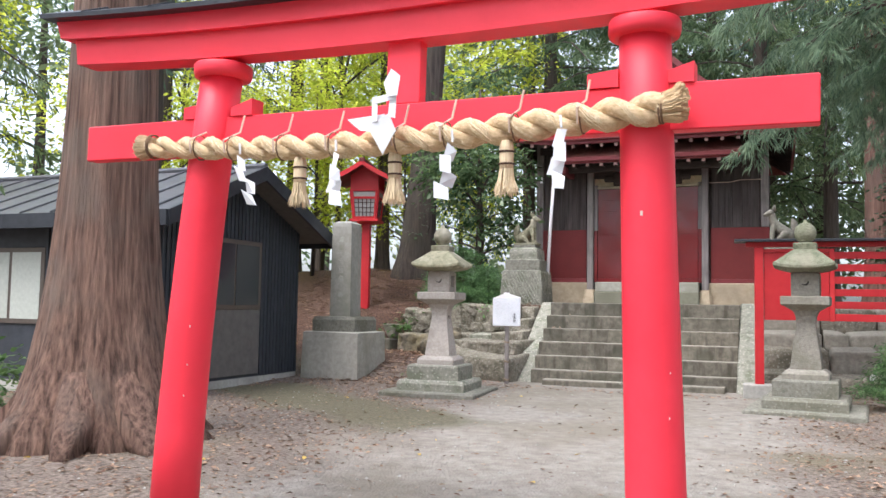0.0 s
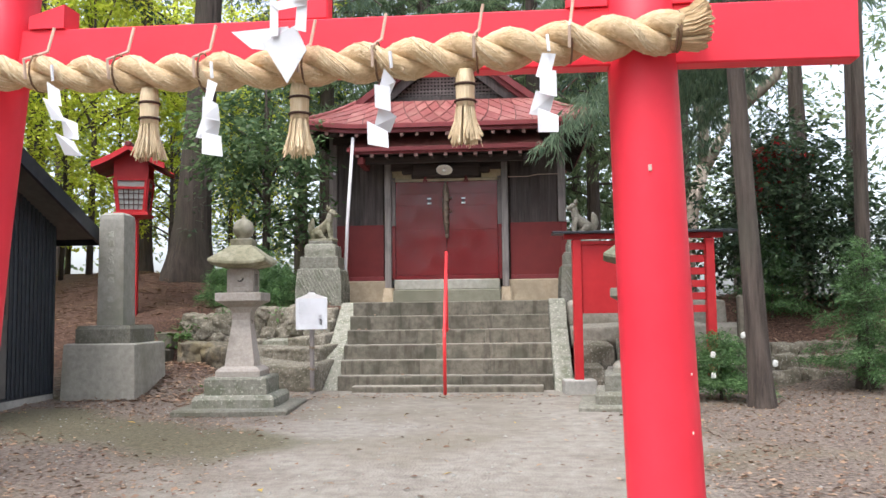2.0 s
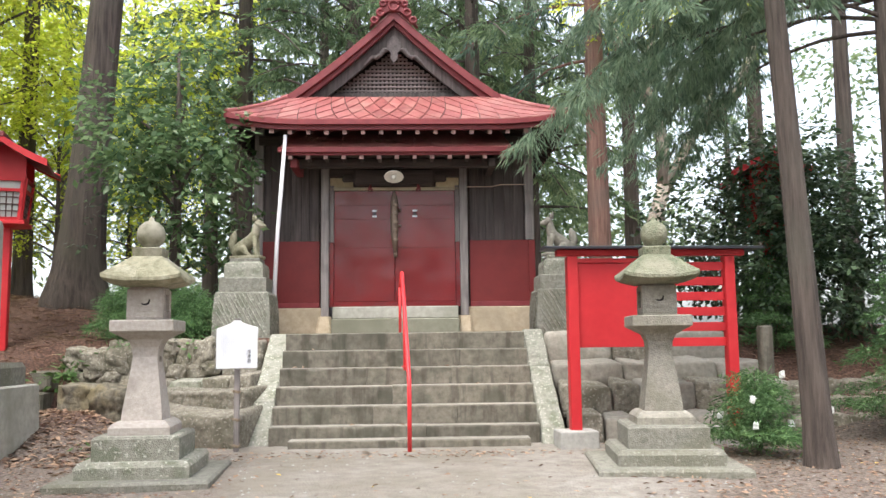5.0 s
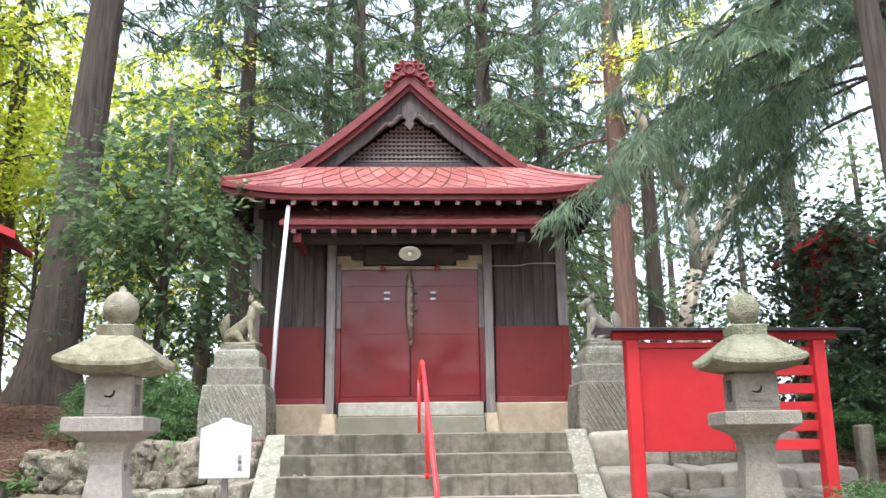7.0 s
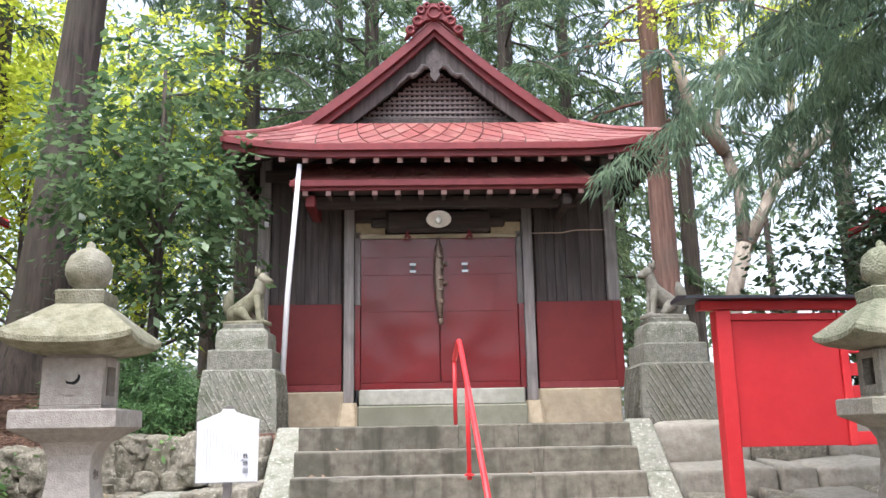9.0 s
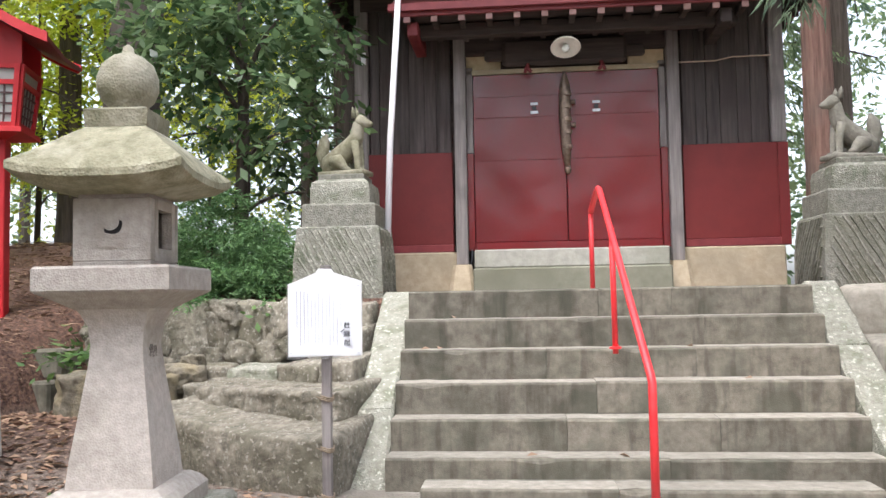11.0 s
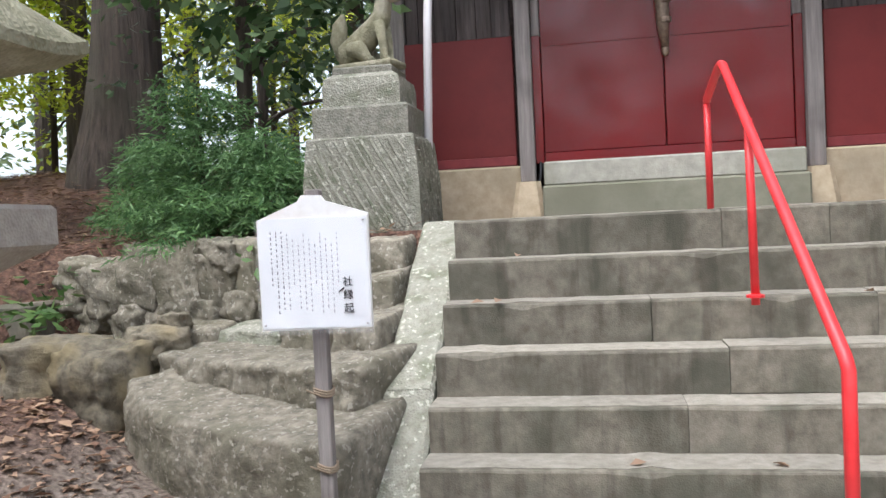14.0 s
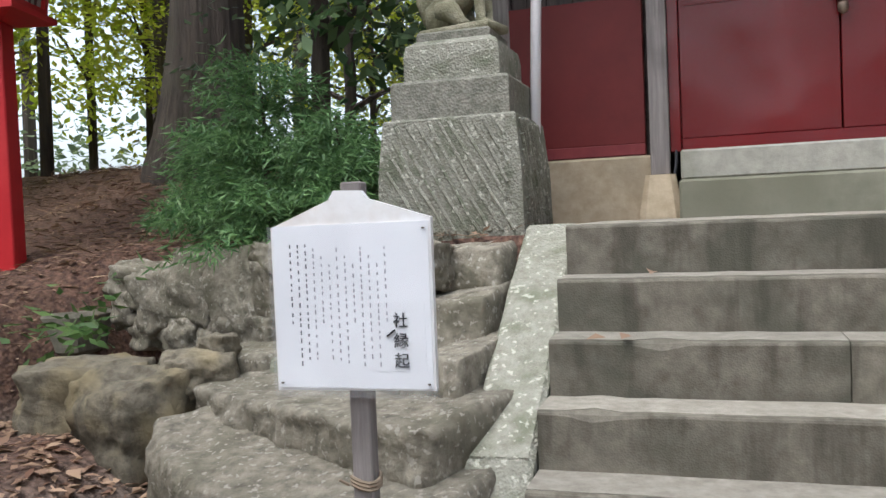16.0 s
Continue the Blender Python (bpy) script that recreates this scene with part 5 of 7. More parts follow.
# ---------- red notice board ----------
def notice_board():
    t = thing("notice_board", (2.8, -1.55, 0.1), "red painted wooden notice board with slatted end and thin roof", "notice board", turn=3)
    for x in (-0.86, 0.82):
        p = part("post", Build().box(x - 0.055, x + 0.055, -0.055, 0.055, 0.15, 1.93, 0.006), BOARD_RED, t)
        part("footing", Build().box(x - 0.2, x + 0.2, -0.16, 0.16, -0.1, 0.16, 0.012), CONCRETE, t, "grey concrete footing")
    part("panel", Build().box(-0.8, -0.02, -0.012, 0.012, 0.99, 1.86, 0.003), BOARD_RED, t, "plain red board")
    part("panel_rim", Build().box(-0.8, -0.02, -0.03, 0.03, 1.862, 1.91, 0.004), BOARD_RED, t)
    part("slat_post", Build().box(-0.018, 0.04, -0.03, 0.03, 0.985, 1.91, 0.004), BOARD_RED, t)
    for i in range(6):
        z = 0.99 + i * 0.158
        part("slat", Build().box(0.042, 0.763, -0.012, 0.012, z, z + 0.09, 0.003), BOARD_RED, t)
    part("top_rail", Build().box(-1.02, 0.99, -0.05, 0.05, 1.935, 2.0, 0.006), BOARD_RED, t)
    part("roof", Build().loft([[(x, -0.16, 2.0), (x, 0.16, 2.0), (x, 0.16, 2.02), (x, 0.0, 2.045), (x, -0.16, 2.02)] for x in (-1.16, 1.16)]), BLACK_METAL, t, "thin dark metal roof")


notice_board()


# ---------- inscribed stone and its base ----------
def stele():
    t = thing("inscribed_stone", (-4.05, -1.75, 0.14), "tall inscribed stone pillar on a stepped block base", "stone monument")
    part("base_block", Build().loft([square_ring(w, z, 4) for w, z in ((0.48, -0.15), (0.475, 0.1), (0.46, 0.63), (0.445, 0.645))]), SILL_STONE, t, "stained pale base block")
    part("base_slab", Build().loft([square_ring(w, z, 4) for w, z in ((0.36, 0.646), (0.36, 0.82), (0.335, 0.87))]), STONE, t)
    s = part("pillar", Build().loft([square_ring(w, z, 6, tip=0) for w, z in ((0.175, 0.871), (0.17, 1.4), (0.165, 2.24), (0.155, 2.3), (0.11, 2.335))]), SILL_STONE, t, "grey-green carved pillar", False)
    for i in range(9):
        z = 2.05 - i * 0.12
        part("carved_mark", Build().rock(0.0, -0.169, z, 0.07, 0.008, 0.07, i, 0.6, 4), SILL_STONE, s)


stele()


# ---------- red lantern on a pole ----------
def lamp_post(at, turn, label):
    t = thing("red_lantern_post", at, label, "lantern post", "red lantern posts", turn=turn)
    part("base", Build().box(-0.3, 0.3, -0.3, 0.3, -0.2, 0.13, 0.02), STONE, t)
    part("pole", Build().box(-0.075, 0.075, -0.075, 0.075, 0.13, 1.86, 0.008), BOARD_RED, t)
    part("collar", Build().loft([square_ring(w, z, 2) for w, z in ((0.1, 1.82), (0.27, 1.86), (0.27, 1.9), (0.25, 1.91))]), BOARD_RED, t)
    box = part("light_box", Build().loft([square_ring(w, z, 2) for w, z in ((0.2, 1.91), (0.255, 2.46))]), PANE, t, "frosted lantern panes")
    for k in range(4):
        m = Matrix.Rotation(math.pi / 2 * k, 4, "Z")
        def bar(name, x0, x1, z0, z1, d, w):
            def at(x, z, dd):
                f = (z - 1.91) / 0.55
                h = 0.205 + 0.055 * f
                return m @ Vector((x * h, -h - dd, z))
            pts = [at(x0 - (w if x0 == x1 else 0), z0 - (w * 0.25 if z0 == z1 else 0), 0), at(x1 + (w if x0 == x1 else 0), z0 - (w * 0.25 if z0 == z1 else 0), 0),
                   at(x1 + (w if x0 == x1 else 0), z1 + (w * 0.25 if z0 == z1 else 0), 0), at(x0 - (w if x0 == x1 else 0), z1 + (w * 0.25 if z0 == z1 else 0), 0)]
            out = [p + (m @ Vector((0, -d, 0))) for p in pts]
            part(name, Build().add(pts + out, [(4, 5, 6, 7), (0, 4, 7, 3), (1, 2, 6, 5), (0, 1, 5, 4), (3, 7, 6, 2)]), BOARD_RED if d > 0.012 else GRILLE, box)
        for x in (-0.93, 0.93):
            bar("frame_bar", x, x, 1.91, 2.46, 0.03, 0.09)
        for z in (1.93, 2.3, 2.44):
            bar("frame_bar", -1, 1, z, z, 0.028, 0.08)
        for x in (-0.5, -0.17, 0.17, 0.5):
            bar("pane_bar", x, x, 1.93, 2.3, 0.01, 0.03)
        for z in (2.03, 2.12, 2.21):
            bar("pane_bar", -0.9, 0.9, z, z, 0.011, 0.025)
    for k in (-1, 1):
        grid = [[(k * 0.56 * f, y, 2.95 - 0.44 * f + 0.09 * f * f + 0.05 * abs(y) / 0.55 * f) for f in (0, 0.25, 0.5, 0.75, 1)] for y in (-0.52, -0.25, 0, 0.25, 0.52)]
        rf = part("roof", Build().sheet(grid, 0.045), ROOF_RED_BRIGHT, t, "curved red slope of the gabled lantern roof")
        for y in (-0.53, 0.53):
            part("verge", Build().loft([[(k * 0.56 * f, y + e, 2.95 - 0.44 * f + 0.09 * f * f + 0.05 * f + q) for e, q in ((-0.02, -0.07), (0.02, -0.07), (0.02, 0.02), (-0.02, 0.02))] for f in (0, 0.25, 0.5, 0.75, 1)]), BOARD_RED, rf)
    part("roof_ridge", Build().box(-0.05, 0.05, -0.56, 0.56, 2.93, 3.01, 0.015), ROOF_RED_BRIGHT, t)
    for y in (-0.27, 0.24):
        part("gable_board", Build().add([(x, y + e, z) for e in (0, 0.03) for x, z in ((-0.27, 2.46), (0.27, 2.46), (0.27, 2.72), (0, 2.9), (-0.27, 2.72))],
                                        [(0, 1, 2, 3, 4), (9, 8, 7, 6, 5), (0, 5, 6, 1), (1, 6, 7, 2), (2, 7, 8, 3), (3, 8, 9, 4), (4, 9, 5, 0)]), BOARD_RED, t)


PANE = plain("frosted_pane", (0.55, 0.55, 0.5), 0.4)
GRILLE = plain("dark_grille", (0.1, 0.05, 0.045), 0.6)
ROOF_RED_BRIGHT = material("faded_red_roof", (0.13, 0.02, 0.022), (0.21, 0.036, 0.036), 8, 0.5, 0.1, (0.2, 0.06, 0.05), 3, 0.5)
lamp_post((-5.08, 0.95, 0.9), 14, "red wooden lantern with barred panes on a square red pole")
lamp_post((5.42, 1.62, 0.84), -12, "red wooden lantern on a pole half hidden in the camellia bush")


# ---------- dark shed ----------
def shed():
    t = thing("shed", (-4.72, -2.05, 0.1), "charcoal ribbed-metal shed with a grey gabled roof", "shed")
    o = Vector((-4.72, -2.05, 0.1))
    L, D, EH, AH = 6.0, 3.2, 2.12, 2.78   # length along x, depth along y, eaves, apex
    part("plinth", Build().box(-L, 0.0, -D, 0.0, -0.2, 0.06), CONCRETE, t)
    gw = Build()
    q = [(0, 0), (-D, 0), (-D, EH), (-D / 2, AH), (0, EH)]
    gw.add([(0.0, y, z + 0.06) for y, z in q] + [(-0.08, y, z + 0.06) for y, z in q], [(0, 4, 3, 2, 1), (5, 6, 7, 8, 9), (0, 1, 6, 5), (1, 2, 7, 6), (2, 3, 8, 7), (3, 4, 9, 8), (4, 0, 5, 9)])
    g = part("gable_wall", gw, SHED_METAL, t, "ribbed charcoal gable wall")
    # ribs, leaving the door panel and window clear
    y = -0.06
    while y > -D + 0.05:
        zt = EH + (AH - EH) * (1 - abs(y + D / 2) / (D / 2)) + 0.04
        if not -2.35 < y < -1.0:
            part("rib", Build().box(0.001, 0.018, y - 0.022, y + 0.022, 0.08, zt, 0.004), SHED_METAL, g)
        else:
            part("rib", Build().box(0.001, 0.018, y - 0.022, y + 0.022, 1.96, zt, 0.004), SHED_METAL, g)
        y -= 0.085
    part("lower_panel", Build().box(0.002, 0.02, -2.3, -1.05, 0.1, 1.0, 0.003), SHED_PANEL, g, "grey-brown panel below the window")
    w = part("window", Build().box(0.002, 0.03, -2.3, -1.05, 1.0, 1.95, 0.003), ALU, g)
    part("pane", Build().box(0.031, 0.036, -2.24, -1.7, 1.06, 1.89), GLASSY, w, "dark reflecting window pane")
    part("pane", Build().box(0.031, 0.036, -1.66, -1.12, 1.06, 1.89), GLASSY, w)
    fr = part("front_wall", Build().box(-L, -0.08, -D, -D + 0.08, 0.06, EH + 0.02), SHED_METAL, t)
    x = -0.12
    while x > -L:
        if not -2.9 < x < -1.75:
            part("rib", Build().box(x - 0.022, x + 0.022, -D - 0.018, -D - 0.001, 0.08, EH, 0.004), SHED_METAL, fr)
        x -= 0.085
    w2 = part("window", Build().box(-2.9, -1.75, -D - 0.03, -D - 0.002, 0.78, 1.75, 0.003), ALU, fr)
    for a, b in ((-2.84, -2.35), (-2.3, -1.81)):
        part("pane", Build().box(a, b, -D - 0.036, -D - 0.031, 0.84, 1.69), CURTAIN, w2, "window pane with a pale curtain behind")
    part("back_wall", Build().box(-L, -0.08, -0.08, 0.0, 0.06, EH + 0.02), SHED_METAL, t)
    part("end_wall", Build().box(-L - 0.08, -L, -D, 0.0, 0.06, EH + 0.3), SHED_METAL, t)
    ov = 0.35
    k = (AH - EH) / (D / 2)
    for s in (-1, 1):
        ye = -D / 2 + s * (D / 2 + ov)
        grid = [[(xx, -D / 2 + (ye + D / 2) * f, AH + 0.16 - k * (D / 2 + ov) * f) for f in (0, 0.5, 1)] for xx in (0.4, -3.0, -L - 0.3)]
        r = part("roof_slope", Build().sheet(grid, 0.05), SHED_ROOF, t)
        part("fascia", Build().loft([[(xx, ye - s * 0.0, AH + 0.15 - k * (D / 2 + ov) - 0.16), (xx, ye + s * 0.03, AH + 0.15 - k * (D / 2 + ov) - 0.16), (xx, ye + s * 0.03, AH + 0.17 - k * (D / 2 + ov)), (xx, ye - s * 0.0, AH + 0.17 - k * (D / 2 + ov))] for xx in (0.42, -L - 0.3)]), BLACK_METAL, r)
        part("verge", Build().loft([[(0.4, -D / 2 + (ye + D / 2) * f, AH + z - k * (D / 2 + ov) * f) for z in (-0.02, 0.17)] + [(0.44, -D / 2 + (ye + D / 2) * f, AH + z - k * (D / 2 + ov) * f) for z in (0.17, -0.02)] for f in (0, 1)]), BLACK_METAL, r)
        for i in range(13):
            xx = 0.1 - i * 0.5
            part("roof_seam", Build().tube([(xx, -D / 2 + (ye + D / 2) * f, AH + 0.175 - k * (D / 2 + ov) * f) for f in (0.02, 0.98)], 0.012, 5), SHED_ROOF, r)
        part("soffit", Build().sheet([[(xx, -D / 2 + (ye + D / 2) * f, AH + 0.06 - k * (D / 2 + ov) * f) for f in (0.02, 0.97)] for xx in (0.38, -L)], 0.02), SHED_PANEL, r)
    part("ridge_cap", Build().tube([(0.42, -D / 2, AH + 0.17), (-L - 0.3, -D / 2, AH + 0.17)], 0.05, 6), SHED_ROOF, t)


GLASSY = bpy.data.materials.new("dark_window_glass")
GLASSY.use_nodes = True
GLASSY.node_tree.nodes["Principled BSDF"].inputs["Base Color"].default_value = (0.04, 0.045, 0.05, 1)
GLASSY.node_tree.nodes["Principled BSDF"].inputs["Roughness"].default_value = 0.08
shed()
solo("blue_tarp", Build().rock(-4.55, -1.85, 0.2, 0.22, 0.3, 0.42, 4, 0.4, 6), TARP, "crumpled blue tarp bundle beside the shed", "tarp", smooth=True)


# ---------- rock walls beside the steps ----------
def rock_wall(rows, group, label, mat):
    for x0, x1, y, z0, z1, d, n, seed in rows:
        r = random.Random(seed)
        cuts = [0] + sorted((i + r.uniform(-0.3, 0.3)) / n for i in range(1, n)) + [1]
        for a, b in zip(cuts, cuts[1:]):
            w = (b - a) * (x1 - x0)
            h = (z1 - z0) * r.uniform(0.85, 1.1)
            cx = x0 + (a + b) / 2 * (x1 - x0)
            ob = solo("wall_rock", Build().rock(0, 0, 0, w * 1.1, d * r.uniform(0.9, 1.15), h * 1.08, r.uniform(0, 60), 0.15, 10), mat, label, "rock", group, smooth=True)
            ob.matrix_world = pose(cx, y + d / 2 + r.uniform(-0.06, 0.06), z0 + h / 2 - 0.02, r.uniform(-5, 5), r.uniform(-9, 9), r.uniform(-12, 12))


def ledge_stone(p0, p1, p2, depth, low, seed, label, mat=None, rough=1.0, n=44):
    """A long layered stone: its front edge bends from p0 by p1 to p2 at the top's height, its face falls to low."""
    p0, p1, p2 = Vector(p0), Vector(p1), Vector(p2)
    rings = []
    for i in range(n + 1):
        f = i / n
        c = p0 * (1 - f) ** 2 + p1 * 2 * f * (1 - f) + p2 * f * f
        d = (p1 - p0) * (1 - f) + (p2 - p1) * f
        back = Vector((-d.y, d.x, 0)).normalized()
        if back.y < 0:
            back = -back
        end = min(f, 1 - f) * n
        tuck = 0.03 * max(0, 1 - end / 2) ** 2
        h = c.z - low
        ring = []
        for o, z in ((0.03, 0), (0.01, 0.12), (-0.008, 0.25), (-0.015, 0.38), (-0.01, 0.5), (-0.012, 0.62), (-0.006, 0.74), (-0.004, 0.86), (0.0, 0.94), (0.01, 0.98), (0.03, 1.0), (0.07, 1.01), (0.13, 1.02), (0.2, 1.03), (0.3, 1.05), (0.45, 1.08), (0.7, 1.12), (1.0, 1.16), (1.0, 0.0)):
            off = o if o < 0.15 else max(0.15 + 0.05 * o, o * depth)
            q = c + back * (off + tuck)
            q.z = low + h * z - tuck * 0.9 * z
            v = q * 5 + Vector((seed * 3.7, seed, 0))
            k = noise.noise(v * 0.6) * 0.04 + abs(noise.noise(v * 1.7)) * 0.045 - 0.02 + abs(noise.noise(v * 4)) * 0.022 + noise.noise(v * 9) * 0.009
            # broken layers across the face
            k += 0.022 * noise.noise(Vector((q.x * 2, q.y * 2, q.z * 16 + seed)))
            # the trodden top is flatter than the broken face
            flat = smooth(0.9, 1.01, z)
            k *= 1 - 0.55 * flat
            up = 0.08 + 0.6 * flat
            q += (-back * (1 - up) + Vector((0, 0, up))) * k * rough
            ring.append(tuple(q))
        rings.append(ring)
    return solo("ledge_stone", Build().loft(rings), mat or ROCK, label, "rock", "rocks of the terrace wall", smooth=True)


LAYERED = "long layered grey rock with a flat worn top"
ledge_stone((-2.95, -0.46, 0.55), (-2.58, -1.02, 0.4), (-1.53, -1.33, 0.43), 0.62, -0.02, 2, LAYERED, n=130)
ledge_stone((-2.86, -0.3, 0.65), (-2.3, -0.6, 0.63), (-1.56, -0.93, 0.66), 0.5, 0.4, 4, LAYERED, n=110)
ledge_stone((-3.1, 0.1, 0.73), (-2.9, -0.02, 0.74), (-2.62, -0.06, 0.745), 0.55, 0.5, 6, "dark square-edged rock of the terrace wall", rough=0.6)
ledge_stone((-2.61, -0.07, 0.74), (-2.4, -0.12, 0.75), (-2.19, -0.25, 0.74), 0.55, 0.5, 7, "small cracked rock of the terrace wall", LICHEN_STONE, rough=0.8)
ledge_stone((-2.18, -0.27, 0.78), (-2.0, -0.38, 0.79), (-1.83, -0.44, 0.78), 0.55, 0.52, 8, "pale lichen-spotted rock of the terrace wall")
ledge_stone((-1.82, -0.45, 0.8), (-1.68, -0.52, 0.82), (-1.55, -0.55, 0.83), 0.6, 0.52, 9, LAYERED)
ledge_stone((-1.98, -0.12, 0.98), (-1.75, -0.18, 1.0), (-1.55, -0.2, 1.01), 0.5, 0.7, 17, "flat dark stone below the fox pedestal", rough=0.7)
ledge_stone((-2.1, 0.16, 1.17), (-1.8, 0.12, 1.2), (-1.54, 0.1, 1.21), 0.5, 0.95, 18, "flat dark stone below the fox pedestal", rough=0.7)
# earth and mortar behind the upper stones
ledge_stone((-4.15, 1.2, 0.98), (-3.0, 0.78, 1.0), (-1.9, 0.36, 1.04), 0.5, 0.5, 30, "rough mortar bed between the upper stones", rough=0.8, n=100)
UPPER = "rounded field stone set in rough mortar"
r = random.Random(12)
for x, z, w, h in ((-4.05, 0.86, 0.3, 0.2), (-3.98, 1.02, 0.34, 0.22), (-3.86, 0.72, 0.3, 0.18), (-3.7, 0.94, 0.36, 0.32), (-3.5, 0.73, 0.36, 0.2), (-3.38, 1.0, 0.36, 0.36), (-3.16, 0.76, 0.3, 0.2), (-3.05, 1.0, 0.38, 0.4), (-2.84, 0.78, 0.28, 0.18), (-2.72, 0.98, 0.3, 0.3), (-2.7, 1.15, 0.34, 0.16),
                   (-2.55, 0.82, 0.24, 0.2), (-2.44, 1.04, 0.3, 0.34), (-2.3, 0.84, 0.22, 0.2), (-2.2, 1.06, 0.26, 0.3), (-2.12, 0.88, 0.22, 0.16), (-1.98, 0.98, 0.28, 0.22), (-1.92, 1.14, 0.26, 0.18)):
    ob = solo("field_stone", Build().rock(0, 0, 0, w * 1.14, 0.3, h * 1.14, r.uniform(0, 50), 0.24, 11), ROCK, UPPER, "rock", "rocks of the terrace wall", smooth=True)
    ob.matrix_world = pose(x, terrace_line(x) + 0.02 + r.uniform(-0.03, 0.03), z, r.uniform(-8, 8), r.uniform(-14, 14), -24 + r.uniform(-10, 10))
for x, y, z, sx, sy, sz, k, a in ((-3.55, -0.12, 0.5, 0.62, 0.55, 0.5, 3, 25), (-3.13, -0.3, 0.48, 0.5, 0.55, 0.54, 8, -20), (-2.93, -0.14, 0.67, 0.36, 0.34, 0.24, 5, 30), (-2.86, -0.08, 0.78, 0.16, 0.16, 0.15, 6, 0)):
    ob = solo("boulder", Build().rock(0, 0, 0, sx * 0.95, sy * 0.9, sz * 0.88, k, 0.2, 16), OCHRE_ROCK, "smooth ochre-grey boulder at the foot of the wall", "rock", "boulders by the wall", smooth=True)
    ob.matrix_world = pose(x, y, z, 0, 0, a)
for x0, x1, y, z0, z1 in ((-4.9, -4.32, 0.5, 0.3, 0.6), (-5.4, -4.3, 0.62, 0.605, 0.86), (-5.7, -4.84, 0.92, 0.865, 1.05)):
    solo("cut_stone", Build().box(x0, x1, y, y + 0.45, z0, z1, 0.025), STEP, "worn squared grey block edging the bank", "stone block", "squared blocks of the bank")
rock_wall([(4.5, 7.6, -0.7, 0.05, 0.32, 0.4, 11, 15), (4.5, 7.6, -0.45, 0.25, 0.5, 0.4, 12, 16), (4.5, 7.6, -0.2, 0.42, 0.68, 0.4, 12, 17)],
          "rocks of the terrace bank", "weathered stone of the stepped bank", ROCK)
r = random.Random(23)
for y, low, top, cuts, bow in ((-1.25, -0.02, 0.37, (1.93, 2.32, 2.66, 3.3, 3.9), 0.1), (-0.9, 0.3, 0.68, (1.93, 2.5, 2.82, 3.45, 4.0, 4.6), 0.2), (-0.45, 0.6, 0.9, (1.93, 2.75, 3.1, 3.9, 4.6), 0.3), (0.1, 0.85, 1.26, (1.93, 2.75, 3.5, 4.3), 0.4)):
    for a, b in zip(cuts, cuts[1:]):
        za, zb = top + r.uniform(-0.03, 0.02), top + r.uniform(-0.03, 0.02)
        ya, yb = y + bow * ((a - 1.9) / 2.7) ** 2, y + bow * ((b - 1.9) / 2.7) ** 2
        ledge_stone((a + 0.008, ya, za), ((a + b) / 2, (ya + yb) / 2 - 0.02, (za + zb) / 2), (b - 0.008, yb, zb), 0.62, low, 40 + a * 7 + y, "flat squared dark stone of the stepped bank", r.choice((ROCK, STEP_EDGE, STEP_EDGE)), rough=0.55, n=26)
solo("stone_marker", Build().box(4.0, 4.14, -1.35, -1.22, 0.1, 1.3, 0.02), STEP, "slim grey stone marker post", "stone post")


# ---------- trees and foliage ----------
# cedar needles with a lighter colour that imitates light haze behind the hall
HAZE_LEAF = leaf_material("haze_paled_cedar_needles", (0.055, 0.1, 0.05), (0.19, 0.26, 0.125), 0.55, 0.6)

def quads(name, V, mat):
    """A mesh of loose leaves from an array of shape (n, 4, 3)."""
    n = len(V)
    me = bpy.data.meshes.new(name)
    me.vertices.add(n * 4)
    me.vertices.foreach_set("co", np.ascontiguousarray(V, dtype=np.float32).ravel())
    me.loops.add(n * 4)
    me.loops.foreach_set("vertex_index", np.arange(n * 4, dtype=np.int32))
    me.polygons.add(n)
    me.polygons.foreach_set("loop_start", np.arange(0, n * 4, 4, dtype=np.int32))
    me.materials.append(mat)
    me.update(calc_edges=True)
    me.validate()
    return me


def leaf_quads(P, D, S, length, width, fold=0.25):
    """Pointed leaves at P, along D, spread along S."""
    D = D / np.linalg.norm(D, axis=1, keepdims=True)
    S = S - D * np.sum(S * D, axis=1, keepdims=True)
    S = S / np.maximum(np.linalg.norm(S, axis=1, keepdims=True), 1e-6)
    N = np.cross(D, S)
    l, w = length[:, None], width[:, None]
    a = P
    b = P + D * l * 0.45 + S * w + N * w * fold
    c = P + D * l
    d = P + D * l * 0.45 - S * w + N * w * fold
    return np.stack([a, b, c, d], axis=1)


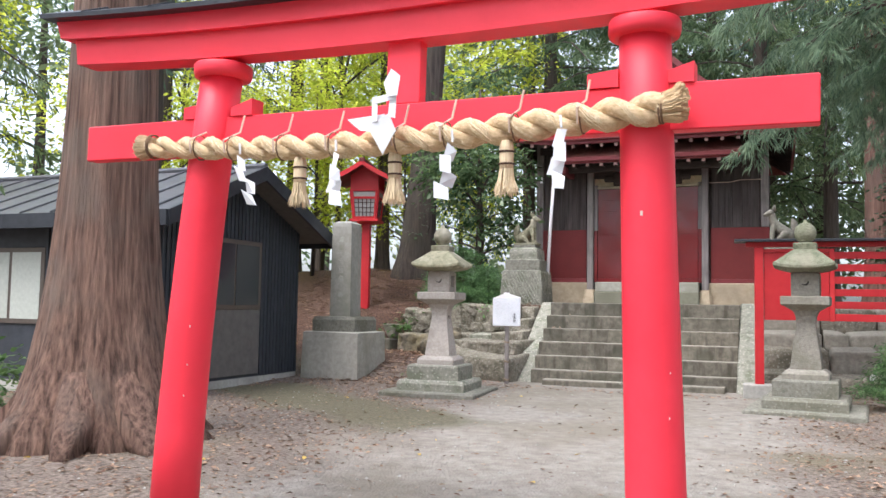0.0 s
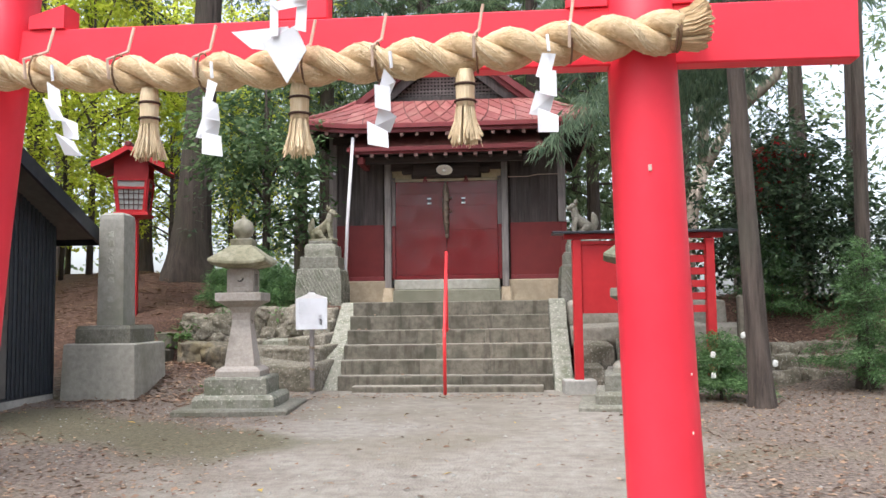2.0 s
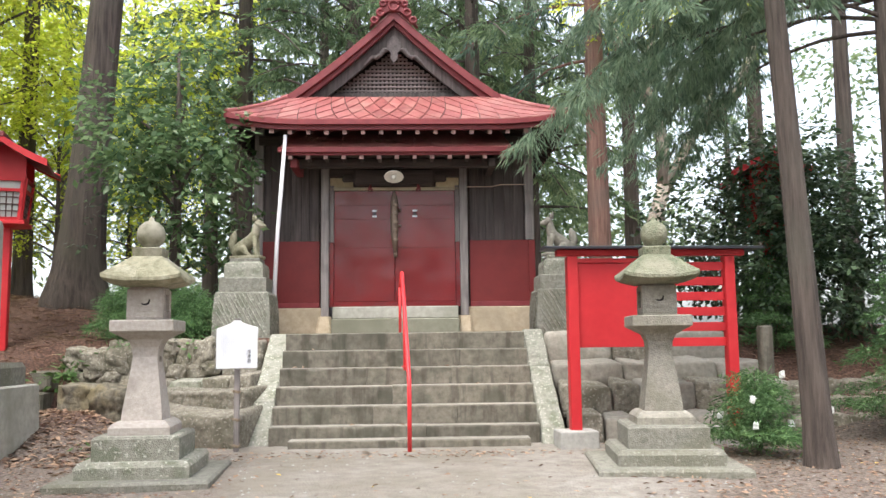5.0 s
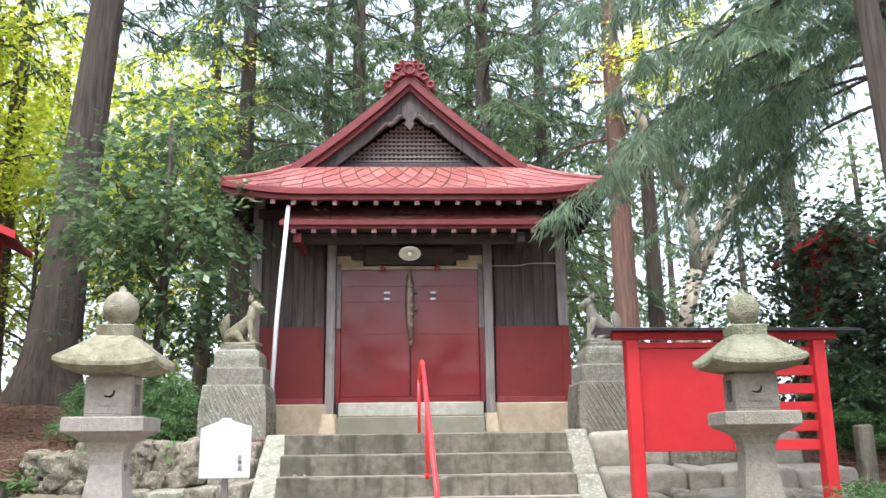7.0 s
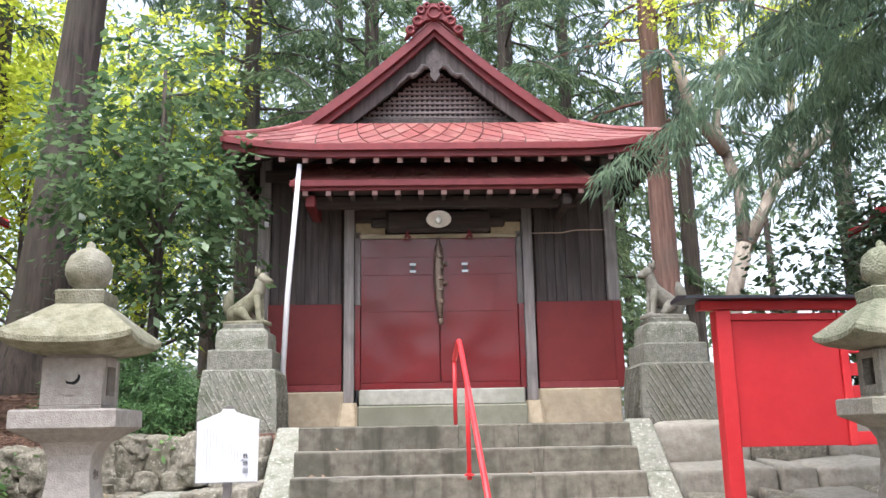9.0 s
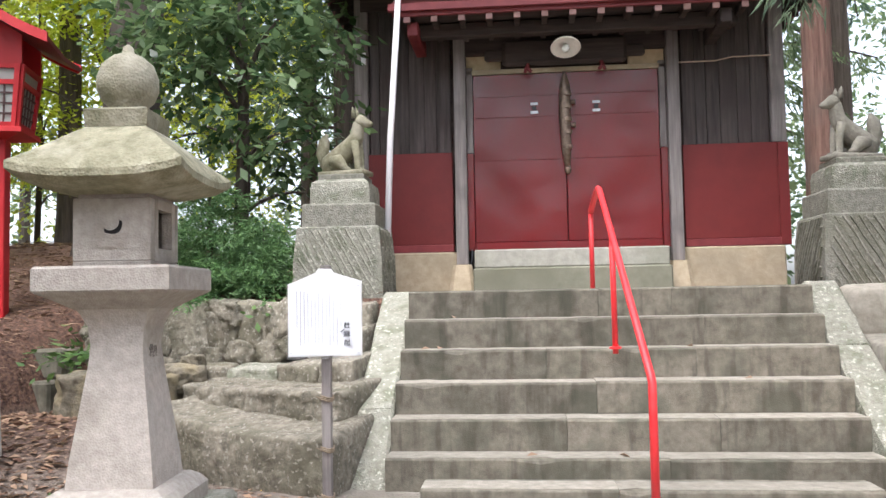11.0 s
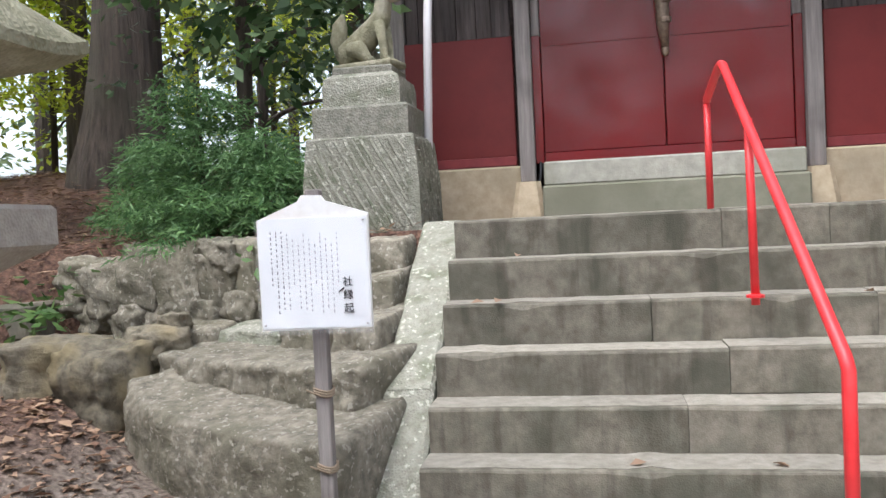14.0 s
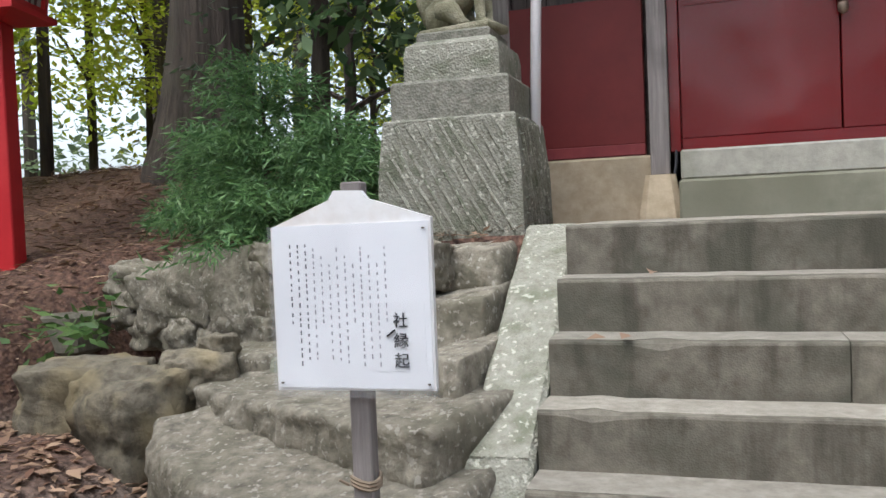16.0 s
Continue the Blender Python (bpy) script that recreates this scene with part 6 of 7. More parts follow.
def broad_crown(blobs, twigs, per, size, seed, droop=0.5, open_side=0.0):
    """Leaf sprays on twigs that point out from clumps."""
    g = np.random.default_rng(seed)
    C = np.array([b[:3] for b in blobs])
    R = np.array([b[3] for b in blobs])
    pick = g.choice(len(blobs), twigs, p=R ** 2 / np.sum(R ** 2))
    d = g.normal(size=(twigs, 3))
    d[:, 2] *= 0.8
    d /= np.linalg.norm(d, axis=1, keepdims=True)
    r = R[pick] * g.uniform(0.35, 1.08, twigs) ** 0.6
    base = C[pick] + d * r[:, None] * np.array([1, 1, 0.85])
    tw = d + g.normal(size=(twigs, 3)) * 0.5
    tw[:, 2] -= droop * 0.5
    tw /= np.linalg.norm(tw, axis=1, keepdims=True)
    k = np.repeat(np.arange(twigs), per)
    n = len(k)
    along = np.tile(np.linspace(0, 1, per), twigs) * size * 3.0
    side = np.where(np.arange(n) % 2 == 0, 1, -1)[:, None]
    up = np.array([[0, 0, 1.0]])
    lat = np.cross(tw, up)
    lat /= np.maximum(np.linalg.norm(lat, axis=1, keepdims=True), 1e-6)
    P = base[k] + tw[k] * along[:, None] + g.normal(size=(n, 3)) * size * 0.25
    D = tw[k] * 0.7 + lat[k] * side * 0.9 + g.normal(size=(n, 3)) * 0.35
    D[:, 2] -= droop * 0.6
    S = np.cross(D, g.normal(size=(n, 3)) * 0.5 + np.array([0, 0, 1.0]))
    L = size * g.uniform(0.7, 1.25, n)
    return leaf_quads(P, D, S, L, L * 0.24)


def conifer_sprays(branches, step, per, length, seed, hang=0.7, slim=0.06):
    """Tufts of hanging needles along branch lines given as lists of points."""
    g = np.random.default_rng(seed)
    Ps, Ds = [], []
    for line, spread in branches:
        line = np.array(line)
        for a, b in zip(line, line[1:]):
            m = max(1, int(np.linalg.norm(b - a) / step))
            for i in range(m):
                p = a + (b - a) * (i + g.uniform()) / m
                ax = (b - a) / np.linalg.norm(b - a)
                lat = np.cross(ax, [0, 0, 1.0])
                lat /= max(np.linalg.norm(lat), 1e-6)
                q = g.normal() * spread
                tip = p + lat * q + np.array([0, 0, -abs(q) * 0.35])
                n = per
                f = g.uniform(0.1, 1, n)[:, None]
                P = p + (tip - p) * f + g.normal(size=(n, 3)) * 0.03
                D = ax * 0.5 + lat * np.sign(q) * 0.6 + g.normal(size=(n, 3)) * 0.45
                D[:, 2] -= hang
                Ps.append(P), Ds.append(D)
    P, D = np.concatenate(Ps), np.concatenate(Ds)
    n = len(P)
    L = length * g.uniform(0.5, 1.3, n)
    return leaf_quads(P, D, g.normal(size=(n, 3)), L, L * slim + 0.002, 0.0)


def limb(a, b, sag, n=6, seed=0):
    g = random.Random(seed)
    a, b = Vector(a), Vector(b)
    out = []
    for i in range(n + 1):
        f = i / n
        p = a.lerp(b, f)
        p.z += sag * math.sin(math.pi * f) - abs(sag) * 0.3 * f * f
        p += Vector((g.uniform(-1, 1), g.uniform(-1, 1), g.uniform(-1, 1))) * 0.04 * (b - a).length * f * (1 - f)
        out.append(p)
    return out


def trunk_mesh(r0, r1, h, lean=(0, 0), flare=1.6, n=20, seed=0, ridges=0.05, rings=26, bow=0.0):
    out = []
    for i in range(rings + 1):
        f = (i / rings) ** 1.5
        z = -0.25 + (h + 0.25) * f
        r = r0 + (r1 - r0) * f + r0 * (flare - 1) * math.exp(-max(0, z) / (r0 * 1.9))
        ring = []
        for k in range(n):
            a = 2 * math.pi * k / n
            root = 1 + 0.35 * (flare - 1) * math.exp(-max(0, z) / (r0 * 1.2)) * noise.noise(Vector((math.cos(a) * 1.6 + seed * 5, math.sin(a) * 1.6, 0)))
            q = r * root * (1 + ridges * noise.noise(Vector((math.cos(a) * 4 + seed, math.sin(a) * 4, z * 0.35))) + ridges * 0.5 * math.sin(a * 9 + seed + z * 0.3) + ridges * 0.35 * math.sin(a * 23 + 2 * noise.noise(Vector((a, z * 0.5, seed)))))
            ring.append((math.cos(a) * q + lean[0] * f + bow * math.sin(math.pi * f), math.sin(a) * q + lean[1] * f, z))
        out.append(ring)
    return Build().loft(out)


def crown_part(V, mat, parent, name="crown"):
    ob = new(name, quads(name, V, mat))
    ob.parent = parent
    return ob


def cedar(x, y, r, h, mat, seed, first, count, reach, label, lean=(0, 0), flare=1.5, dens=1.0, nseg=20, sector=None, leaf=None, length=0.26):
    z = height(x, y)
    t = thing("cedar_tree", (x, y, z), label, "tree", "cedars of the grove")
    part("trunk", trunk_mesh(r, r * 0.35, h, lean, flare, nseg, seed), mat, t, "", True)
    g = random.Random(seed)
    lines = []
    lb = Build()
    for i in range(count):
        f = i / max(1, count - 1)
        zz = first + (h * 0.98 - first) * f
        a = g.uniform(*sector) if sector else i * 2.4 + g.uniform(-0.4, 0.4)
        ln = reach * (1 - 0.75 * f) * g.uniform(0.7, 1.15)
        fz = zz / h
        o = (lean[0] * fz, lean[1] * fz, zz)
        tip = (o[0] + math.cos(a) * ln, o[1] + math.sin(a) * ln, zz - ln * g.uniform(0.05, 0.4))
        line = limb(o, tip, 0.12 * ln, 5, seed * 100 + i)
        lb.tube(line, [0.035 * (1 - k / 6.5) * (1 - 0.5 * f) + 0.006 for k in range(len(line))], 5)
        lines.append(([tuple(p) for p in line[1:]], 0.32 * ln / 2 + 0.1))
    part("branches_wood", lb, mat, t)
    t.children[-1].name = "limb"
    if lines:
        crown_part(conifer_sprays(lines, 0.085 / dens, int(11 * dens), length, seed), leaf or CEDAR_LEAF, t)
    return t


def broadleaf(x, y, z, blobs, twigs, per, size, mat, seed, label, bark=None, r=0.06, name="broadleaf_tree", category="tree", group="", droop=0.5):
    t = thing(name, (x, y, z), label, category, group)
    g = random.Random(seed)
    b = Build()
    top = max(q[2] for q in blobs)
    b.tube([(0, 0, -0.2), (0.05, 0.02, top * 0.4), (0.02, 0, top)], [r, r * 0.8, r * 0.3], 9, wob=0.2, seed=seed)
    part("trunk", b, bark or TRUNK_BARK, t, "", True)
    for i, q in enumerate(blobs):
        s = (0.03, 0.0, min(q[2] * 0.75, top * 0.8))
        part("limb", Build().tube(limb(s, q[:3], 0.1, 5, seed + i), [r * 0.45, r * 0.4, r * 0.33, r * 0.26, r * 0.18, r * 0.08], 6), bark or TRUNK_BARK, t)
    crown_part(broad_crown(blobs, twigs, per, size, seed, droop), mat, t)
    return t


# the great cedar beside the gate
t = cedar(-3.5, -7.35, 0.43, 15, CEDAR_BARK, 3, 9.0, 26, 3.4, "huge red-brown cedar with furrowed bark and flared roots", flare=1.95, nseg=64)
for i in range(9):
    a = 2 * math.pi * i / 9 + 0.3
    p = [(math.cos(a) * q, math.sin(a) * q, z) for q, z in ((0.42, 0.5), (0.62, 0.2), (0.85, 0.04), (1.05, -0.08))]
    part("root", Build().tube(p, [0.22, 0.2, 0.14, 0.07], 10, wob=0.4, seed=i), CEDAR_BARK, t, "", True)

# cedar beyond the left bank, the slim one by the right bank, and the grove behind
cedar(-5.0, 3.1, 0.32, 15, TRUNK_BARK, 5, 6.5, 26, 3.2, "tall dark cedar on the leaf-covered mound", lean=(0.9, 0.3), flare=1.7, nseg=28)
cedar(3.78, -3.05, 0.125, 9.5, TRUNK_BARK, 8, 4.4, 26, 1.9, "slim cedar leaning over the bank with drooping fronds", lean=(-0.35, 0.2), flare=1.25, dens=1.5, leaf=FROND_LEAF, length=0.2)
cedar(4.2, 7.1, 0.26, 15, RED_BARK, 11, 5.5, 24, 3.2, "straight red-barked cedar behind the hall", flare=1.4)
cedar(6.9, 2.2, 0.14, 13, TRUNK_BARK, 13, 7.0, 20, 2.4, "cedar on the stony bank", lean=(0.2, 0), flare=1.4)
cedar(9.2, 4.4, 0.11, 13, TRUNK_BARK, 14, 7.5, 18, 2.2, "slender cedar on the far bank", flare=1.3)
cedar(-3.6, 9.0, 0.24, 16, TRUNK_BARK, 15, 4.6, 46, 4.2, "cedar in the grove behind the hall", flare=1.4, dens=1.25, leaf=HAZE_LEAF)
cedar(-1.2, 10.5, 0.25, 16, TRUNK_BARK, 16, 4.6, 46, 4.2, "cedar in the grove behind the hall", flare=1.4, dens=1.25, leaf=HAZE_LEAF)
cedar(1.8, 10.0, 0.25, 16, TRUNK_BARK, 17, 4.6, 46, 4.2, "cedar in the grove behind the hall", flare=1.4, dens=1.25, leaf=HAZE_LEAF)
cedar(-6.8, 5.2, 0.17, 14, TRUNK_BARK, 18, 6.5, 20, 2.8, "dark straight cedar on the mound", flare=1.3)
cedar(-8.6, 4.0, 0.2, 14, TRUNK_BARK, 19, 6.0, 20, 2.8, "dark straight cedar on the mound", flare=1.3)
cedar(-10.5, 1.5, 0.25, 14, TRUNK_BARK, 20, 5.0, 24, 3.0, "cedar behind the shed", flare=1.3)
cedar(-8.5, -1.2, 0.3, 15, TRUNK_BARK, 21, 6.0, 24, 3.2, "cedar behind the shed", flare=1.3)
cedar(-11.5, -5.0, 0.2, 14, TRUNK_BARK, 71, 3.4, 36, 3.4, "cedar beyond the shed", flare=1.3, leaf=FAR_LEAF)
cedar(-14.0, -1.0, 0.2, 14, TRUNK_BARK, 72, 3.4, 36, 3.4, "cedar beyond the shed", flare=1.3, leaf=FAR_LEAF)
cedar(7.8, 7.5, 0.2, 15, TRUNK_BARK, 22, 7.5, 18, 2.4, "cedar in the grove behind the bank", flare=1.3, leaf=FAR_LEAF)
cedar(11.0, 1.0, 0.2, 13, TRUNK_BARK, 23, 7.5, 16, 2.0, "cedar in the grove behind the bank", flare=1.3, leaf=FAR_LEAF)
cedar(5.8, 10.5, 0.22, 15, TRUNK_BARK, 24, 6.0, 26, 3.2, "cedar in the grove behind the hall", flare=1.3)

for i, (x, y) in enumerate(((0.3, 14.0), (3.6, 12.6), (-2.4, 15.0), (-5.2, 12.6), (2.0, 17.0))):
    cedar(x, y, 0.22, 17, TRUNK_BARK, 60 + i, 3.6, 52, 4.4, "cedar far behind the hall, haze put into its leaf colour", flare=1.3, dens=1.15, leaf=FAR_LEAF)

# drooping fronds of a great cedar that overhangs the bank on the right
def overhang():
    t = thing("overhanging_cedar", (5.6, -1.2, height(5.6, -1.2)), "cedar whose blue-green fronds hang before the hall's eaves", "tree", "cedars of the grove")
    part("trunk", trunk_mesh(0.1, 0.05, 11, (0.3, 0.3), 1.4, 16, 4), TRUNK_BARK, t, "", True)
    g = random.Random(31)
    lines = []
    for i in range(34):
        zz = g.uniform(4.5, 9.4)
        a = g.uniform(radians(118), radians(215))
        ln = g.uniform(1.6, 4.2)
        tip = (math.cos(a) * ln, math.sin(a) * ln * 0.9, zz - ln * g.uniform(0.12, 0.34))
        line = limb((0.1, 0.1, zz), tip, 0.35, 7, i)
        part("limb", Build().tube(line, [0.03 - 0.0033 * k for k in range(8)], 5), TRUNK_BARK, t)
        lines.append(([tuple(p) for p in line[4:]], 0.3))
        for k in (5, 6, 7):
            p = line[k]
            for s in (-1, 1):
                q = p + Vector((math.cos(a + s * 0.9) * 0.55, math.sin(a + s * 0.9) * 0.55, -0.4))
                lines.append(([tuple(p), tuple(p.lerp(q, 0.5)), tuple(q)], 0.14))
    crown_part(conifer_sprays(lines, 0.05, 15, 0.17, 77, 1.0, 0.04), FROND_LEAF, t)


overhang()


# pale forked tree
def forked():
    t = thing("pale_forked_tree", (5.2, 6.6, height(5.2, 6.6)), "pale smooth-barked tree that forks into crooked limbs", "tree")
    runs = [[(-0.25, 0, -0.2), (-0.15, 0, 1.2), (0.0, 0, 2.2), (0.25, 0, 3.0)], [(0.25, 0, 3.0), (0.3, 0.1, 4.0), (0.0, 0.2, 5.2), (0.3, 0.2, 7.0)], [(0.2, 0, 2.8), (0.7, 0, 3.7), (1.3, 0.1, 4.7), (1.5, 0.2, 6.4)], [(0.1, 0.1, 4.7), (-0.5, 0, 5.5), (-0.7, 0, 6.6)], [(1.1, 0.1, 4.3), (1.9, 0, 5.0), (2.3, 0, 6.0)]]
    for i, p in enumerate(runs):
        rr = [0.2, 0.17, 0.15, 0.15] if i == 0 else [0.13, 0.11, 0.085, 0.05][:len(p)]
        part("trunk" if i == 0 else "limb", Build().tube(p, rr, 10, wob=0.15, seed=i), PALE_BARK, t, "", True)
    crown_part(broad_crown([(0.3, 0.2, 7.4, 1.2), (1.8, 0.2, 6.8, 1.1), (-0.8, 0, 7.0, 0.9)], 500, 7, 0.11, 5), MAPLE_LEAF, t)


forked()

# broad-leaved tree between the mound and the hall
broadleaf(-3.0, 1.35, height(-3.0, 1.35), [(0.2, -0.2, 2.0, 0.75), (0.55, -0.3, 2.6, 0.55), (-0.3, -0.2, 2.8, 0.8), (0.15, 0, 3.4, 0.75), (-0.7, 0.1, 3.2, 0.6), (0.6, 0, 1.5, 0.45), (0.1, 0.1, 4.0, 0.5), (-0.5, -0.2, 2.3, 0.45)],
          430, 9, 0.14, BROAD_LEAF, 2, "leafy evergreen tree with glossy mid-green leaves", r=0.07)
broadleaf(-3.5, 2.9, height(-3.5, 2.9), [(0, 0, 1.0, 0.6), (0.5, 0.1, 1.5, 0.5), (-0.5, 0, 1.6, 0.6), (0.1, 0, 2.2, 0.7), (-0.9, 0.2, 0.9, 0.5), (0.9, 0.2, 0.8, 0.5)],
          110, 8, 0.11, DARK_LEAF, 3, "dark evergreen shrub under the trees", name="evergreen_shrub", category="shrub", group="evergreen shrubs")
broadleaf(5.3, 2.3, height(5.3, 2.3), [(0, 0, 1.2, 0.9), (-0.7, 0, 1.9, 0.7), (0.6, 0, 2.0, 0.8), (0.1, 0, 2.6, 0.7), (-0.9, 0.2, 0.9, 0.6), (0.9, 0, 0.9, 0.7), (-0.2, -0.3, 0.7, 0.6)],
          780, 8, 0.12, DARK_LEAF, 4, "dense dark camellia bush on the bank", name="evergreen_shrub", category="shrub", group="evergreen shrubs")
broadleaf(7.6, 0.4, height(7.6, 0.4), [(0, 0, 1.1, 0.9), (-0.7, 0, 1.5, 0.7), (0.6, 0, 1.8, 0.9), (0.9, 0, 0.9, 0.8)],
          750, 8, 0.12, DARK_LEAF, 5, "dark broad-leaved bush on the bank", name="evergreen_shrub", category="shrub", group="evergreen shrubs")

broadleaf(5.35, 0.75, height(5.35, 0.75), [(0.2, 0, 0.8, 0.75), (-0.35, 0.1, 1.1, 0.6), (0.5, 0, 1.45, 0.65), (0.0, 0.0, 1.75, 0.5), (0.75, 0.1, 0.7, 0.6), (0.6, 0, 2.0, 0.45), (-0.25, 0.1, 2.3, 0.5), (0.2, 0.1, 2.55, 0.42)],
          1150, 8, 0.11, DARK_LEAF, 9, "dense dark camellia bush around the red lantern post", name="evergreen_shrub", category="shrub", group="evergreen shrubs")

# yellow-green maples, their glow against the light painted into the leaf colour
for i, (x, y, k) in enumerate(((-7.2, 3.6, 1.0), (-6.0, 5.6, 0.8), (-8.4, 1.2, 0.8), (-9.5, 7.0, 1.3), (-6.2, 9.0, 1.3), (-12.0, 4.0, 1.3), (-13.5, -2.5, 1.2), (12.5, 6.0, 1.2))):
    gg = random.Random(i)
    blobs = [(gg.uniform(-1.5, 1.5) * k, gg.uniform(-1.2, 1.2) * k, gg.uniform(1.8, 6.5) * k, gg.uniform(0.6, 1.1) * k) for _ in range(11)]
    broadleaf(x, y, height(x, y), blobs, 1100, 7, 0.12 * k, MAPLE_LEAF, 40 + i, "young maple with thin yellow-green leaves, backlight put into their colour", r=0.07, group="maples of the grove", droop=0.3)


# low maple boughs that close the gap between the trunks on the mound
for i, (x, y, k) in enumerate(((-7.4, 2.9, 1.0), (-9.0, 4.8, 1.1), (-7.9, 6.2, 1.1), (-6.0, 4.6, 0.8), (-10.5, 2.6, 1.1), (-4.9, 6.8, 0.9), (-9.6, 0.6, 1.0))):
    gg = random.Random(90 + i)
    blobs = [(gg.uniform(-1.3, 1.3) * k, gg.uniform(-1.0, 1.0) * k, gg.uniform(0.7, 4.2) * k, gg.uniform(0.35, 0.75) * k) for _ in range(13)]
    broadleaf(x, y, height(x, y), blobs, 430, 7, 0.11 * k, MAPLE_LEAF, 70 + i, "low maple with thin yellow-green leaves, backlight put into their colour", r=0.05, group="maples of the grove", droop=0.3)


# low firs
def young_fir(x, y, z, h, reach, seed, label, flowers=0):
    t = thing("young_fir", (x, y, z), label, "sapling", "young firs")
    part("stem", Build().tube([(0, 0, -0.1), (0.02, 0, h * 0.5), (0, 0, h)], [0.02, 0.016, 0.005], 7), TRUNK_BARK, t)
    g = random.Random(seed)
    lines = []
    for i in range(34):
        zz = h * (0.08 + 0.9 * i / 34)
        a = i * 2.4
        ln = reach * (1 - 0.7 * i / 34) * g.uniform(0.7, 1.1)
        line = limb((0, 0, zz), (math.cos(a) * ln, math.sin(a) * ln, zz + ln * g.uniform(-0.2, 0.25)), 0.05, 4, seed + i)
        lines.append(([tuple(p) for p in line], 0.13))
    crown_part(conifer_sprays(lines, 0.016, 12, 0.07, seed, 0.12, 0.05), FERN_LEAF, t, "foliage")
    for i in range(flowers):
        p = (g.uniform(-0.5, 0.55), g.uniform(-0.5, 0.1), g.uniform(0.25, 0.75))
        part("blossom", Build().rock(*p, 0.05, 0.03, 0.06, i, 0.6, 3), WHITE_FLOWER, t)


young_fir(-3.05, 0.75, height(-3.05, 0.75), 1.05, 0.78, 3, "fresh green young fir on the terrace edge")
young_fir(-2.55, 0.65, height(-2.55, 0.65), 0.65, 0.55, 4, "fresh green young fir on the terrace edge")
young_fir(-3.6, 1.2, height(-3.6, 1.2), 0.7, 0.6, 6, "fresh green young fir on the terrace edge")
young_fir(5.5, -1.5, height(5.5, -1.5), 1.9, 0.9, 14, "young cedar on the stony bank")
young_fir(6.6, -0.9, height(6.6, -0.9), 2.2, 1.0, 15, "young cedar on the stony bank")
young_fir(5.0, 0.6, height(5.0, 0.6), 1.2, 0.8, 16, "young cedar on the stony bank")
young_fir(3.5, -2.35, 0.1, 0.75, 0.62, 5, "low fir with small white blossoms by the slim cedar", 9)


def small_plant(x, y, z, seed, size=0.1, n=26):
    t = thing("ground_plant", (x, y, z), "small leafy plant among the stones", "plant", "small plants")
    b = broad_crown([(0, 0, 0.08, 0.12)], n, 5, size, seed, 0.2)
    crown_part(b, SHRUB_LEAF, t, "leaves")


small_plant(-3.95, 0.35, 0.72, 1, 0.1, 22)
small_plant(-2.75, -1.9, 0.12, 2, 0.06, 8)
small_plant(-5.6, -6.9, 0.1, 3, 0.12, 60)
small_plant(-5.9, -6.6, 0.35, 4, 0.12, 60)
small_plant(-2.25, 0.35, 1.2, 5, 0.09, 12)

# ---------- far woods ----------
g = np.random.default_rng(9)
far = []
for k in range(64):
    a = 2 * math.pi * k / 64 + g.uniform(-0.04, 0.04)
    d = g.uniform(20, 34)
    cx, cy = d * math.cos(a), 0 + d * math.sin(a) + (-3)
    far.append((cx, cy, 0))
tb = Build()
for i, (x, y, _) in enumerate(far):
    tb.tube([(x, y, -0.5), (x + 0.1, y, 6), (x, y, 13)], [0.24, 0.18, 0.08], 7)
solo("far_trunks", tb, TRUNK_BARK, "distant tree trunks around the shrine grove", "trees", kind="stuff")
blobs = []
for x, y, _ in far:
    side = math.atan2(y, x)
    blobs += [(x, y, 12.6, 1.7), (x + 0.5, y, 10.6, 1.7)]
    behind = 1.2 < side < 2.0
    open_side = 2.0 < side < 2.95 or 0.15 < side < 1.2
    for j in range(24 if behind else 3 if open_side else 14):
        blobs.append((x + g.uniform(-2.2, 2.2), y + g.uniform(-2.2, 2.2), g.uniform(2.5, 13), g.uniform(0.9, 1.8)))
tagged(new("far_foliage", quads("far_foliage", broad_crown(blobs, 26000, 6, 0.34, 12, 0.4), FAR_LEAF)), "distant green foliage around the grove, haze put into its colour", "foliage", kind="stuff")

# ---------- litter on the ground ----------
g = np.random.default_rng(21)


def scatter(n, test, length, seed):
    rg = np.random.default_rng(seed)
    P = []
    while len(P) < n:
        x, y = rg.uniform(-7, 7), rg.uniform(-13.5, 4)
        if rg.uniform() < test(x, y):
            P.append((x, y, height(x, y) + rg.uniform(0.003, 0.012)))
    P = np.array(P)
    a = rg.uniform(0, 6.28, n)
    D = np.stack([np.cos(a), np.sin(a), rg.normal(0, 0.15, n)], 1)
    S = np.stack([-np.sin(a), np.cos(a), rg.normal(0, 0.25, n)], 1)
    L = length * rg.uniform(0.5, 1.3, n)
    return leaf_quads(P, D, S, L, L * rg.uniform(0.12, 0.32, n), 0.4)


def bank(x, y):
    if -1.6 < x < 2.0 and y > -1.7:
        return 0
    # few leaves stay in the damp drain
    if abs((x + 2.8) * 0.525 + (y + 4.5) * 0.851) < 0.5 and abs((x + 2.8) * 0.851 - (y + 4.5) * 0.525) < 2.0:
        return 0.06
    off = abs(x - 0.45) - 0.06 * (y + 9.5)
    dense = smooth(0.9, 2.0, off)
    if y > -2.2:
        dense = max(dense, 0.9)
    return 0.055 + 0.9 * dense


tagged(new("leaf_litter", quads("leaf_litter", scatter(34000, bank, 0.055, 5), LITTER_LEAF)), "brown fallen leaves and needles strewn over the earth", "leaf litter", kind="stuff")


def mound_only(x, y):
    return 0.95 if (height(x, y) > 0.55 and (x < -1.6 or x > 2.6) and y > -1.5) else 0.0


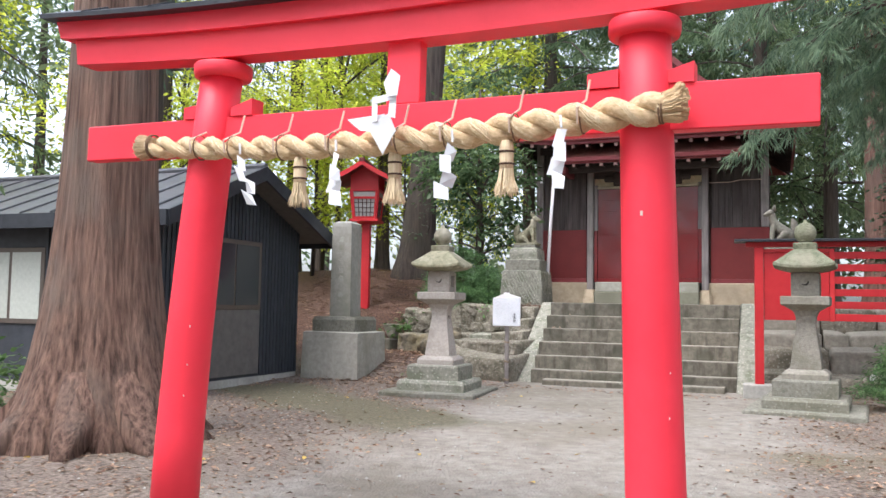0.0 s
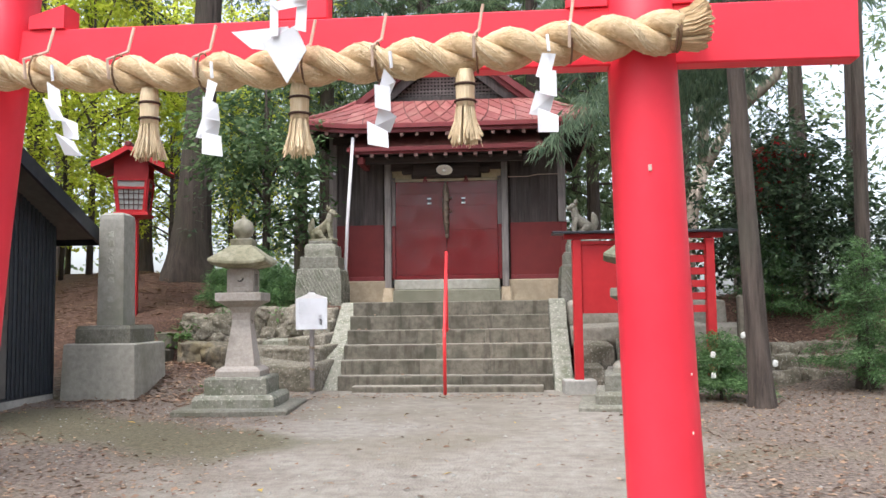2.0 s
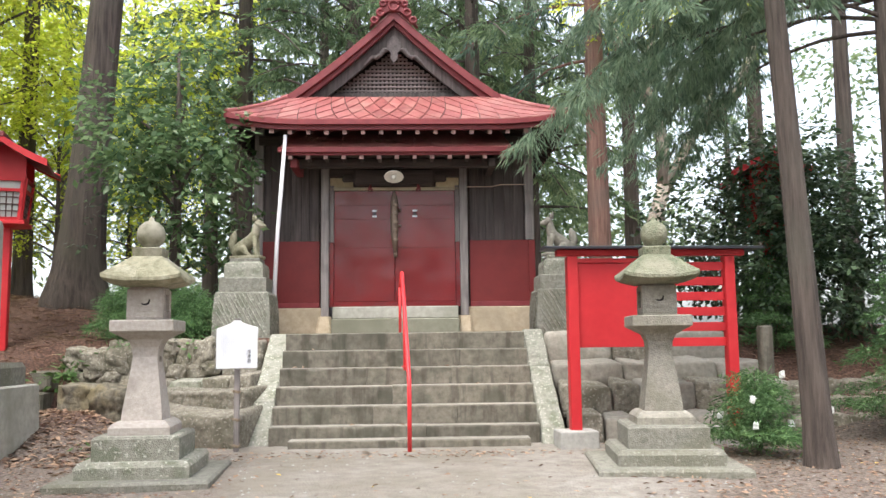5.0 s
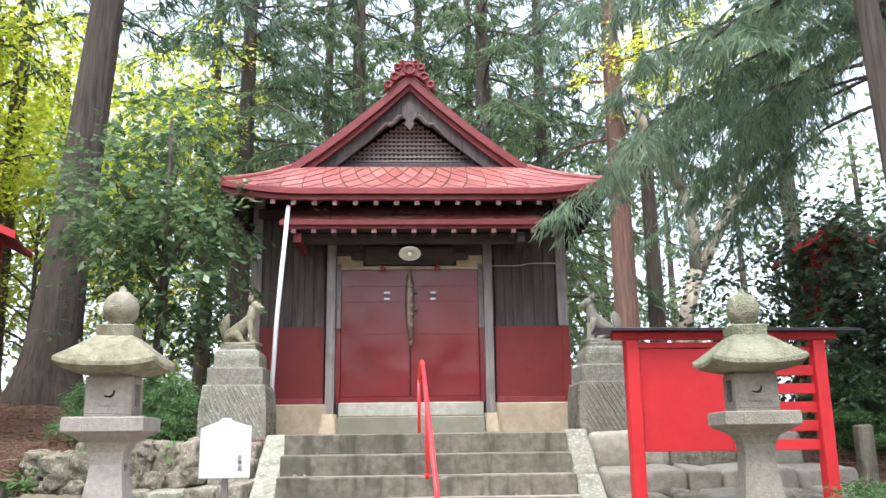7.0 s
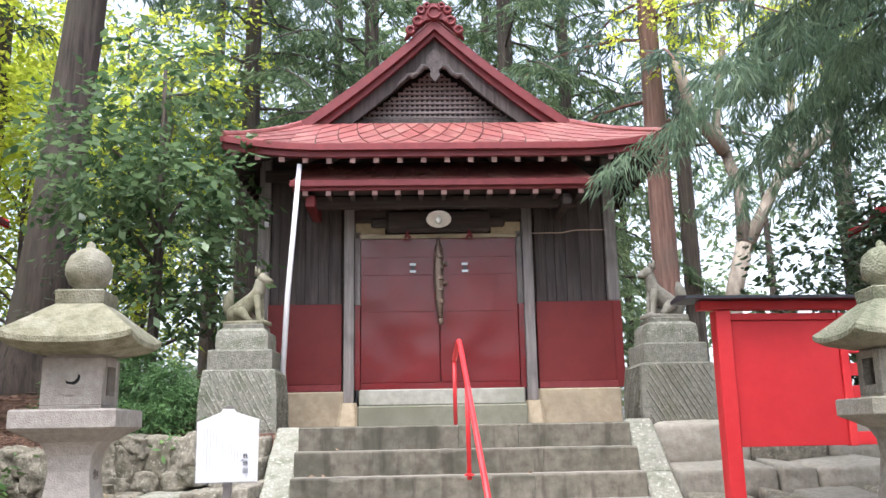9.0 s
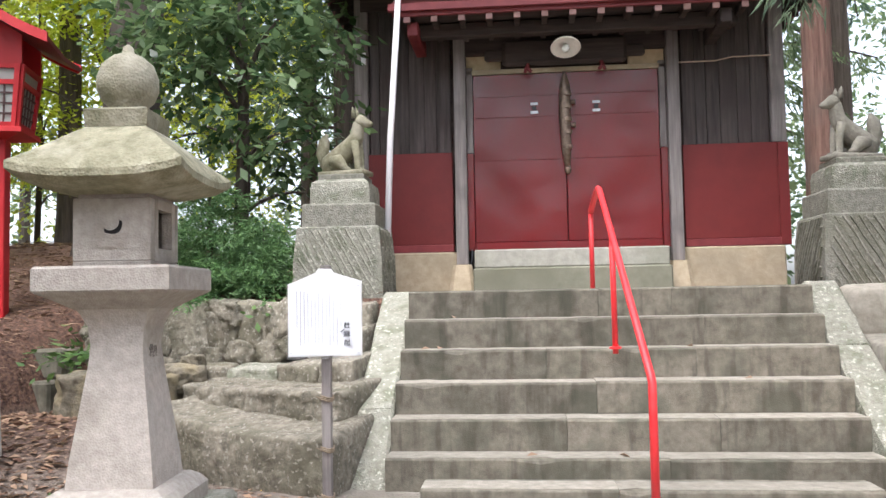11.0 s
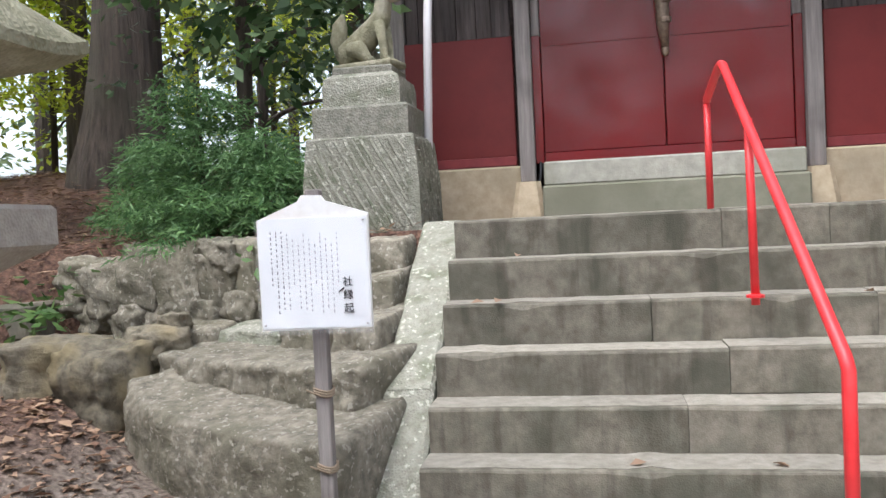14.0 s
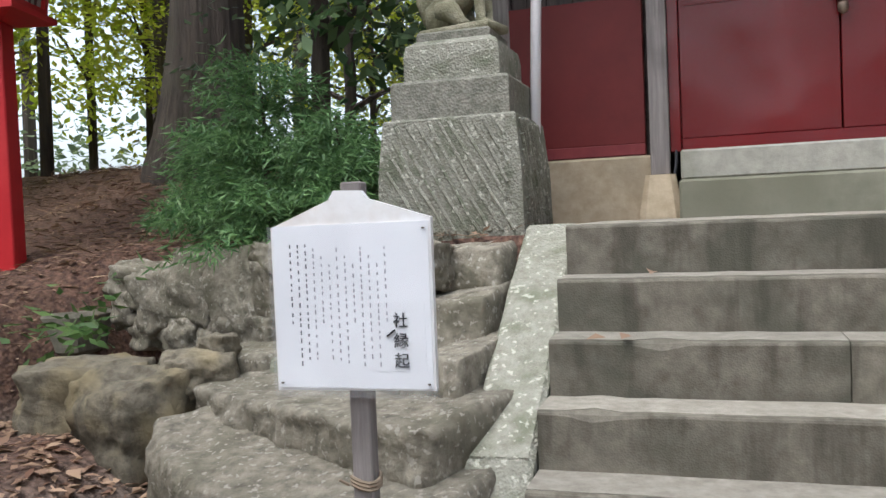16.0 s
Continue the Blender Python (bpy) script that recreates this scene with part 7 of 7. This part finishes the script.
def twigs(n, seed):
    V = scatter(n, mound_only, 0.16, seed)
    mid = V.mean(axis=1, keepdims=True)
    axis_v = V[:, 2:3] - V[:, 0:1]
    axis_v /= np.linalg.norm(axis_v, axis=2, keepdims=True)
    along = np.sum((V - mid) * axis_v, axis=2, keepdims=True) * axis_v
    return mid + along + (V - mid - along) * 0.22


tagged(new("needle_carpet", quads("needle_carpet", twigs(9000, 15), LITTER_LEAF)), "red-brown dead cedar needles and twigs covering the bank", "leaf litter", kind="stuff")
def by_wall(x, y):
    return 0.9 if (-4.2 < x < -1.9 and -2.4 < y < 0.2 and not (x > -2.75 and y > -1.3)) else 0.0


tagged(new("dry_leaves", quads("dry_leaves", scatter(1500, by_wall, 0.085, 31), LITTER_LEAF)), "curled pale brown leaves heaped before the stone wall", "leaf litter", kind="stuff")
tagged(new("yellow_leaves", quads("yellow_leaves", scatter(90, lambda x, y: 0.0 if (-1.6 < x < 2.0 and y > -1.7) else 0.5, 0.07, 6), YELLOW_LEAF)), "a few yellow fallen leaves on the earth", "leaf litter", kind="stuff")
pb = Build()
rg = random.Random(4)
for _ in range(1500):
    x, y = rg.uniform(-4, 5), rg.uniform(-13, -1.9)
    s = rg.uniform(0.006, 0.02)
    z = height(x, y)
    pb.add([(x - s, y, z), (x, y - s, z), (x + s, y, z), (x, y + s, z), (x, y, z + s * 0.7)], [(0, 1, 4), (1, 2, 4), (2, 3, 4), (3, 0, 4)])
solo("pebbles", pb, CONCRETE, "small pale pebbles on the trodden earth", "gravel", kind="stuff")
# a few single leaves lying on the treads
for i, (x, y, z) in enumerate(((-1.1, -0.5, 0.884), (-0.98, -0.49, 0.884), (0.2, -1.12, 0.284), (0.7, -0.5, 0.884), (1.0, -0.6, 0.684), (-0.4, -1.1, 0.284), (-0.9, -0.15, 1.084))):
    a = i * 1.3
    V = leaf_quads(np.array([[x, y, z + 0.006]]), np.array([[math.cos(a), math.sin(a), 0.1]]), np.array([[-math.sin(a), math.cos(a), 0.3]]), np.array([0.07]), np.array([0.022]), 0.5)
    tagged(new("fallen_leaf", quads("fallen_leaf", V, LITTER_LEAF)), "dry brown leaf lying on a stone step", "leaf", "leaves on the steps")
